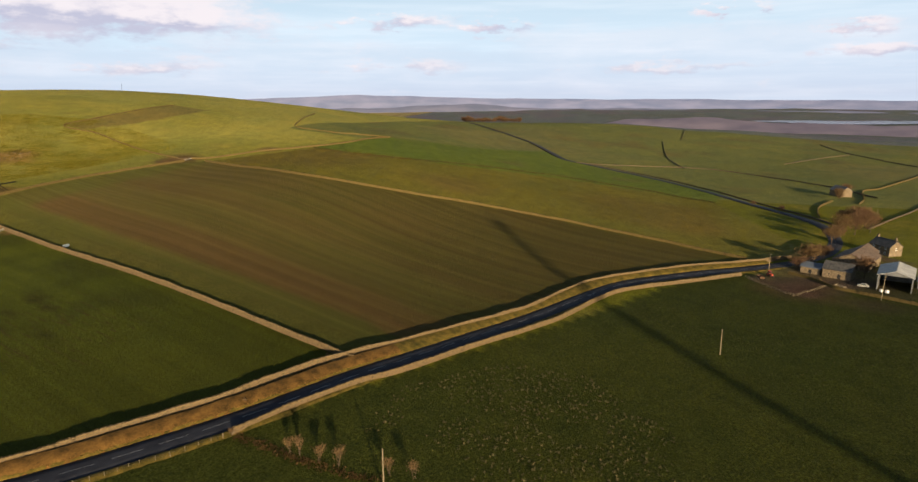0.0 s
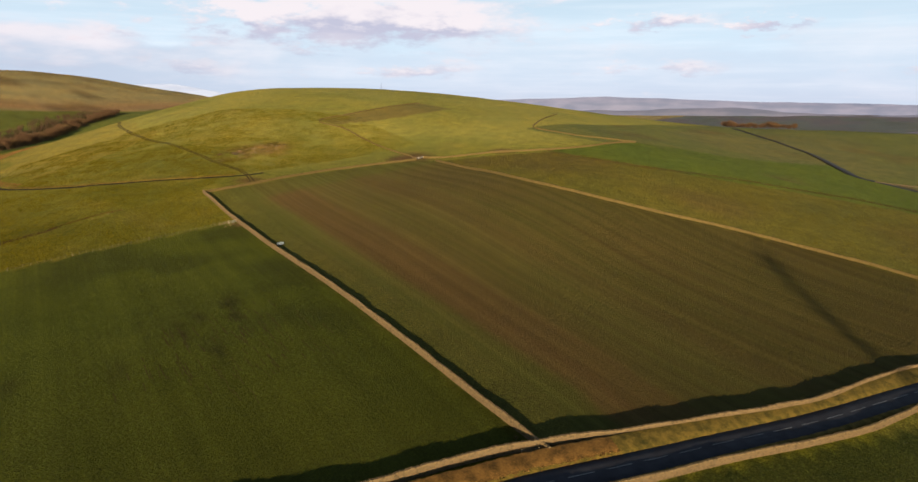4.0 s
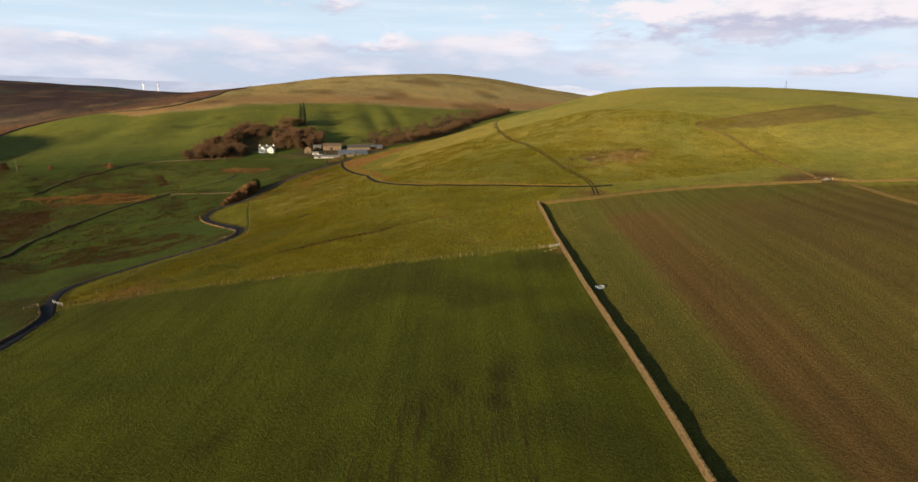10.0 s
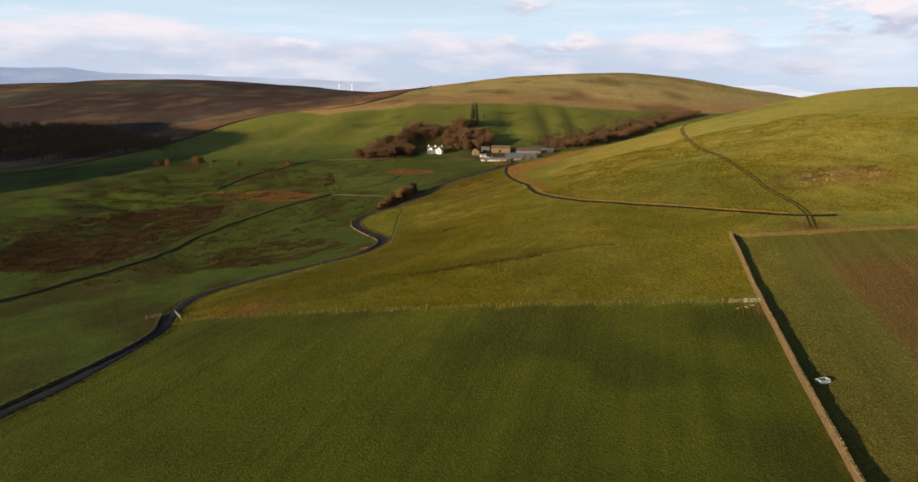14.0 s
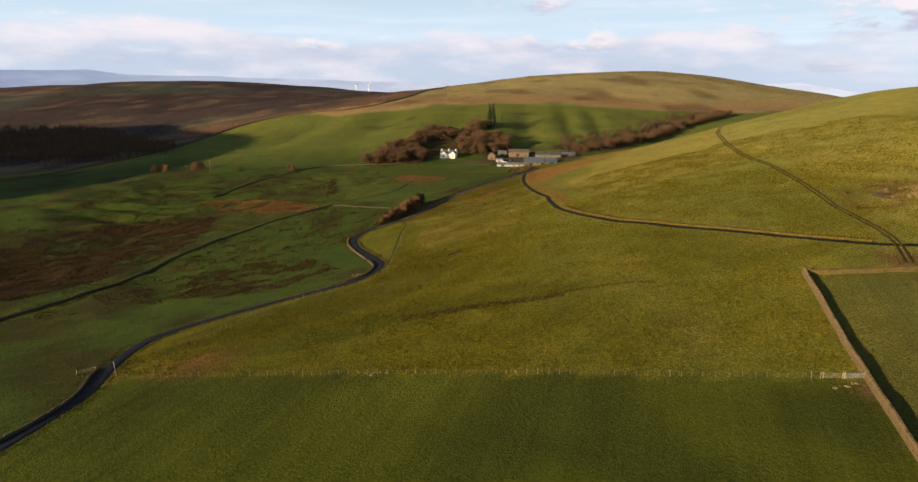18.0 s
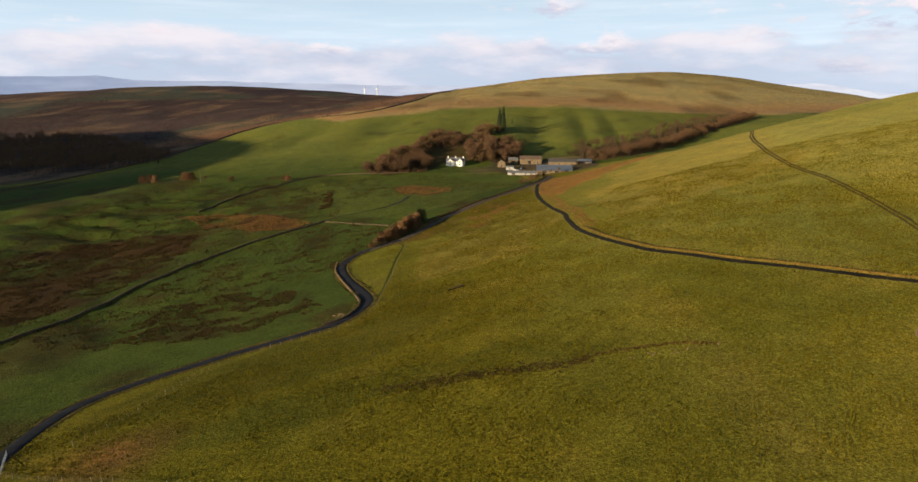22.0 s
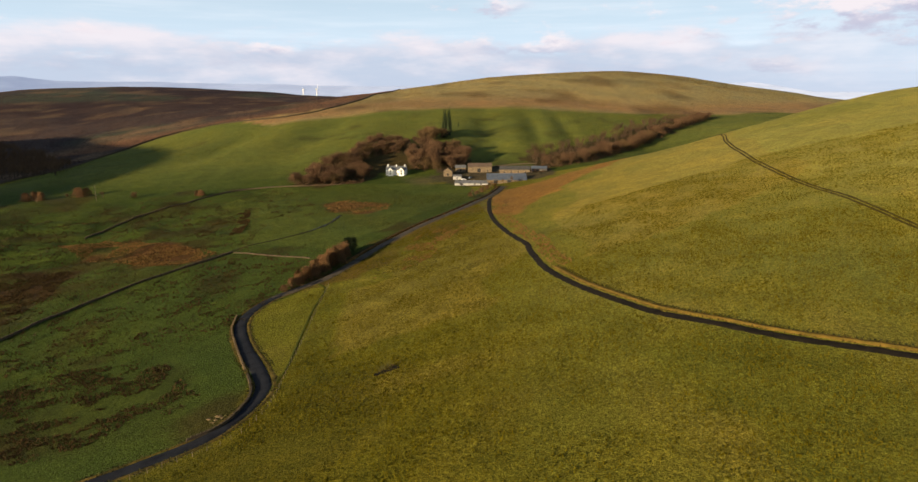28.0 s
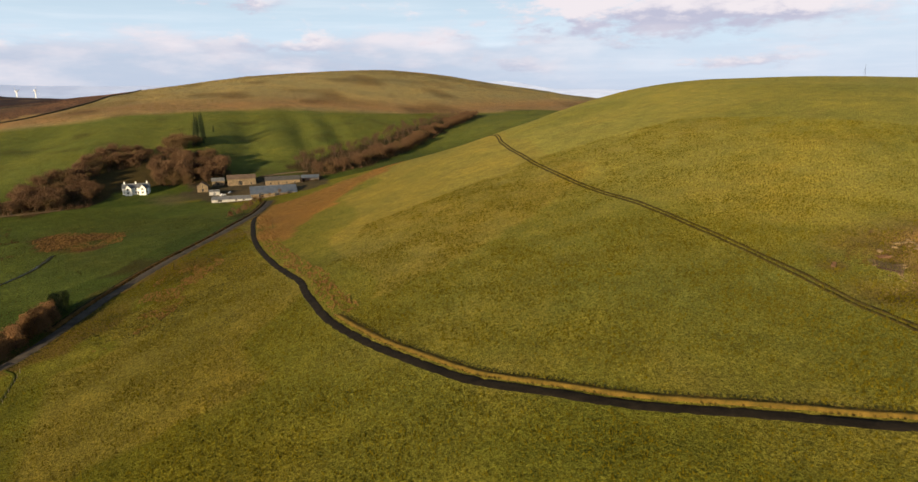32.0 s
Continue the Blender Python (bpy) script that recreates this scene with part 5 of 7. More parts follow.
def field_gate(x0, y0, x1, y1, name="field_gate", mat="steel", label="galvanised five-bar field gate in the fence line", h=1.15, bars=5, uprights=3):
    a, b = np.array([x0, y0]), np.array([x1, y1])
    g = root(name, pose(0, 0, 0), label, "gate")
    za, zb = at(x0, y0), at(x1, y1)

    def p(u, z):
        c = a + (b - a) * u
        return (c[0], c[1], za + (zb - za) * u + z)
    for u in (0, 1):
        hp = Heap()
        hp.tube(p(u, -0.4), p(u, h + 0.25), 0.10, 0.09, 6)
        piece("gatepost", hp.mesh("gatepost", M["timber"]), g)
    for k in range(bars):
        hp = Heap()
        z = 0.2 + (h - 0.2) * k / (bars - 1)
        hp.tube(p(0.02, z), p(0.98, z), 0.035, 0.035, 5)
        piece("bar", hp.mesh("bar", M[mat]), g)
    for k in range(uprights):
        hp = Heap()
        u = 0.02 + 0.96 * k / max(1, uprights - 1)
        hp.tube(p(u, 0.18), p(u, h), 0.035, 0.035, 5)
        piece("stile", hp.mesh("stile", M[mat]), g)
    hp = Heap()
    hp.tube(p(0.03, 0.2), p(0.95, h - 0.02), 0.03, 0.03, 5)
    piece("brace", hp.mesh("brace", M[mat]), g)
    return g


field_gate(212.5, 265.6, 216.0, 264.8, mat="paling", label="wooden hurdle gate at the end of a wire fence")
field_gate(216.3, 264.7, 220.0, 263.9)
field_gate(38.2, 318.5, 44.0, 308.5, label="open lane gate of grey steel bars")
field_gate(30.0, 314.0, 34.0, 316.2, mat="paling", label="wooden gate beside the lane wall")
field_gate(380, 297.5, 384, 298.5, label="steel field gate in the wall's gap")
field_gate(384.5, 298.4, 388, 297.6, label="steel field gate in the wall's gap")
field_gate(154.5, 67.2, 157.4, 65.0, mat="paling", label="broken pale hurdle at the wall junction")

# ---------------------------------------------------------------- trees
def bare_tree(seed, height, spread, twig_mat, twigs=1500, stems=1, droop=0.0):
    """Meshes of a leafless tree: trunk with limbs, and a crown of fine twigs."""
    rng = random.Random(seed)
    wood, fine = Heap(), Heap()
    tips = []

    def grow(p, d, length, r, level):
        segs = 3 if level < 2 else 2
        for k in range(segs):
            q = p + d * (length / segs)
            wood.tube(p, q, r, r * 0.82, 6 if level == 0 else 4 if level < 3 else 3)
            r *= 0.82
            p = q
            d = (d + Vector((rng.uniform(-1, 1), rng.uniform(-1, 1), rng.uniform(-0.5, 0.7))) * (0.10 + 0.05 * level)).normalized()
            if level >= 1:
                tips.append((p.copy(), d.copy(), level))
        if level < 3:
            n = 4 if level == 0 else 3
            turn = rng.uniform(0, 6.28)
            for k in range(n):
                a = turn + 6.28 * k / n + rng.uniform(-0.4, 0.4)
                out = Vector((math.cos(a), math.sin(a), 0))
                tilt = rng.uniform(0.45, 1.0) * spread
                e = (d * math.cos(tilt) + out * math.sin(tilt) + Vector((0, 0, 0.18 if level else 0.05))).normalized()
                grow(p, e, length * rng.uniform(0.66, 0.92), r * 0.70, level + 1)
        else:
            tips.append((p.copy(), d.copy(), 5))

    for s in range(stems):
        a = rng.uniform(0, 6.28)
        lean = 0.0 if stems == 1 else 0.2
        grow(Vector((0.3 * s * math.cos(a), 0.3 * s * math.sin(a), -0.3)), Vector((lean * math.cos(a), lean * math.sin(a), 1)).normalized(), height * 0.20, height * 0.020 / stems ** 0.5, 0)
    for _ in range(twigs):
        p, d, lv = rng.choice(tips)
        w = Vector((rng.gauss(0, 1), rng.gauss(0, 1), rng.gauss(0.25 - droop, 0.8)))
        e = (d + w * 0.8).normalized()
        n = e.orthogonal().normalized()
        n = (n * math.cos(rng.uniform(0, 6.28)) + e.cross(n) * math.sin(rng.uniform(0, 6.28))).normalized()
        length = height * rng.uniform(0.05, 0.14)
        b = p + Vector((rng.gauss(0, 1), rng.gauss(0, 1), rng.gauss(0, 0.7))) * height * (0.100 if stems == 1 else 0.045)
        t = height * rng.uniform(0.0007, 0.0015)
        m = b + e * length * 0.6 + Vector((rng.gauss(0, 0.1), rng.gauss(0, 0.1), 0)) * length
        fine.add([tuple(b - n * t), tuple(b + n * t), tuple(m + n * t * 0.7), tuple(b + e * length + n * t * 0.3)], [(0, 1, 2), (0, 2, 3)])
    return wood.mesh("trunk", M["bark"]), fine.mesh("crown", M[twig_mat])


def evergreen(seed, height, width, mat="needle"):
    """A conifer: a straight trunk and whorls of drooping needled boughs."""
    rng = random.Random(seed)
    wood, fine = Heap(), Heap()
    wood.tube((0, 0, -0.3), (0, 0, height), height * 0.018, 0.03, 6)
    z = height * 0.08
    while z < height:
        u = 1 - z / height
        r = width * (u ** 0.7) * rng.uniform(0.75, 1.1) + 0.15
        for k in range(15):
            a = rng.uniform(0, 6.28)
            o = Vector((math.cos(a), math.sin(a), 0))
            s = Vector((-o.y, o.x, 0))
            for q in range(3):
                b = o * r * q / 3 + Vector((0, 0, z - 0.12 * r * q))
                e = o * r * (q + 1.2) / 3 + Vector((0, 0, z - 0.22 * r * (q + 1) + rng.uniform(-0.2, 0.2)))
                w = r * 0.20 * rng.uniform(0.7, 1.3)
                fine.add([tuple(b), tuple((b + e) / 2 + s * w), tuple(e), tuple((b + e) / 2 - s * w + Vector((0, 0, -0.15 * r)))], [(0, 1, 2), (0, 2, 3)])
        z += height * 0.024
    return wood.mesh("trunk", M["bark"]), fine.mesh("crown", M[mat])


def clumped_bush(seed, height, width, mat, leaves=700):
    rng = random.Random(seed)
    wood, fine = Heap(), Heap()
    for k in range(9):
        a, l = rng.uniform(0, 6.28), rng.uniform(0.5, 0.95)
        wood.tube((0, 0, -0.2), (math.cos(a) * width * 0.5 * l, math.sin(a) * width * 0.5 * l, height * l), 0.06, 0.015, 4)
    for _ in range(leaves):
        a, u = rng.uniform(0, 6.28), rng.random() ** 0.6
        z = rng.random() ** 0.8
        r = width * 0.55 * u * (1 - 0.55 * z) * (1 + 0.25 * math.sin(3 * a + seed))
        p = Vector((math.cos(a) * r, math.sin(a) * r, 0.05 + height * z * rng.uniform(0.75, 1.05)))
        e = Vector((rng.gauss(0, 0.6), rng.gauss(0, 0.6), rng.gauss(0.5, 0.6))).normalized()
        n = e.orthogonal().normalized()
        s, t = height * rng.uniform(0.08, 0.20), height * rng.uniform(0.005, 0.015)
        fine.add([tuple(p - n * t), tuple(p + n * t), tuple(p + e * s)], [(0, 1, 2)])
    return wood.mesh("stems", M["bark"]), fine.mesh("foliage", M[mat])


KINDS = dict(
    oak=[bare_tree(11, 13, 0.8, "twig", 1900), bare_tree(12, 14, 0.85, "twig", 1900), bare_tree(13, 12, 0.9, "twig", 1900)],
    beech=[bare_tree(14, 15, 0.7, "twig", 1900), bare_tree(15, 13, 0.75, "twig_gold", 1900)],
    thorn=[bare_tree(16, 5.5, 0.36, "twig_gold", 420, 2), bare_tree(17, 5.5, 0.32, "twig_gold", 420, 2)],
    pine=[evergreen(18, 24, 3.0), evergreen(19, 22, 2.8)],
    larch=[bare_tree(20, 11, 0.7, "twig_gold", 1500)],
    gorse=[clumped_bush(21, 2.0, 3.0, "leaf"), clumped_bush(22, 1.6, 2.6, "twig_gold")],
    bush=[clumped_bush(23, 4.4, 5.4, "hedge", 2600), clumped_bush(24, 4.0, 5.0, "hedge", 2600), clumped_bush(25, 6.0, 4.6, "needle", 2200)],
)
PROTO = {}


def plant(kind, which, x, y, scale, turn, label, category="tree", group=""):
    parts = ("stems", "foliage") if kind in ("gorse", "bush") else ("trunk", "crown")
    ob = root("conifer" if kind == "pine" else "bush" if kind in ("gorse", "bush") else "tree", pose(x, y, at(x, y) - 0.05, 0, 0, turn) @ Matrix.Diagonal((scale, scale, scale * random.uniform(0.9, 1.1), 1)), label, category, group)
    for name, me in zip(parts, KINDS[kind][which % len(KINDS[kind])]):
        piece(name, me, ob)
    return ob


def wood(poly, count, gap, kinds, scale, label, group, seed, category="tree"):
    rng = random.Random(seed)
    xs, ys = [p[0] for p in poly], [p[1] for p in poly]
    got, tries = [], 0
    while len(got) < count and tries < 6000:
        tries += 1
        x, y = rng.uniform(min(xs), max(xs)), rng.uniform(min(ys), max(ys))
        if inside(poly, np.array(x), np.array(y)) and all((x - a) ** 2 + (y - b) ** 2 > gap * gap for a, b in got):
            got.append((x, y))
            plant(rng.choice(kinds), rng.randrange(9), x, y, scale * rng.uniform(0.75, 1.2), rng.uniform(0, 360), label, category, group)


def wood_mass(poly, count, gap, scale, label, seed):
    """The far trees of a wood, joined: each a stem with limbs and a crown of twigs."""
    rng = random.Random(seed)
    xs, ys = [p[0] for p in poly], [p[1] for p in poly]
    got, tries, stems, crowns = [], 0, Heap(), Heap()
    while len(got) < count and tries < 9000:
        tries += 1
        x, y = rng.uniform(min(xs), max(xs)), rng.uniform(min(ys), max(ys))
        if not inside(poly, np.array(x), np.array(y)) or any((x - a) ** 2 + (y - b) ** 2 < gap * gap for a, b in got):
            continue
        got.append((x, y))
        h = 13 * scale * rng.uniform(0.7, 1.25)
        base = Vector((x, y, at(x, y) - 0.3))
        fork = base + Vector((rng.uniform(-0.4, 0.4), rng.uniform(-0.4, 0.4), h * 0.32))
        stems.tube(base, fork, h * 0.022, h * 0.016, 5)
        ends = []
        for k in range(6):
            a = rng.uniform(0, 6.28)
            e = fork + Vector((math.cos(a) * h * 0.22, math.sin(a) * h * 0.22, h * rng.uniform(0.25, 0.5)))
            stems.tube(fork, e, h * 0.011, h * 0.004, 3)
            ends.append(e)
        for k in range(430):
            e = rng.choice(ends)
            p = fork.lerp(e, rng.uniform(0.3, 1.0)) + Vector((rng.gauss(0, 1), rng.gauss(0, 1), rng.gauss(0, 1))) * h * 0.075
            d = Vector((rng.gauss(0, 0.7), rng.gauss(0, 0.7), rng.gauss(0.6, 0.6))).normalized()
            n = d.orthogonal().normalized() * h * rng.uniform(0.002, 0.0045)
            crowns.add([tuple(p - n), tuple(p + n), tuple(p + d * h * rng.uniform(0.08, 0.2))], [(0, 1, 2)])
    m = tagged(piece("far_wood", crowns.mesh("far_wood", M["twig"])), label, "wood", kind="stuff")
    piece("trunks", stems.mesh("trunks", M["bark"]), m)


wood([(48, 786), (75, 780), (102, 793), (111, 826), (99, 850), (84, 872), (58, 830)], 52, 5.0, ["oak", "oak", "oak", "beech"], 1.0, "leafless brown tree in the wood beside the house", "trees round the white house", 31)
wood([(84, 872), (98, 850), (108, 886), (140, 902), (151, 940), (118, 950), (93, 915)], 36, 5.5, ["oak", "beech"], 1.0, "leafless brown tree on the slope above the house", "trees round the white house", 33)
wood([(147, 838), (160, 828), (190, 830), (200, 862), (188, 900), (160, 925), (147, 905), (144, 870)], 54, 5.0, ["oak", "oak", "beech"], 1.1, "leafless russet tree behind the white house", "trees round the white house", 32)
wood([(266, 806), (304, 822), (364, 886), (444, 974), (548, 1086), (532, 1094), (432, 992), (350, 905), (290, 840), (258, 826)], 95, 4.6, ["oak", "oak", "oak", "beech"], 0.9, "leafless brown tree in the wooded gill", "trees of the wooded gill", 34)
def undergrowth(poly, count, height, label, seed):
    rng = random.Random(seed)
    xs, ys = [p[0] for p in poly], [p[1] for p in poly]
    hp, n = Heap(), 0
    while n < count:
        x, y = rng.uniform(min(xs), max(xs)), rng.uniform(min(ys), max(ys))
        if not inside(poly, np.array(x), np.array(y)):
            continue
        n += 1
        b, h = Vector((x, y, at(x, y) - 0.1)), height * rng.uniform(0.4, 1.2)
        for k in range(26):
            a = rng.uniform(0, 6.28)
            p = b + Vector((math.cos(a), math.sin(a), 0)) * h * rng.uniform(0, 0.5)
            e = p + Vector((rng.gauss(0, 0.25), rng.gauss(0, 0.25), rng.uniform(0.5, 1.0))) * h
            q = Vector((math.cos(a + 1.6), math.sin(a + 1.6), 0)) * h * rng.uniform(0.006, 0.018)
            hp.add([tuple(p - q), tuple(p + q), tuple(e)], [(0, 1, 2)])
    tagged(piece("undergrowth", hp.mesh("undergrowth", M["twig"])), label, "shrubs", kind="stuff")


undergrowth([(46, 785), (75, 779), (104, 792), (112, 826), (99, 850), (84, 872), (56, 830)], 260, 4.5, "bare brown shrubs under the trees by the house", 91)
undergrowth([(84, 872), (98, 850), (108, 886), (140, 902), (151, 940), (118, 950), (93, 915)], 160, 4.0, "bare brown shrubs under the hillside trees", 92)
undergrowth([(146, 836), (160, 827), (192, 829), (202, 862), (188, 902), (160, 927), (146, 905), (143, 870)], 200, 4.5, "bare brown shrubs behind the white house", 93)
undergrowth([(262, 806), (304, 820), (364, 884), (444, 972), (550, 1086), (536, 1096), (350, 905), (255, 828)], 420, 4.0, "bare brown shrubs along the edge of the gill", 94)
wood_mass([(258, 826), (290, 840), (350, 905), (432, 992), (532, 1094), (516, 1116), (420, 1020), (330, 930), (252, 866)], 130, 5, 0.95, "leafless brown trees along the upper side of the gill", 38)
wood_mass([(-640, 1060), (-480, 1020), (-377, 994), (-279, 950), (-215, 935), (-222, 985), (-290, 1080), (-345, 1150), (-480, 1280), (-640, 1290)], 520, 7, 1.25, "dark leafless wood on the shaded slope below the moor", 35)
wood([(150, 936), (178, 940), (184, 972), (158, 968)], 16, 5, ["larch"], 1.45, "golden larch in a small plantation on the hillside", "larches of the plantation", 36)
for _i, (_x, _y) in enumerate(((183, 958), (188, 970), (186, 982), (191, 992))):
    plant("pine", _i, _x, _y, 1.25, 40 * _i, "tall dark conifer on the hillside above the house", "tree", "conifers on the hillside")
plant("pine", 0, 204, 1030, 0.35, 0, "small dark conifer alone on the hillside")
for _i, (_x, _y, _s) in enumerate(((-160, 783, 1.5), (-154, 785, 1.7), (-149, 784, 1.4), (-121, 787, 1.9), (-116, 789, 1.6), (-74, 776, 1.1), (-19, 767, 1.2), (-23, 769, 1.0))):
    plant("bush", _i % 2, _x, _y, _s, 50 * _i, "rounded leafless bush by the valley wall", "bush", "bushes along the valley wall")
for _i, (_x, _y, _s) in enumerate(((-99, 780, 1.7), (-72, 775, 1.4), (-128, 784, 1.3))):
    plant("thorn", _i, _x, _y, _s, 10 + 40 * _i, "slender bare tree by the valley wall", "tree", "slender trees by the valley wall")
# trees of the roadside farm
for _i, (_x, _y, _s, _k) in enumerate(((329.6, -86.3, 1.15, "beech"), (323.5, -80.5, 0.8, "oak"), (344.9, -94.8, 0.9, "oak"), (315.2, -104.8, 0.95, "oak"), (389.4, -109.5, 1.1, "beech"), (396.5, -113.3, 1.0, "oak"), (408.7, -118.9, 1.25, "beech"), (415.9, -127.7, 1.2, "beech"), (423.2, -137.5, 1.3, "oak"), (431.1, -132.2, 1.25, "beech"), (451, -130.6, 1.1, "oak"), (439.3, -139, 1.1, "beech"),
                                       (485.2, -101.6, 0.4, "oak"), (502.7, -86, 0.45, "oak"), (569.9, -157, 0.9, "beech"), (582.1, -164.7, 0.9, "beech"), (553.8, -153.5, 0.7, "beech"))):
    plant(_k, _i + 1, _x, _y, _s, 37 * _i, "leafless golden-brown tree beside the roadside farm", "tree", "trees of the roadside farm")
wood([(1114.9, 304.2), (1128.9, 268.6), (1138.7, 211.2), (1154.7, 213.6), (1148.6, 280.7), (1131.7, 316.1)], 44, 4.5, ["oak"], 0.95, "dark leafless tree in a hilltop clump", "trees of the hilltop clump", 37)
# thorn scrub by the road, lane and yard
for _i, (_x, _y, _s) in enumerate(((113.9, 55.8, 1.15), (113.4, 53.6, 1.25), (112.8, 49.2, 1.15), (113.3, 44.5, 1.3), (113.6, 33.6, 1.0), (114.3, 29, 1.05), (115.2, 71.2, 0.6), (127.6, 76.1, 0.5))):
    plant("thorn", _i, _x, _y, _s, 70 * _i, "small bare thorn tree catching the low sun", "tree", "thorn trees by the road")
for _i, (_x, _y, _s, _k) in enumerate(((93, 508, 0.7, 1), (95.5, 511, 0.95, 0), (98, 514, 1.1, 1), (97, 518, 1.0, 0), (100.5, 517.5, 1.25, 0), (100, 522, 1.2, 1), (103.5, 521, 1.4, 1), (103, 526, 1.35, 0), (106.5, 526, 1.55, 0), (106, 531, 1.5, 1), (109, 531, 1.65, 1), (109, 536, 1.6, 0), (111.5, 537, 1.7, 0), (111, 542, 1.6, 1), (113.5, 543, 1.55, 0), (115, 549, 1.35, 2), (117, 554, 1.1, 2), (113, 548, 1.3, 1))):
    plant("bush", _k, _x, _y, _s, 60 * _i, "russet leafless hedge bush on the lane's bank" if _k < 2 else "dark evergreen bush at the hedge's end", "bush", "hedge bushes by the lane")
for _i, (_x, _y) in enumerate(((191, 701), (189, 709), (195, 710), (197, 717), (200, 722), (199, 730), (203, 734), (206, 741), (208, 748), (213, 755), (219, 758), (226, 761))):
    plant("thorn", _i, _x, _y, 1.05 + 0.15 * (_i % 3), 40 * _i, "bare hedge tree in front of the farm sheds", "tree", "hedge trees before the farm")
for _i, (_x, _y, _s) in enumerate(((187, 704, 0.75), (193, 715, 0.8), (198, 726, 0.7), (204, 745, 0.8), (211, 752, 0.7))):
    plant("bush", _i % 2, _x, _y, _s, 50 * _i, "low leafless bush between lane and sheds", "bush", "bushes before the farm")
for _i, (_x, _y, _s) in enumerate(((136.5, 408.2, 0.75), (139, 408.6, 0.6), (-8, 512, 0.9), (-12, 700, 1.0), (10, 690, 0.9), (40, 640, 0.7), (300, 390, 0.5), (318, 402, 0.5), (160.8, 70.6, 0.7), (158.3, 71, 0.6), (163.6, 75.7, 0.5))):
    plant("gorse", _i, _x, _y, _s, 40 * _i, "low dark gorse bush in the pasture" if _i % 2 == 0 else "low dead brown bush in the pasture", "bush", "bushes in the pasture")


def hedge(pts, label, seed):
    rng = random.Random(seed)
    hp = Heap()
    for x, y in smooth_line(pts, 0.9):
        for k in range(10):
            p = Vector((x + rng.gauss(0, 0.35), y + rng.gauss(0, 0.35), at(x, y) + rng.uniform(0, 1.0)))
            e = Vector((rng.gauss(0, 0.6), rng.gauss(0, 0.6), rng.uniform(0.2, 1))).normalized()
            n = e.orthogonal().normalized() * rng.uniform(0.10, 0.22)
            hp.add([tuple(p - n), tuple(p + n), tuple(p + e * rng.uniform(0.5, 1.1))], [(0, 1, 2)])
    tagged(piece("hedge", hp.mesh("hedge", M["rush"])), label, "hedge", kind="stuff")


hedge(HEDGES["hill_field"], "low brown hedge along the hill field", 41)
plant("gorse", 0, 138.2, 408.6, 0.8, 25, "low dark rush clump in a bare scrape of turf", "bush")
# ---------------------------------------------------------------- buildings
def slab(p, q, r, s, thick, name, material):
    """A flat slab with the four corners p to s, thick downwards."""
    v = [Vector(c) for c in (p, q, r, s)]
    n = (v[1] - v[0]).cross(v[2] - v[0]).normalized() * thick
    w = [tuple(c) for c in v] + [tuple(c - n) for c in v]
    return solid(name, w, [(0, 1, 2, 3), (7, 6, 5, 4), (0, 4, 5, 1), (1, 5, 6, 2), (2, 6, 7, 3), (3, 7, 4, 0)], material)


def opening(parent, kind, side, u, z, w, h, L, W, frame_mat, fill_mat):
    """A window or door on a wall. side: s, n (long walls) or e, w (gable walls); u: metres from the wall's middle."""
    turn = {"s": 0, "e": 90, "n": 180, "w": 270}[side]
    off = W / 2 if side in "sn" else L / 2
    base = Matrix.Rotation(radians(turn), 4, "Z") @ Matrix.Translation((u, -off, z))
    o = piece(kind, box(kind, -w / 2 + 0.06, w / 2 - 0.06, -0.012, 0.10, 0.06, h - 0.06, fill_mat), parent, "", base)
    t = 0.09
    hp = Heap()
    for a in ((-w / 2, w / 2, h - t, h), (-w / 2, -w / 2 + t, 0, h - t), (w / 2 - t, w / 2, 0, h - t)):
        hp.add(*box_data(a[0], a[1], -0.05, 0.08, a[2], a[3]))
    piece("frame", hp.mesh("frame", frame_mat), o)
    if kind == "window":
        piece("sill", box("sill", -w / 2 - 0.05, w / 2 + 0.05, -0.12, 0.05, -0.08, 0.0, frame_mat), o)
        piece("glazing_bar", box("glazing_bar", -0.03, 0.03, -0.03, 0.02, 0.06, h - 0.09, frame_mat), o)
    return o


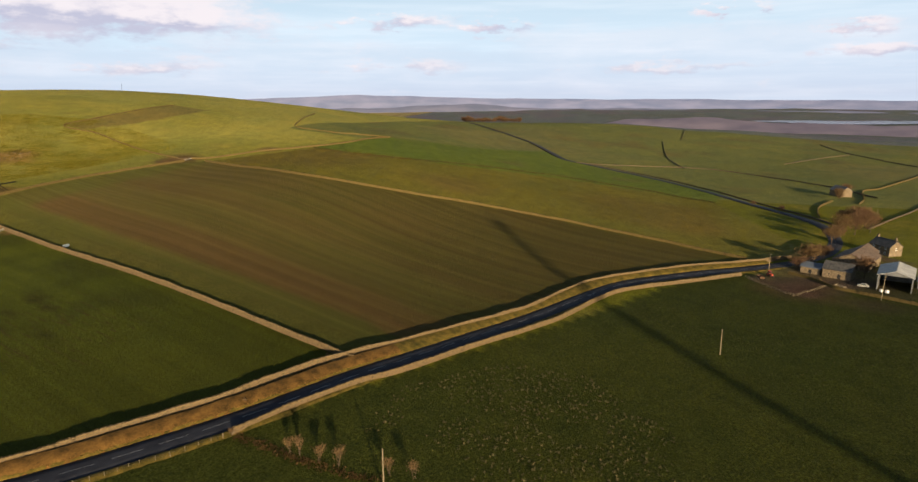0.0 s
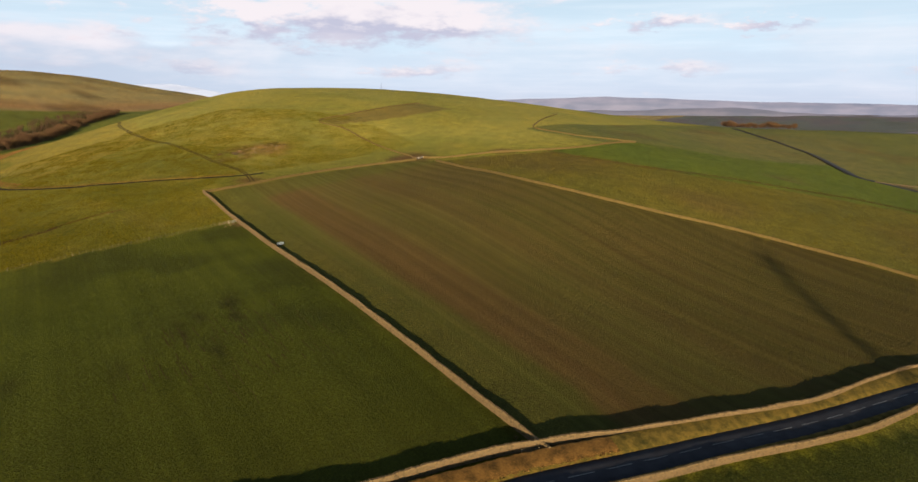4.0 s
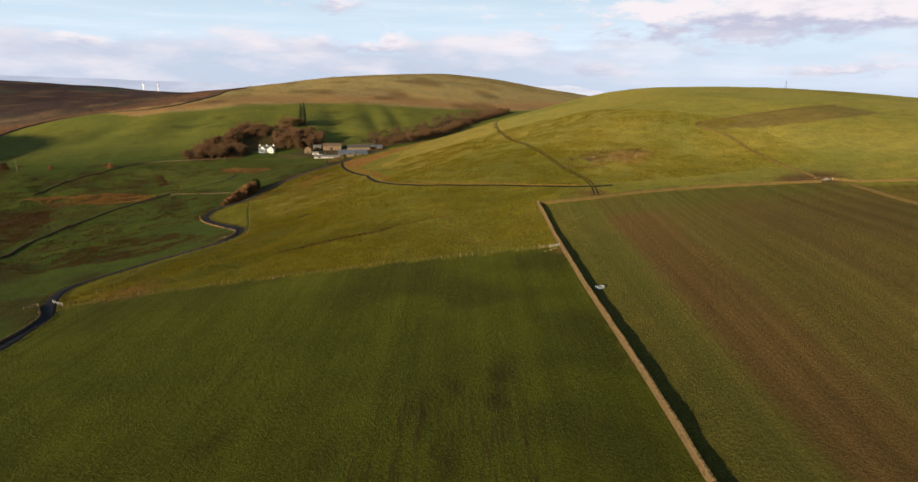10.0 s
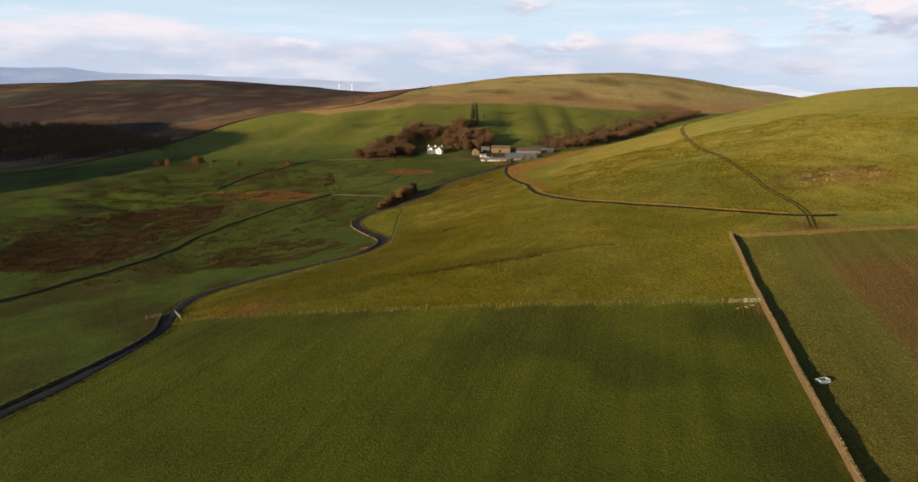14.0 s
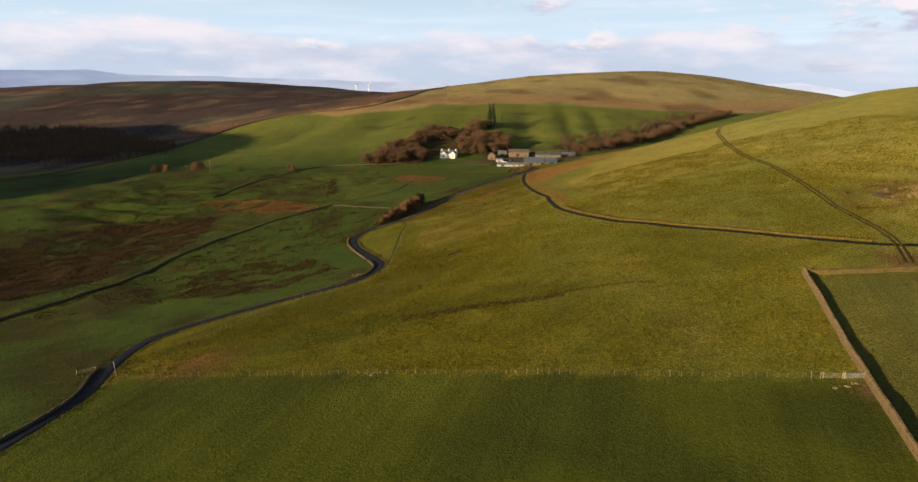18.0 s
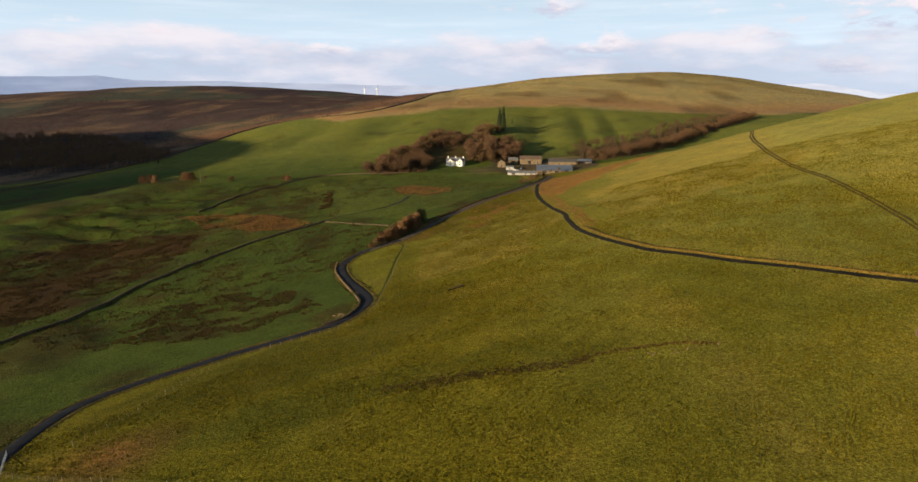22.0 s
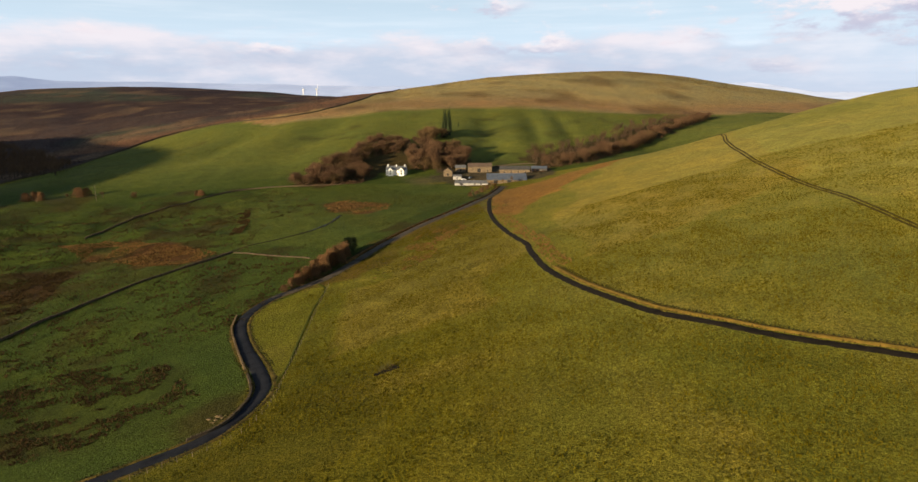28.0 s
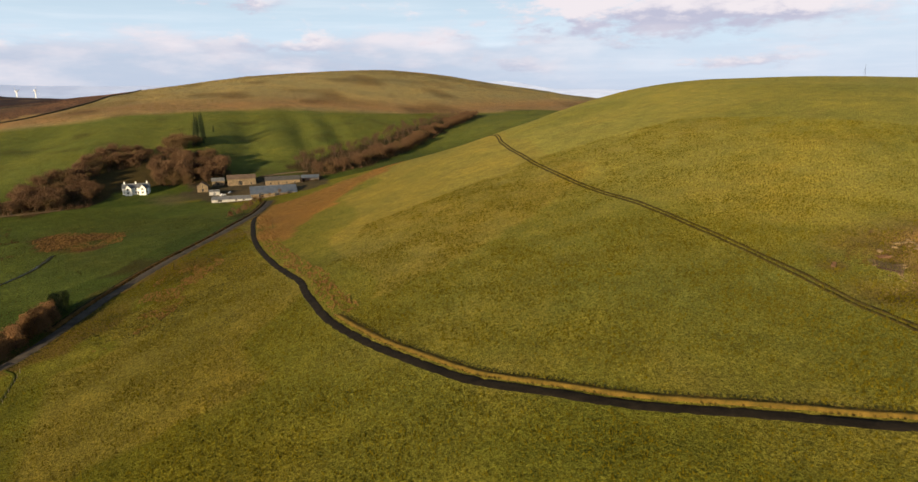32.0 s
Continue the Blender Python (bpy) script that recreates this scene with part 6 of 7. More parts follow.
def building(name, x, y, turn, L, W, eave, ridge, wall, roof, label, category, open_side="", holes=(), chimneys=(), frame="white", sink=0.9, ribs=0, group=""):
    """A gabled building; its ridge runs along its length L."""
    z = min(at(x + dx * math.cos(radians(turn)) - dy * math.sin(radians(turn)), y + dx * math.sin(radians(turn)) + dy * math.cos(radians(turn))) for dx in (-L / 2, 0, L / 2) for dy in (-W / 2, 0, W / 2))
    top = max(at(x, y), z)
    b = root(name, pose(x, y, (z + top) / 2, 0, 0, turn), label, category, group)
    t = 0.4
    lo = -sink - 1.2
    sides = dict(s=(-L / 2, L / 2, -W / 2, -W / 2 + t), n=(-L / 2, L / 2, W / 2 - t, W / 2), w=(-L / 2, -L / 2 + t, -W / 2 + t, W / 2 - t), e=(L / 2 - t, L / 2, -W / 2 + t, W / 2 - t))
    for k, (x0, x1, y0, y1) in sides.items():
        if k not in open_side:
            piece("wall", box("wall", x0, x1, y0, y1, lo, eave, M[wall]), b)
    if open_side:
        posts = [(-L / 2 + 0.2, s * W / 2 - s * 0.2) for s in (-1, 1)] if "w" in open_side else [(-L / 2 + 0.2 + i * (L - 0.4) / 4, -W / 2 + 0.2) for i in range(5)]
        for px, py in posts:
            piece("post", box("post", px - 0.13, px + 0.13, py - 0.13, py + 0.13, lo, eave, M["rust"]), b)
    for sx in (-1, 1):
        x0, x1 = sorted((sx * L / 2, sx * (L / 2 - t)))
        v = [(xx, yy, zz) for xx in (x0, x1) for yy, zz in ((-W / 2, eave), (W / 2, eave), (0, ridge - 0.05))]
        piece("gable", solid("gable", v, [(0, 2, 1), (3, 4, 5), (0, 1, 4, 3), (1, 2, 5, 4), (2, 0, 3, 5)], M[wall]), b)
    ox, oy = 0.35, 0.45
    drop_ = (ridge - eave) / (W / 2) * oy
    for s in (-1, 1):
        p = [(-L / 2 - ox, s * (W / 2 + oy), eave - drop_ + 0.12), (L / 2 + ox, s * (W / 2 + oy), eave - drop_ + 0.12), (L / 2 + ox, 0, ridge + 0.12), (-L / 2 - ox, 0, ridge + 0.12)]
        if s > 0:
            p = [p[1], p[0], p[3], p[2]]
        r = piece("roof", slab(*p, 0.14, "roof", M[roof]), b)
        if ribs:
            for i in range(ribs):
                xx = -L / 2 + (i + 0.5) * L / ribs
                hp = Heap()
                hp.tube((xx, s * (W / 2 + oy), eave - drop_ + 0.14), (xx, 0, ridge + 0.15), 0.05, 0.05, 4)
                piece("roof_rib", hp.mesh("roof_rib", M[roof]), r)
    piece("ridge_cap", box("ridge_cap", -L / 2 - ox, L / 2 + ox, -0.18, 0.18, ridge + 0.08, ridge + 0.22, M[roof]), b)
    for cx in chimneys:
        c = piece("chimney", box("chimney", cx - 0.45, cx + 0.45, -0.4, 0.4, ridge - 0.6, ridge + 1.5, M[wall]), b)
        for q in (-0.2, 0.2):
            hp = Heap()
            hp.tube((cx + q, 0, ridge + 1.5), (cx + q, 0, ridge + 2.0), 0.13, 0.11, 8)
            piece("chimney_pot", hp.mesh("chimney_pot", M["rust"]), c)
    for kind, side, u, zz, w, h, fill in holes:
        opening(b, kind, side, u, zz, w, h, L, W, M[frame], M[fill])
    return b


def white_house():
    """White farmhouse: a long range with two cross gables to the front."""
    x, y = 133, 822
    win = [("window", "s", u, z, 1.1, 1.5, "glass") for u in (-7.2, 0.2, 2.6, 7.6) for z in (0.8, 3.1)]
    h = building("farmhouse", x, y, -8, 17.5, 7, 4.8, 7.4, "render_white", "slate", "white rendered farmhouse with two front gables", "house", holes=win + [("door", "s", 1.8, 0.1, 1.0, 2.1, "dark"), ("window", "e", 0, 3.1, 1.0, 1.4, "glass"), ("window", "e", 0, 0.9, 1.0, 1.4, "glass"), ("window", "w", 0, 0.9, 1.0, 1.4, "glass")], chimneys=(-7.5, 0, 7.5))
    for cx, w in ((-4.5, 4.6), (5.0, 4.6)):
        y0, e, r = -6.2, 4.5, 6.9
        v = [(cx + a, yy, zz) for yy in (y0, -3.6) for a, zz in ((-w / 2, -2), (w / 2, -2), (w / 2, e), (0, r), (-w / 2, e))]
        piece("front_gable", solid("front_gable", v, [(0, 1, 2, 3, 4), (9, 8, 7, 6, 5), (0, 5, 6, 1), (1, 6, 7, 2), (4, 9, 5, 0), (2, 7, 8, 3), (3, 8, 9, 4)], M["render_white"]), h)
        for s in (-1, 1):
            p = [(cx + s * (w / 2 + 0.3), y0 - 0.3, e - 0.25), (cx + s * (w / 2 + 0.3), -1.5, e - 0.25), (cx, -1.5, r + 0.12), (cx, y0 - 0.3, r + 0.12)]
            piece("gable_roof", slab(*(p if s > 0 else [p[1], p[0], p[3], p[2]]), 0.12, "gable_roof", M["slate"]), h)
        for zz in (0.7, 3.0):
            o = piece("window", box("window", cx - 0.65, cx + 0.65, y0 - 0.02, y0 + 0.08, zz, zz + 1.5, M["glass"]), h)
            hp = Heap()
            for a in ((-0.75, 0.75, 1.5, 1.6), (-0.75, 0.75, -0.1, 0.0), (-0.75, -0.65, 0, 1.5), (0.65, 0.75, 0, 1.5), (-0.04, 0.04, 0, 1.5)):
                hp.add(*box_data(cx + a[0], cx + a[1], y0 - 0.06, y0 + 0.05, zz + a[2], zz + a[3]))
            piece("frame", hp.mesh("frame", M["white"]), o)


white_house()
building("stone_hut", 178, 812, 82, 8, 7.5, 4.2, 6.8, "rubble", "slate_brown", "small gabled stone outhouse beside the farmyard", "outhouse", holes=[("door", "w", 0, 0.1, 1.6, 2.4, "dark"), ("window", "w", 0, 3.4, 0.8, 0.9, "dark")], frame="timber")
building("low_shed", 195, 774, -12, 27, 9, 1.8, 3.3, "sheet_pale", "sheet_grey", "long low farm shed with a pale sheet roof", "shed", holes=[("door", "s", -8, 0.1, 3, 1.65, "dark"), ("window", "s", 3, 0.6, 1.6, 1.0, "glass"), ("window", "s", 8, 0.6, 1.6, 1.0, "glass")], ribs=9, frame="timber")
building("cattle_shed", 224, 778, -6, 32, 23, 2.8, 6.6, "rubble", "sheet_blue", "broad cattle shed with a blue-grey sheet roof", "shed", holes=[("door", "s", -9, 0.1, 3.6, 3.2, "dark"), ("door", "s", 2, 0.1, 3.6, 3.2, "dark"), ("door", "s", 11, 0.1, 3.6, 3.2, "dark")], ribs=10, frame="timber")
building("stone_barn", 207, 823, -4, 21, 9, 5.0, 7.6, "rubble", "slate_brown", "tall old stone barn at the back of the yard", "barn", holes=[("door", "s", -1, 0.1, 3.2, 3.4, "dark"), ("window", "s", -7, 3.4, 0.9, 1.0, "dark"), ("window", "s", 6, 3.4, 0.9, 1.0, "dark"), ("door", "s", 7, 0.1, 1.2, 2.1, "dark")], frame="timber")
building("stable", 236, 808, -8, 26, 8, 3.8, 6.2, "rubble", "slate_dark", "long stone stable with a slate roof", "stable", holes=[("door", "s", u, 0.1, 1.4, 2.2, "dark") for u in (-9, -3, 3, 9)] + [("window", "w", 0, 2.6, 0.9, 0.9, "dark")], frame="timber")
building("implement_shed", 256, 800, -15, 13, 8, 3.6, 5.0, "sheet_grey", "sheet_blue", "open-fronted implement shed of grey sheet", "shed", open_side="s", ribs=5)
building("store", 190, 826, -4, 9, 6, 3.6, 5.4, "rubble", "sheet_grey", "small stone store with a grey sheet roof", "outhouse", holes=[("door", "s", 0, 0.1, 1.8, 2.2, "dark")], frame="timber")
building("garage", 185, 798, -10, 7, 5, 2.6, 3.6, "sheet_pale", "sheet_grey", "small pale garage beside the farm drive", "garage", holes=[("door", "s", 0, 0.1, 2.6, 2.1, "sheet_grey")], ribs=3)

# the roadside farm to the south-east
building("dutch_barn", 304.4, -113.1, -20.2, 19, 12, 6.6, 8.6, "sheet_grey", "sheet_pale", "tall open-ended steel barn with a pale sheet roof", "barn", open_side="w", ribs=8)
building("byre", 314.9, -94.8, 61.8, 11, 8, 4.0, 6.6, "rubble", "slate_dark", "stone byre with a mossy slate roof", "byre", holes=[("door", "n", 1, 0.1, 1.6, 2.2, "dark"), ("window", "n", -3, 1.4, 0.9, 0.9, "dark"), ("window", "w", 0, 3.0, 0.8, 0.8, "dark")], frame="timber")
building("lean_to", 320.6, -85.6, 61.8, 8, 7, 3.0, 4.4, "rubble", "sheet_blue", "low stone lean-to with a dark sheet roof", "outhouse", frame="timber", holes=[("door", "n", 0, 0.1, 1.6, 2.0, "dark")])
building("big_shed", 339.3, -108, -28.2, 22, 15, 4.2, 7.6, "rubble", "slate_brown", "wide old shed under a brown slate roof", "shed")
building("old_barn", 350.5, -113.7, -28.2, 14, 10, 4.6, 7.6, "rubble", "slate_brown", "old stone barn behind the brown shed", "barn")
building("cottage", 369.9, -129.1, 28, 12, 7.5, 5.0, 7.8, "rubble", "slate_dark", "stone farmhouse with two end chimneys", "house", holes=[("window", "n", u, z, 1.0, 1.3, "glass") for u in (-3.5, 0, 3.5) for z in (0.9, 3.4)] + [("window", "w", 0, 3.2, 0.9, 1.2, "glass")], chimneys=(-5.3, 5.3))
building("side_shed", 308.9, -127, -20.2, 16, 8, 3.4, 4.8, "sheet_grey", "sheet_grey", "low grey sheet shed beside the steel barn", "shed", ribs=6)
building("roadside_barn", 580, -160.7, 21.8, 14, 9, 5.0, 8.0, "rubble", "slate", "stone barn by the road beyond the farm", "barn")

# ---------------------------------------------------------------- poles, masts, turbines
def pole(x, y, h, lean=0.0, label="weathered wooden service pole standing in a field", arms=1):
    p = root("utility_pole", pose(x, y, at(x, y), lean, 0, 30), label, "pole")
    hp = Heap()
    hp.tube((0, 0, -0.6), (0, 0, h), 0.16, 0.11, 8)
    piece("shaft", hp.mesh("shaft", M["paling"]), p)
    for k in range(arms):
        piece("crossarm", box("crossarm", -0.7, 0.7, -0.06, 0.06, h - 0.5 - 0.7 * k, h - 0.38 - 0.7 * k, M["timber"]), p)
        for q in (-0.6, 0.0, 0.6):
            hp = Heap()
            hp.tube((q, 0, h - 0.38 - 0.7 * k), (q, 0, h - 0.22 - 0.7 * k), 0.05, 0.03, 6)
            piece("insulator", hp.mesh("insulator", M["white"]), p)
    return p


pole(108.9, 33, 8.8, arms=0)
pole(206, -36.1, 8.4, arms=0)
pole(280, -100.8, 11.0, 3, "tall pale service pole by the farm wall")
pole(315, -66.7, 8.5, 0, "wooden service pole at the yard's corner")
pole(414.6, -117.7, 9.5, 0, "wooden service pole among the farm trees", 2)
pole(451.6, -148.6, 9.5, 0, "wooden service pole behind the farm", 1)
pole(-101, 772, 12.0, 0, "tall wooden pole beside the valley wall", 1)
pole(-148, 776, 5.0, 8, "leaning pale pole beside the valley trees", 0)


def hill_mast(x, y):
    m = root("summit_mast", pose(x, y, at(x, y)), "thin dark radio mast on the hill's summit", "mast")
    hp = Heap()
    for a in range(3):
        w = a * 2.094
        hp.tube((1.1 * math.cos(w), 1.1 * math.sin(w), -0.5), (0.12 * math.cos(w), 0.12 * math.sin(w), 9.5), 0.09, 0.06, 5)
    piece("legs", hp.mesh("legs", M["dark"]), m)
    hp = Heap()
    hp.tube((0, 0, 8.5), (0, 0, 13.5), 0.08, 0.05, 6)
    piece("aerial", hp.mesh("aerial", M["dark"]), m)
    for z in (2.5, 5.0, 7.5):
        hp = Heap()
        r = 1.1 - z * 0.105
        for a in range(3):
            w, v = a * 2.094, (a + 1) * 2.094
            hp.tube((r * math.cos(w), r * math.sin(w), z), (r * math.cos(v), r * math.sin(v), z), 0.05, 0.05, 4)
        piece("bracing", hp.mesh("bracing", M["dark"]), m)


hill_mast(742, 690)


def turbine(x, y, hub, radius, facing, label, girth=1.0, spin=20):
    z = at(x, y)
    t = root("wind_turbine", pose(x, y, z, 0, 0, facing), label, "wind turbine")
    hp = Heap()
    hp.tube((0, 0, -1), (0, 0, hub), 1.7 * girth, 1.1 * girth, 16)
    piece("tower", hp.mesh("tower", M["white"], True), t)
    n = piece("nacelle", box("nacelle", -1.1, 1.1, -2.5, 4.0, hub - 0.6, hub + 1.8, M["white"], 0.3), t)
    for k in range(3):
        a = radians(spin + 120 * k)
        d = Vector((math.cos(a), 0, math.sin(a)))
        s = Vector((-math.sin(a), 0, math.cos(a)))
        c = Vector((0, -3.0, hub + 0.6))
        q = [c + d * 0.6 + s * 0.5, c + d * radius * 0.25 + s * 0.9, c + d * radius, c + d * radius * 0.25 - s * 0.4, c + d * 0.6 - s * 0.5]
        v = [tuple(p + Vector((0, 0.12 * w, 0))) for w in (-1, 1) for p in q]
        piece("blade", solid("blade", v, [(0, 1, 2, 3, 4), (9, 8, 7, 6, 5)] + [(i, i + 5, (i + 1) % 5 + 5, (i + 1) % 5) for i in range(5)], M["white"]), t)
    hp = Heap()
    hp.tube((0, -2.5, hub + 0.6), (0, -3.6, hub + 0.6), 0.9, 0.3, 10)
    piece("hub", hp.mesh("hub", M["white"]), n)


turbine(-208, 2500, max(18.0, 110 - at(-208, 2500)), 17, 60, "white wind turbine on the far moor", 0.9)
turbine(-160, 2480, max(22.0, 118 - at(-160, 2480)), 17, 60, "white wind turbine on the far moor", 0.9, 75)
# never in view: added only to cast the long shadow over the fields
turbine(-243, -328, at(337, 63) + 700 * math.tan(radians(SUN_EL)) - at(-243, -328), 20, SUN_AZ - 180, "unseen tall turbine added to cast a shadow across the fields", 1.5, 90)


# ---------------------------------------------------------------- farm things
def rail_fence(pts, label, spacing=2.2):
    f = root("rail_fence", pose(0, 0, 0), label, "fence", "", "structure")
    line = smooth_line(pts, spacing)
    tops = [Vector((x, y, at(x, y))) for x, y in line]
    for p in tops:
        piece("post", POST, f, "", Matrix.Translation(p))
    for a, b in zip(tops, tops[1:]):
        for h in (0.45, 0.95):
            hp = Heap()
            hp.tube(a + Vector((0, 0, h)), b + Vector((0, 0, h)), 0.05, 0.05, 4)
            piece("rail", hp.mesh("rail", M["paling"]), f)


rail_fence([(300.7, -55.2), (288.9, -62), (278.1, -69.9), (283.3, -74.7), (288.4, -79.6), (295.6, -85.3)], "pale wooden rail fence round the muddy yard")


def round_bale(x, y, label, r=0.65, mat="white"):
    b = root("wrapped_bale", pose(x, y, at(x, y) + r * 0.95, 90, 0, random.uniform(0, 180)), label, "bale", "wrapped bales by the barn")
    hp = Heap()
    n = 18
    for z, q in ((-0.62, 0.8), (-0.52, 0.97), (0, 1.0), (0.52, 0.97), (0.62, 0.8)):
        hp.v.extend((r * q * math.cos(2 * math.pi * k / n), r * q * math.sin(2 * math.pi * k / n), z) for k in range(n))
    for j in range(4):
        hp.f.extend((j * n + k, j * n + (k + 1) % n, (j + 1) * n + (k + 1) % n, (j + 1) * n + k) for k in range(n))
    hp.f += [tuple(range(n - 1, -1, -1)), tuple(4 * n + k for k in range(n))]
    piece("wrap", hp.mesh("wrap", M[mat], True), b)
    hp = Heap()
    hp.v.extend((r * 1.015 * math.cos(2 * math.pi * k / n), r * 1.015 * math.sin(2 * math.pi * k / n), z) for z in (-0.06, 0.06) for k in range(n))
    hp.f.extend((k, (k + 1) % n, n + (k + 1) % n, n + k) for k in range(n))
    piece("band", hp.mesh("band", M["sheet_pale"]), b)


for _x, _y in ((293.7, -104.9), (292.4, -106.5)):
    round_bale(_x, _y, "white wrapped silage bale beside the steel barn")


def tractor(x, y, turn):
    t = root("tractor", pose(x, y, at(x, y) + 0.1, 0, 0, turn), "old red tractor parked in the muddy yard", "tractor")
    piece("bonnet", box("bonnet", 0.2, 1.9, -0.38, 0.38, 0.75, 1.35, M["red"], 0.08), t)
    piece("chassis", box("chassis", -1.0, 1.8, -0.25, 0.25, 0.55, 0.75, M["dark"]), t)
    cab = piece("cab", box("cab", -1.1, 0.2, -0.55, 0.55, 0.9, 1.5, M["red"], 0.05), t)
    piece("cab_glass", box("cab_glass", -1.0, 0.12, -0.5, 0.5, 1.5, 2.25, M["glass"]), cab)
    piece("cab_roof", box("cab_roof", -1.2, 0.3, -0.62, 0.62, 2.25, 2.4, M["red"], 0.05), cab)
    hp = Heap()
    hp.tube((1.2, 0.2, 1.35), (1.2, 0.2, 2.1), 0.05, 0.05, 8)
    piece("exhaust", hp.mesh("exhaust", M["dark"]), t)
    for wx, wy, r in ((-0.7, 0.75, 0.75), (-0.7, -0.75, 0.75), (1.5, 0.6, 0.45), (1.5, -0.6, 0.45)):
        hp = Heap()
        hp.tube((wx, wy - 0.18, r), (wx, wy + 0.18, r), r, r, 18)
        w = piece("wheel", hp.mesh("wheel", M["dark"]), t)
        hp = Heap()
        hp.tube((wx, wy - 0.2, r), (wx, wy + 0.2, r), r * 0.5, r * 0.5, 12)
        piece("rim", hp.mesh("rim", M["red"]), w)


tractor(307, -66, 200)


def trailer(x, y, turn, label, mat="timber"):
    t = root("farm_trailer", pose(x, y, at(x, y), 0, 0, turn), label, "trailer")
    piece("bed", box("bed", -2.0, 2.0, -0.95, 0.95, 0.75, 0.88, M[mat]), t)
    for a in ((-2, 2, -0.95, -0.88), (-2, 2, 0.88, 0.95), (-2, -1.93, -0.88, 0.88), (1.93, 2, -0.88, 0.88)):
        piece("side_board", box("side_board", *a, 0.88, 1.35, M[mat]), t)
    hp = Heap()
    hp.tube((2.0, 0, 0.7), (3.2, 0, 0.45), 0.06, 0.05, 6)
    piece("drawbar", hp.mesh("drawbar", M["steel"]), t)
    for s in (-0.85, 0.85):
        hp = Heap()
        hp.tube((-0.3, s - 0.1, 0.38), (-0.3, s + 0.1, 0.38), 0.38, 0.38, 14)
        w = piece("wheel", hp.mesh("wheel", M["dark"]), t)
        hp = Heap()
        hp.tube((-0.3, s - 0.12, 0.38), (-0.3, s + 0.12, 0.38), 0.18, 0.18, 10)
        piece("rim", hp.mesh("rim", M["steel"]), w)


trailer(294.7, -90.4, 40, "pale flat farm trailer beside the yard wall")
trailer(300.9, -61.2, 15, "brown farm trailer in the muddy yard", "rust")


def car(x, y, turn, paint, label):
    c = root("parked_car", pose(x, y, at(x, y) + 0.05, 0, 0, turn), label, "car")
    side = [(-2.1, 0.3), (-2.1, 0.85), (-1.6, 0.95), (-1.1, 1.42), (0.6, 1.42), (1.2, 0.95), (2.0, 0.8), (2.1, 0.3)]
    v = [(a, s, b) for s in (-0.82, 0.82) for a, b in side]
    n = len(side)
    f = [tuple(range(n)), tuple(range(2 * n - 1, n - 1, -1))] + [(i, i + n, (i + 1) % n + n, (i + 1) % n) for i in range(n)]
    piece("body", solid("body", v, f, M[paint]), c)
    piece("windows", box("windows", -1.0, 0.75, -0.83, 0.83, 0.98, 1.34, M["glass"]), c)
    for wx in (-1.3, 1.3):
        for s in (-0.78, 0.78):
            hp = Heap()
            hp.tube((wx, s - 0.1, 0.3), (wx, s + 0.1, 0.3), 0.31, 0.31, 14)
            w = piece("wheel", hp.mesh("wheel", M["dark"]), c)
            hp = Heap()
            hp.tube((wx, s - 0.11, 0.3), (wx, s + 0.11, 0.3), 0.17, 0.17, 10)
            piece("rim", hp.mesh("rim", M["steel"]), w)


car(190, 792, 20, "white", "white car parked in the farmyard")
car(196, 798, 60, "sheet_blue", "grey-blue car parked in the farmyard")
car(300, -100.2, 70, "sheet_pale", "pale grey car parked beside the farm tree")


# ---------------------------------------------------------------- on the hill
def sheep_rack(x, y, turn):
    r = root("hay_rack", pose(x, y, at(x, y), 0, 0, turn), "weathered wooden hay rack standing on worn ground", "hay rack")
    for s in (-0.6, 0.6):
        for k in range(7):
            hp = Heap()
            hp.tube((-3 + k, s, -0.1), (-3 + k, s * 1.1, 1.7), 0.07, 0.07, 5)
            piece("upright", hp.mesh("upright", M["bark"]), r)
        for h in (0.35, 0.8, 1.25, 1.65):
            hp = Heap()
            hp.tube((-3.1, s * 1.05, h), (3.1, s * 1.05, h), 0.06, 0.06, 5)
            piece("bar", hp.mesh("bar", M["bark"]), r)
    piece("tray", box("tray", -3, 3, -0.5, 0.5, 0.3, 0.42, M["rust"]), r)


sheep_rack(300, 386, -88)


def trough(x, y, turn, l, w, h, mat, label):
    t = root("feed_trough", pose(x, y, at(x, y), 0, 0, turn), label, "trough")
    for a in ((-l / 2, l / 2, -w / 2, -w / 2 + 0.06), (-l / 2, l / 2, w / 2 - 0.06, w / 2), (-l / 2, -l / 2 + 0.06, -w / 2 + 0.06, w / 2 - 0.06), (l / 2 - 0.06, l / 2, -w / 2 + 0.06, w / 2 - 0.06)):
        piece("side", box("side", *a, 0.05, h, M[mat]), t)
    piece("base", box("base", -l / 2 + 0.06, l / 2 - 0.06, -w / 2 + 0.06, w / 2 - 0.06, 0.05, 0.12, M[mat]), t)


trough(293, 394, 30, 2.6, 0.9, 0.7, "rust", "rusty brown feed trough on the pasture")
trough(306, 391, -20, 3.2, 1.1, 0.6, "rust", "rusty metal trough beside the hay rack")
trough(210.4, 218.8, 15, 2.6, 1.4, 0.9, "trough", "pale blue water trough in the wall's shadow")


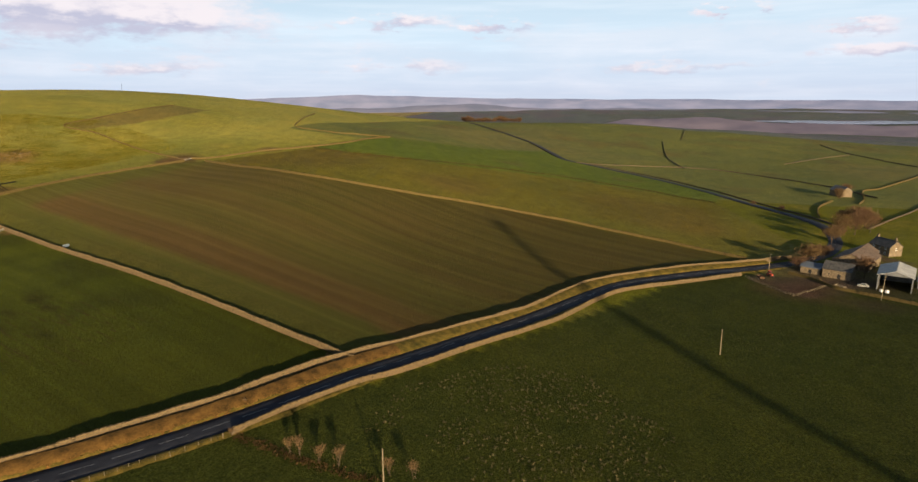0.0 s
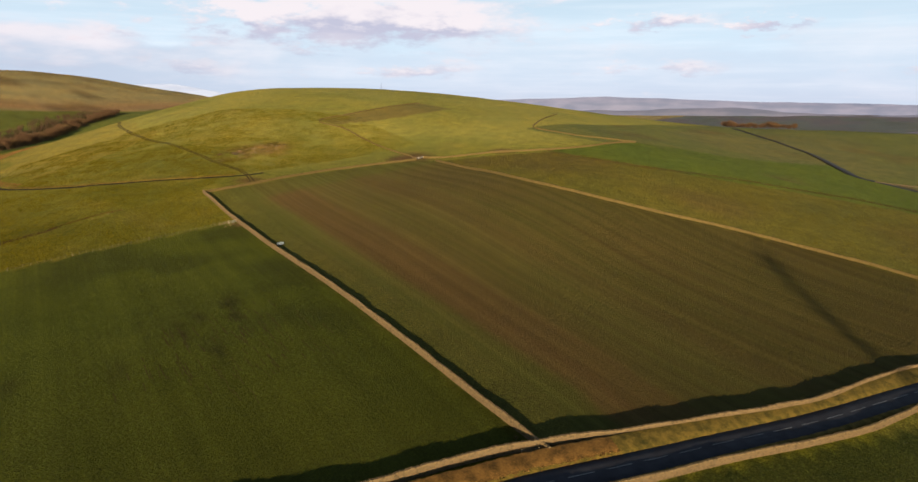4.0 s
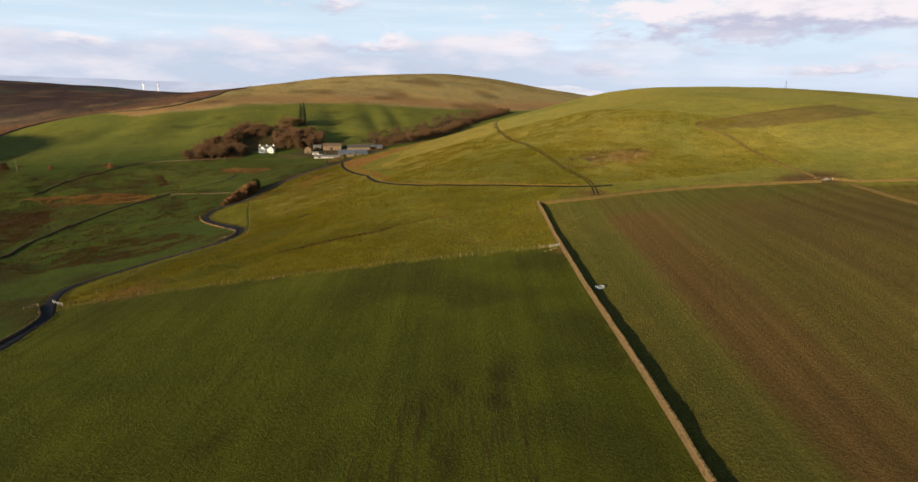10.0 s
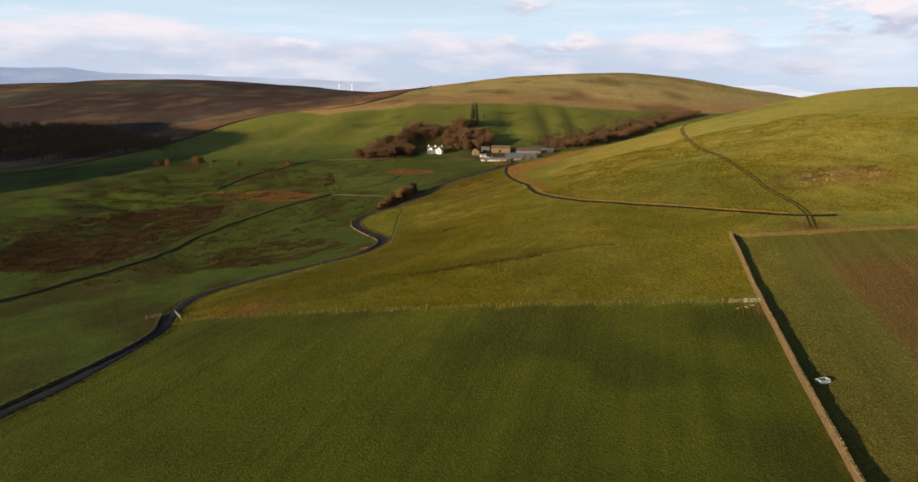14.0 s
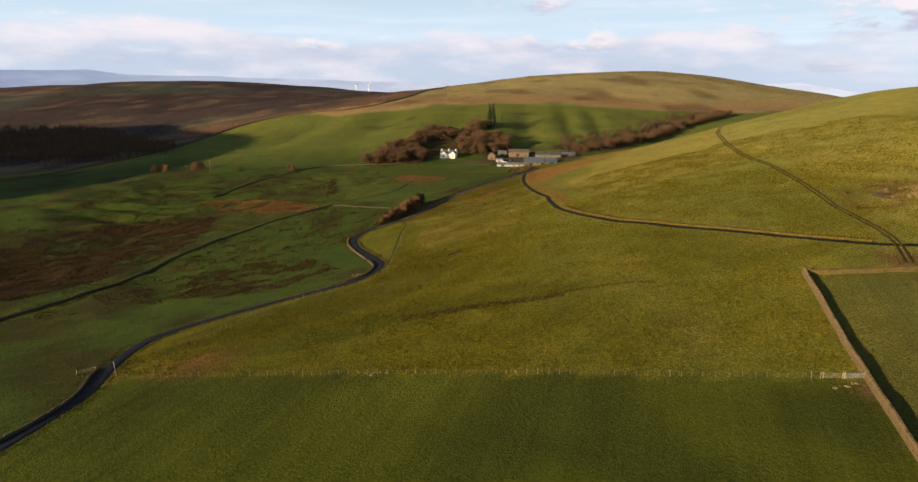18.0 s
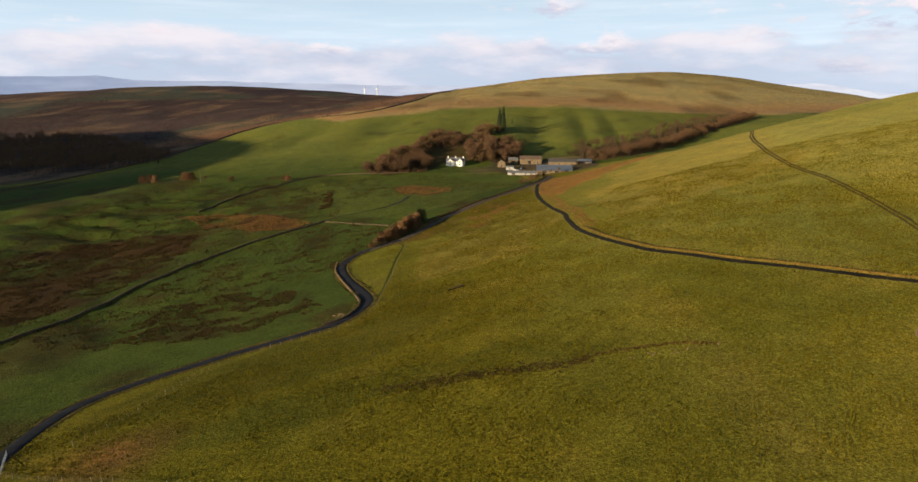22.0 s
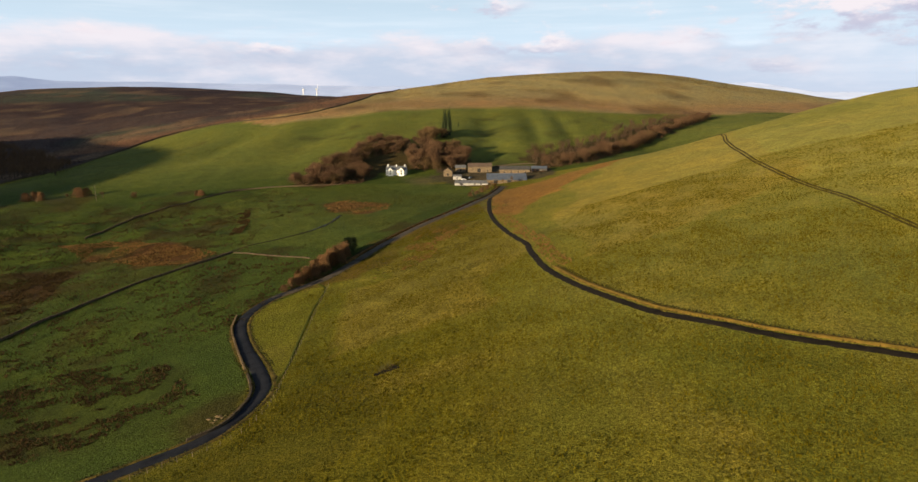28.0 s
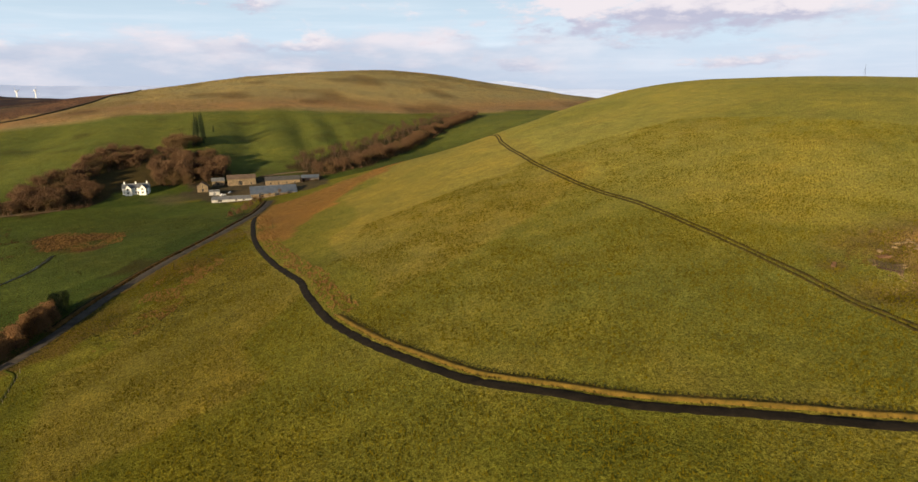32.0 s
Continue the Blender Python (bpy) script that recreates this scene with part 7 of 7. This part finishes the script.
def boulder_mesh(seed):
    rng = random.Random(seed)
    bm = bmesh.new()
    bmesh.ops.create_icosphere(bm, subdivisions=2, radius=1)
    for v in bm.verts:
        k = 1 + 0.28 * noise.noise(v.co * 1.3 + Vector((seed * 3.1, 0, 0))) + rng.uniform(-0.07, 0.07)
        v.co = Vector((v.co.x * k, v.co.y * k * 0.8, max(v.co.z * k * 0.42, -0.35)))
    me = bpy.data.meshes.new("boulder")
    bm.to_mesh(me)
    bm.free()
    me.materials.append(M["rock"])
    return me


BOULDERS = [boulder_mesh(k) for k in range(5)]


def rocks(cx, cy, rx, ry, turn, count, size, label, group, seed):
    rng = random.Random(seed)
    for k in range(count):
        a, r = rng.uniform(0, 6.28), rng.random() ** 0.6
        u, w = rx * r * math.cos(a), ry * r * math.sin(a)
        x, y = cx + u * math.cos(turn) - w * math.sin(turn), cy + u * math.sin(turn) + w * math.cos(turn)
        s = size * rng.uniform(0.45, 1.3)
        ob = piece("boulder", rng.choice(BOULDERS), None, "", pose(x, y, at(x, y) + 0.05 * s, rng.uniform(-15, 15), rng.uniform(-15, 15), rng.uniform(0, 360)) @ Matrix.Diagonal((s, s, s, 1)))
        tagged(ob, label, "rock", group)


rocks(321, 389, 24, 7, 0.05, 60, 0.8, "weathered limestone rock of the hillside outcrop", "rocks of the hillside outcrop", 51)
rocks(300, 383, 8, 4, 0.3, 8, 0.35, "grey rock on worn ground near the rack", "rocks by the hay rack", 52)
rocks(439, 266, 6, 2.5, -0.6, 16, 0.6, "loose brown stone heaped against the wall", "stones by the field wall", 53)
rocks(386, 303, 5, 2.5, -0.4, 12, 0.5, "loose stone in the muddy gateway", "stones by the gateway", 54)
rocks(190, 326, 16, 1.2, 0.0, 22, 0.35, "small pale stone in a turf bank", "stones of the turf bank", 55)
rocks(215, 262, 3.5, 1.2, 0.2, 9, 0.5, "stone on bare soil by the wall", "stones by the wire fence", 56)
rocks(118, 289, 3.5, 1.0, -0.2, 10, 0.45, "loose stone lying under the wire fence", "stones under the wire fence", 57)
rocks(97, 402, 4, 2, 1.2, 9, 0.5, "loose stone fallen beside the lane", "stones by the lane", 58)


def scatter(name, count, where, size, mat, label, category, seed):
    """Tufts strewn over a patch of ground, one object."""
    rng = random.Random(seed)
    hp = Heap()
    for _ in range(count):
        spot = where(rng)
        if spot is None:
            continue
        x, y = spot
        z = at(x, y)
        s = size * rng.uniform(0.5, 1.35)
        for k in range(7):
            a = rng.uniform(0, 6.28)
            d = Vector((math.cos(a), math.sin(a), 0))
            q = Vector((-d.y, d.x, 0)) * s * rng.uniform(0.22, 0.4)
            b = Vector((x, y, z - 0.05)) + d * s * rng.uniform(0.0, 0.3)
            hp.add([tuple(b - q), tuple(b + q), tuple(b + d * s * rng.uniform(0.4, 1.0) + Vector((0, 0, s * rng.uniform(0.55, 1.1))))], [(0, 1, 2)])
    tagged(piece(name, hp.mesh(name, M[mat])), label, category, kind="stuff")


def in_poly(poly, seed, thick=0.0, size=14):
    xs, ys = [p[0] for p in poly], [p[1] for p in poly]

    def pick(rng):
        for _ in range(30):
            x, y = rng.uniform(min(xs), max(xs)), rng.uniform(min(ys), max(ys))
            if inside(poly, np.array(x), np.array(y)) and float(ripple(np.array(x), np.array(y), size, seed)) > thick:
                return x, y
        return None
    return pick


def along(pts, width):
    line = smooth_line(pts, 1.0)

    def pick(rng):
        x, y = line[rng.randrange(len(line))]
        return x + rng.gauss(0, width), y + rng.gauss(0, width)
    return pick


def beside(pts, lo, hi):
    line = smooth_line(pts, 1.0)
    nn = normals(line)

    def pick(rng):
        i = rng.randrange(len(line))
        x, y = line[i] + nn[i] * rng.uniform(lo, hi)
        return x, y
    return pick


scatter("rushes", 3600, in_poly(RUSHES["valley_patch"], 61, -0.5), 0.55, "fern", "russet dead rushes in the wet valley", "rushes", 61)
scatter("rushes", 1300, in_poly(RUSHES["house_patch"], 62, -0.7), 0.5, "fern", "russet dead rushes in the house meadow", "rushes", 62)
scatter("rushes", 9500, in_poly(RUSHES["bog"], 63, -0.1, 6), 0.65, "rush", "dark brown rushes over the boggy valley", "rushes", 63)
scatter("rushes", 3200, in_poly(RUSHES["lane_bog"], 64, -0.05, 5), 0.5, "rush", "dark rush clumps below the lane", "rushes", 64)
scatter("rushes", 4200, in_poly([(-60, 380), (20, 400), (84, 480), (100, 548), (50, 575), (0, 515), (-20, 440)], 65, 0.35, 5), 0.45, "rush", "scattered dark rush clumps in the wet pasture", "rushes", 65)
scatter("rushes", 5200, in_poly([(-160, 600), (-70, 600), (50, 600), (90, 660), (60, 775), (-20, 760), (-150, 720)], 66, 0.3, 6), 0.5, "rush", "scattered rush clumps in the upper valley", "rushes", 66)
scatter("rushes", 5200, in_poly([(-170, 430), (-60, 400), (10, 420), (80, 480), (98, 545), (60, 600), (40, 700), (-60, 760), (-170, 740)], 96, 0.1, 7), 0.62, "rush", "dark rush clumps in drifts over the valley floor", "rushes", 96)
scatter("rushes", 3600, in_poly([(-170, 430), (-60, 400), (10, 420), (80, 480), (98, 545), (60, 600), (20, 690), (-60, 740), (-170, 720)], 97, 0.22, 9), 0.5, "tussock_brown", "pale dead rush clumps over the valley floor", "rushes", 97)
scatter("bracken", 6500, in_poly(FERN, 67, -0.6), 0.36, "fern", "orange dead bracken on the bank above the farm", "bracken", 67)
scatter("bracken", 900, beside(TRACK[2:9], 1.8, 9), 0.6, "fern", "dead bracken tufts beside the track", "bracken", 68)
scatter("tussocks", 1500, in_poly([(128, 505), (136, 503), (152, 520), (160, 545), (174, 572), (168, 578), (148, 566), (140, 540)], 98, -0.15, 7), 0.42, "fern", "russet dead grass on the slope above the lane", "grass", 98)
scatter("tussocks", 900, beside(TRACK[8:18], 3.7, 4.7), 0.32, "tussock", "dark tufts along the top of the track bank", "grass", 99)
scatter("scrub", 700, in_poly([(30, 706), (34, 702), (43, 660), (47, 624), (41, 623), (36, 660), (27, 690)], 100, -0.1, 5), 0.8, "rush", "dark scrub in a gully of the meadow", "shrubs", 100)
scatter("bracken", 900, beside(LANE[24:29], 2.3, 4.2), 0.5, "fern", "dead bracken on the bank beside the lane", "bracken", 69)
scatter("tussocks", 1100, in_poly([(124, 46), (150, 46), (176, 24), (176, 0), (150, -22), (112, -20), (108, 20)], 70, -0.25, 12), 0.42, "tussock_brown", "lumpy brown grass tussocks in the shaded south field", "grass", 70)
scatter("tussocks", 1400, in_poly([(111.8, 69.1), (208.4, 18), (272, -34), (251.8, -94.7), (161.6, -87.4), (98.9, 0.7), (102.3, 50.8)], 70, 0.2, 17), 0.3, "tussock", "rough grass tussocks in the shaded south field", "grass", 70)
scatter("tussocks", 900, along([(122, 327.5), (137, 328.2), (150, 327.4), (163, 327.3), (168, 328.5)], 1.6), 0.34, "rush", "dark rush tussocks along a turf bank", "grass", 71)
scatter("tussocks", 420, along([(166, 328), (172, 330.2), (183, 330.1), (190, 329.5), (197, 326.5)], 0.45), 0.3, "russet", "russet dead grass on a turf bank", "grass", 72)
scatter("verge_grass", 3200, beside(ROAD[2:17], 3.8, 6.8), 0.5, "verge", "long dry grass on the north verge", "grass", 72)
scatter("verge_bracken", 2600, beside(ROAD[2:8], 4.0, 6.4), 0.75, "fern", "russet dead bracken along the road wall", "bracken", 73)
scatter("verge_grass", 1600, beside(ROAD[5:17], -4.9, -3.7), 0.4, "verge", "long dry grass under the south wall", "grass", 74)
scatter("tussocks", 2200, beside(LANE[:26], 2.0, 4.5), 0.35, "tussock", "rough grass beside the lane", "grass", 75)
scatter("tussocks", 2200, beside(LANE[:26], -4.5, -2.0), 0.35, "tussock", "rough grass beside the lane", "grass", 76)
scatter("tussocks", 420, along([(115.3, 70.2), (114, 63.2), (112.7, 57.1), (111.8, 51.1), (111.1, 43.1), (110.8, 35.1)], 0.8), 0.4, "rush", "dead weeds along an old field boundary", "weeds", 77)
scatter("bank_grass", 1200, beside(TRACK[8:18], 1.7, 3.8), 0.4, "verge", "dry grass on the bank along the track", "grass", 78)
scatter("moor_tussocks", 3500, in_poly([(120, 560), (185, 640), (188, 560), (186, 500), (160, 470), (135, 470), (118, 505)], 79, 0.2, 16), 0.3, "tussock", "rough grass tussocks on the brow", "grass", 79)


def grass_cover(poly, count, size, mat, label, seed, category="grass"):
    """Short tufts over a field, one object: each a few blades leaning outwards."""
    rng = np.random.default_rng(seed)
    xs, ys = [p[0] for p in poly], [p[1] for p in poly]
    x, y = rng.uniform(min(xs), max(xs), count * 2), rng.uniform(min(ys), max(ys), count * 2)
    keep = inside(poly, x, y) & (ripple(x, y, 9, seed) + 0.6 * ripple(x, y, 33, seed + 1) > rng.uniform(-1.1, 0.9, count * 2))
    cell = lambda u, v: np.floor(u / 2.0).astype(int) * 100003 + np.floor(v / 2.0).astype(int)
    paths = np.concatenate([smooth_line(p, 0.7) + o for p in (TRACK, LANE) for o in ((0, 0), (1.1, 0.8), (-1.1, -0.8), (0.8, -1.1), (-0.8, 1.1))])
    keep &= ~np.isin(cell(x, y), cell(paths[:, 0], paths[:, 1]))
    x, y = x[keep], y[keep]
    i = np.clip(np.searchsorted(GX, x) - 1, 0, len(GX) - 2)
    j = np.clip(np.searchsorted(GY, y) - 1, 0, len(GY) - 2)
    u, v = (x - GX[i]) / (GX[i + 1] - GX[i]), (y - GY[j]) / (GY[j + 1] - GY[j])
    z = (GZ[j, i] * (1 - u) + GZ[j, i + 1] * u) * (1 - v) + (GZ[j + 1, i] * (1 - u) + GZ[j + 1, i + 1] * u) * v
    co = []
    s = size * rng.uniform(0.5, 1.4, len(x))
    for k in range(3):
        a = rng.uniform(0, 6.283, len(x))
        ca, sa = np.cos(a), np.sin(a)
        w, l, h = s * rng.uniform(0.25, 0.5, len(x)), s * rng.uniform(0.1, 0.7, len(x)), s * rng.uniform(0.45, 1.0, len(x))
        p0 = np.stack([x - sa * w, y + ca * w, z - 0.03], -1)
        p1 = np.stack([x + sa * w, y - ca * w, z - 0.03], -1)
        p2 = np.stack([x + ca * l, y + sa * l, z + h], -1)
        co.append(np.stack([p0, p1, p2], 1))
    co = np.concatenate(co).reshape(-1, 3)
    n = len(co)
    me = bpy.data.meshes.new("grass_tufts")
    me.vertices.add(n)
    me.vertices.foreach_set("co", co.astype(np.float32).ravel())
    me.loops.add(n)
    me.loops.foreach_set("vertex_index", np.arange(n, dtype=np.int32))
    me.polygons.add(n // 3)
    me.polygons.foreach_set("loop_start", np.arange(0, n, 3, dtype=np.int32))
    me.update(calc_edges=True)
    me.materials.append(M[mat])
    tagged(piece("grass_tufts", me), label, category, kind="stuff")


grass_cover([(30, 312), (60, 345), (104, 386), (112, 450), (100, 490), (150, 585), (186, 640), (188, 520), (192, 440), (212, 388), (262, 340), (236, 321), (222, 268), (110, 292)], 155000, 0.35, "sward", "short tufted grass of the hill pasture", 81)
grass_cover([(195, 440), (214, 388), (262, 342), (330, 334), (420, 330), (440, 420), (400, 560), (320, 575), (230, 560), (194, 500)], 115000, 0.37, "sward", "short tufted grass above the track", 82)
grass_cover([(158, 68), (183.5, 148), (202, 208), (219.5, 266), (164, 278), (68, 302), (45, 296), (28, 233), (14, 192), (88.9, 107.8), (126.4, 83.6)], 60000, 0.16, "sward_green", "short green grass of the lower field", 83)
grass_cover([(162, 64.7), (186, 148), (204.5, 208), (223, 268), (238, 316), (379, 298), (348, 198), (347, 140), (366, 39), (335.6, -52.1), (289.1, -3.5), (246.3, 23.2)], 50000, 0.15, "stubble", "sparse brown stubble in the tilled field", 84, "stubble")
grass_cover([(102, 60.8), (208.6, 12), (272, -34), (285.9, -63.6), (252.8, -124.7), (161.9, -97.4), (89.2, -9.6)], 15000, 0.24, "tussock", "coarse tufts in the shaded south field", 85)
grass_cover([(-160, 440), (-40, 420), (20, 400), (84, 480), (100, 548), (150, 600), (190, 690), (120, 780), (-160, 770)], 42000, 0.40, "sward_dark", "rough wet grass on the valley floor", 86)
scatter("bracken", 700, in_poly([(296, 390), (300, 402), (322, 404), (346, 400), (344, 390), (320, 388)], 87, -0.2, 6), 0.4, "verge", "golden dead grass over the rocky knoll", "grass", 87)
grass_cover([(-700, 1010), (-330, 960), (-250, 1010), (-232, 1090), (-205, 1200), (-134, 1238), (-32, 1246), (30, 1310), (90, 1470), (0, 1750), (-300, 2000), (-900, 1950)], 50000, 1.1, "heather", "dark heather and dead grass over the moor", 88, "heather")
grass_cover([(-180, 850), (40, 880), (90, 930), (150, 955), (200, 900), (250, 870), (330, 940), (520, 1125), (520, 1165), (-30, 1165), (-200, 1180), (-235, 1080), (-240, 980)], 34000, 0.45, "sward", "grazed grass on the northern slope", 89)
grass_cover([(-20, 1185), (540, 1185), (860, 1330), (760, 1700), (400, 1900), (140, 1560), (40, 1300)], 40000, 0.85, "bents", "pale dead moor grass on the far hill", 90)
grass_cover([(387, 284), (352, 198), (350, 140), (371, 55), (346, -40), (356.5, -81.5), (494.8, -57.3), (527.8, 43.8), (474.3, 142), (452, 240)], 24000, 0.36, "sward", "grazed grass in the field beside the tillage", 92)


def field_ruts(count, seed):
    """Short dark ruts pressed into the lower field along its wall, one object."""
    rng = random.Random(seed)
    hp = Heap()
    along_x, along_y = 0.292, 0.956
    for k in range(count):
        cx, cy = rng.choice(((140, 163), (157, 166), (149, 150), (133, 131), (147, 134), (160, 146), (126, 150)))
        x, y, w = cx + rng.gauss(0, 5), cy + rng.gauss(0, 5), rng.uniform(0.05, 0.11)
        for u in range(rng.randint(2, 6)):
            q = []
            for v in (0, 1.5):
                for o in (-w, w):
                    px, py = x + along_x * v + along_y * o, y + along_y * v - along_x * o
                    q.append((px, py, at(px, py) + 0.06))
            hp.add(q, [(0, 1, 3, 2)])
            x, y = x + along_x * 1.5 + rng.uniform(-0.15, 0.15), y + along_y * 1.5
    tagged(piece("field_ruts", hp.mesh("field_ruts", M["rut"])), "short dark muddy ruts in the grass of the lower field", "ruts", kind="stuff")


field_ruts(110, 95)
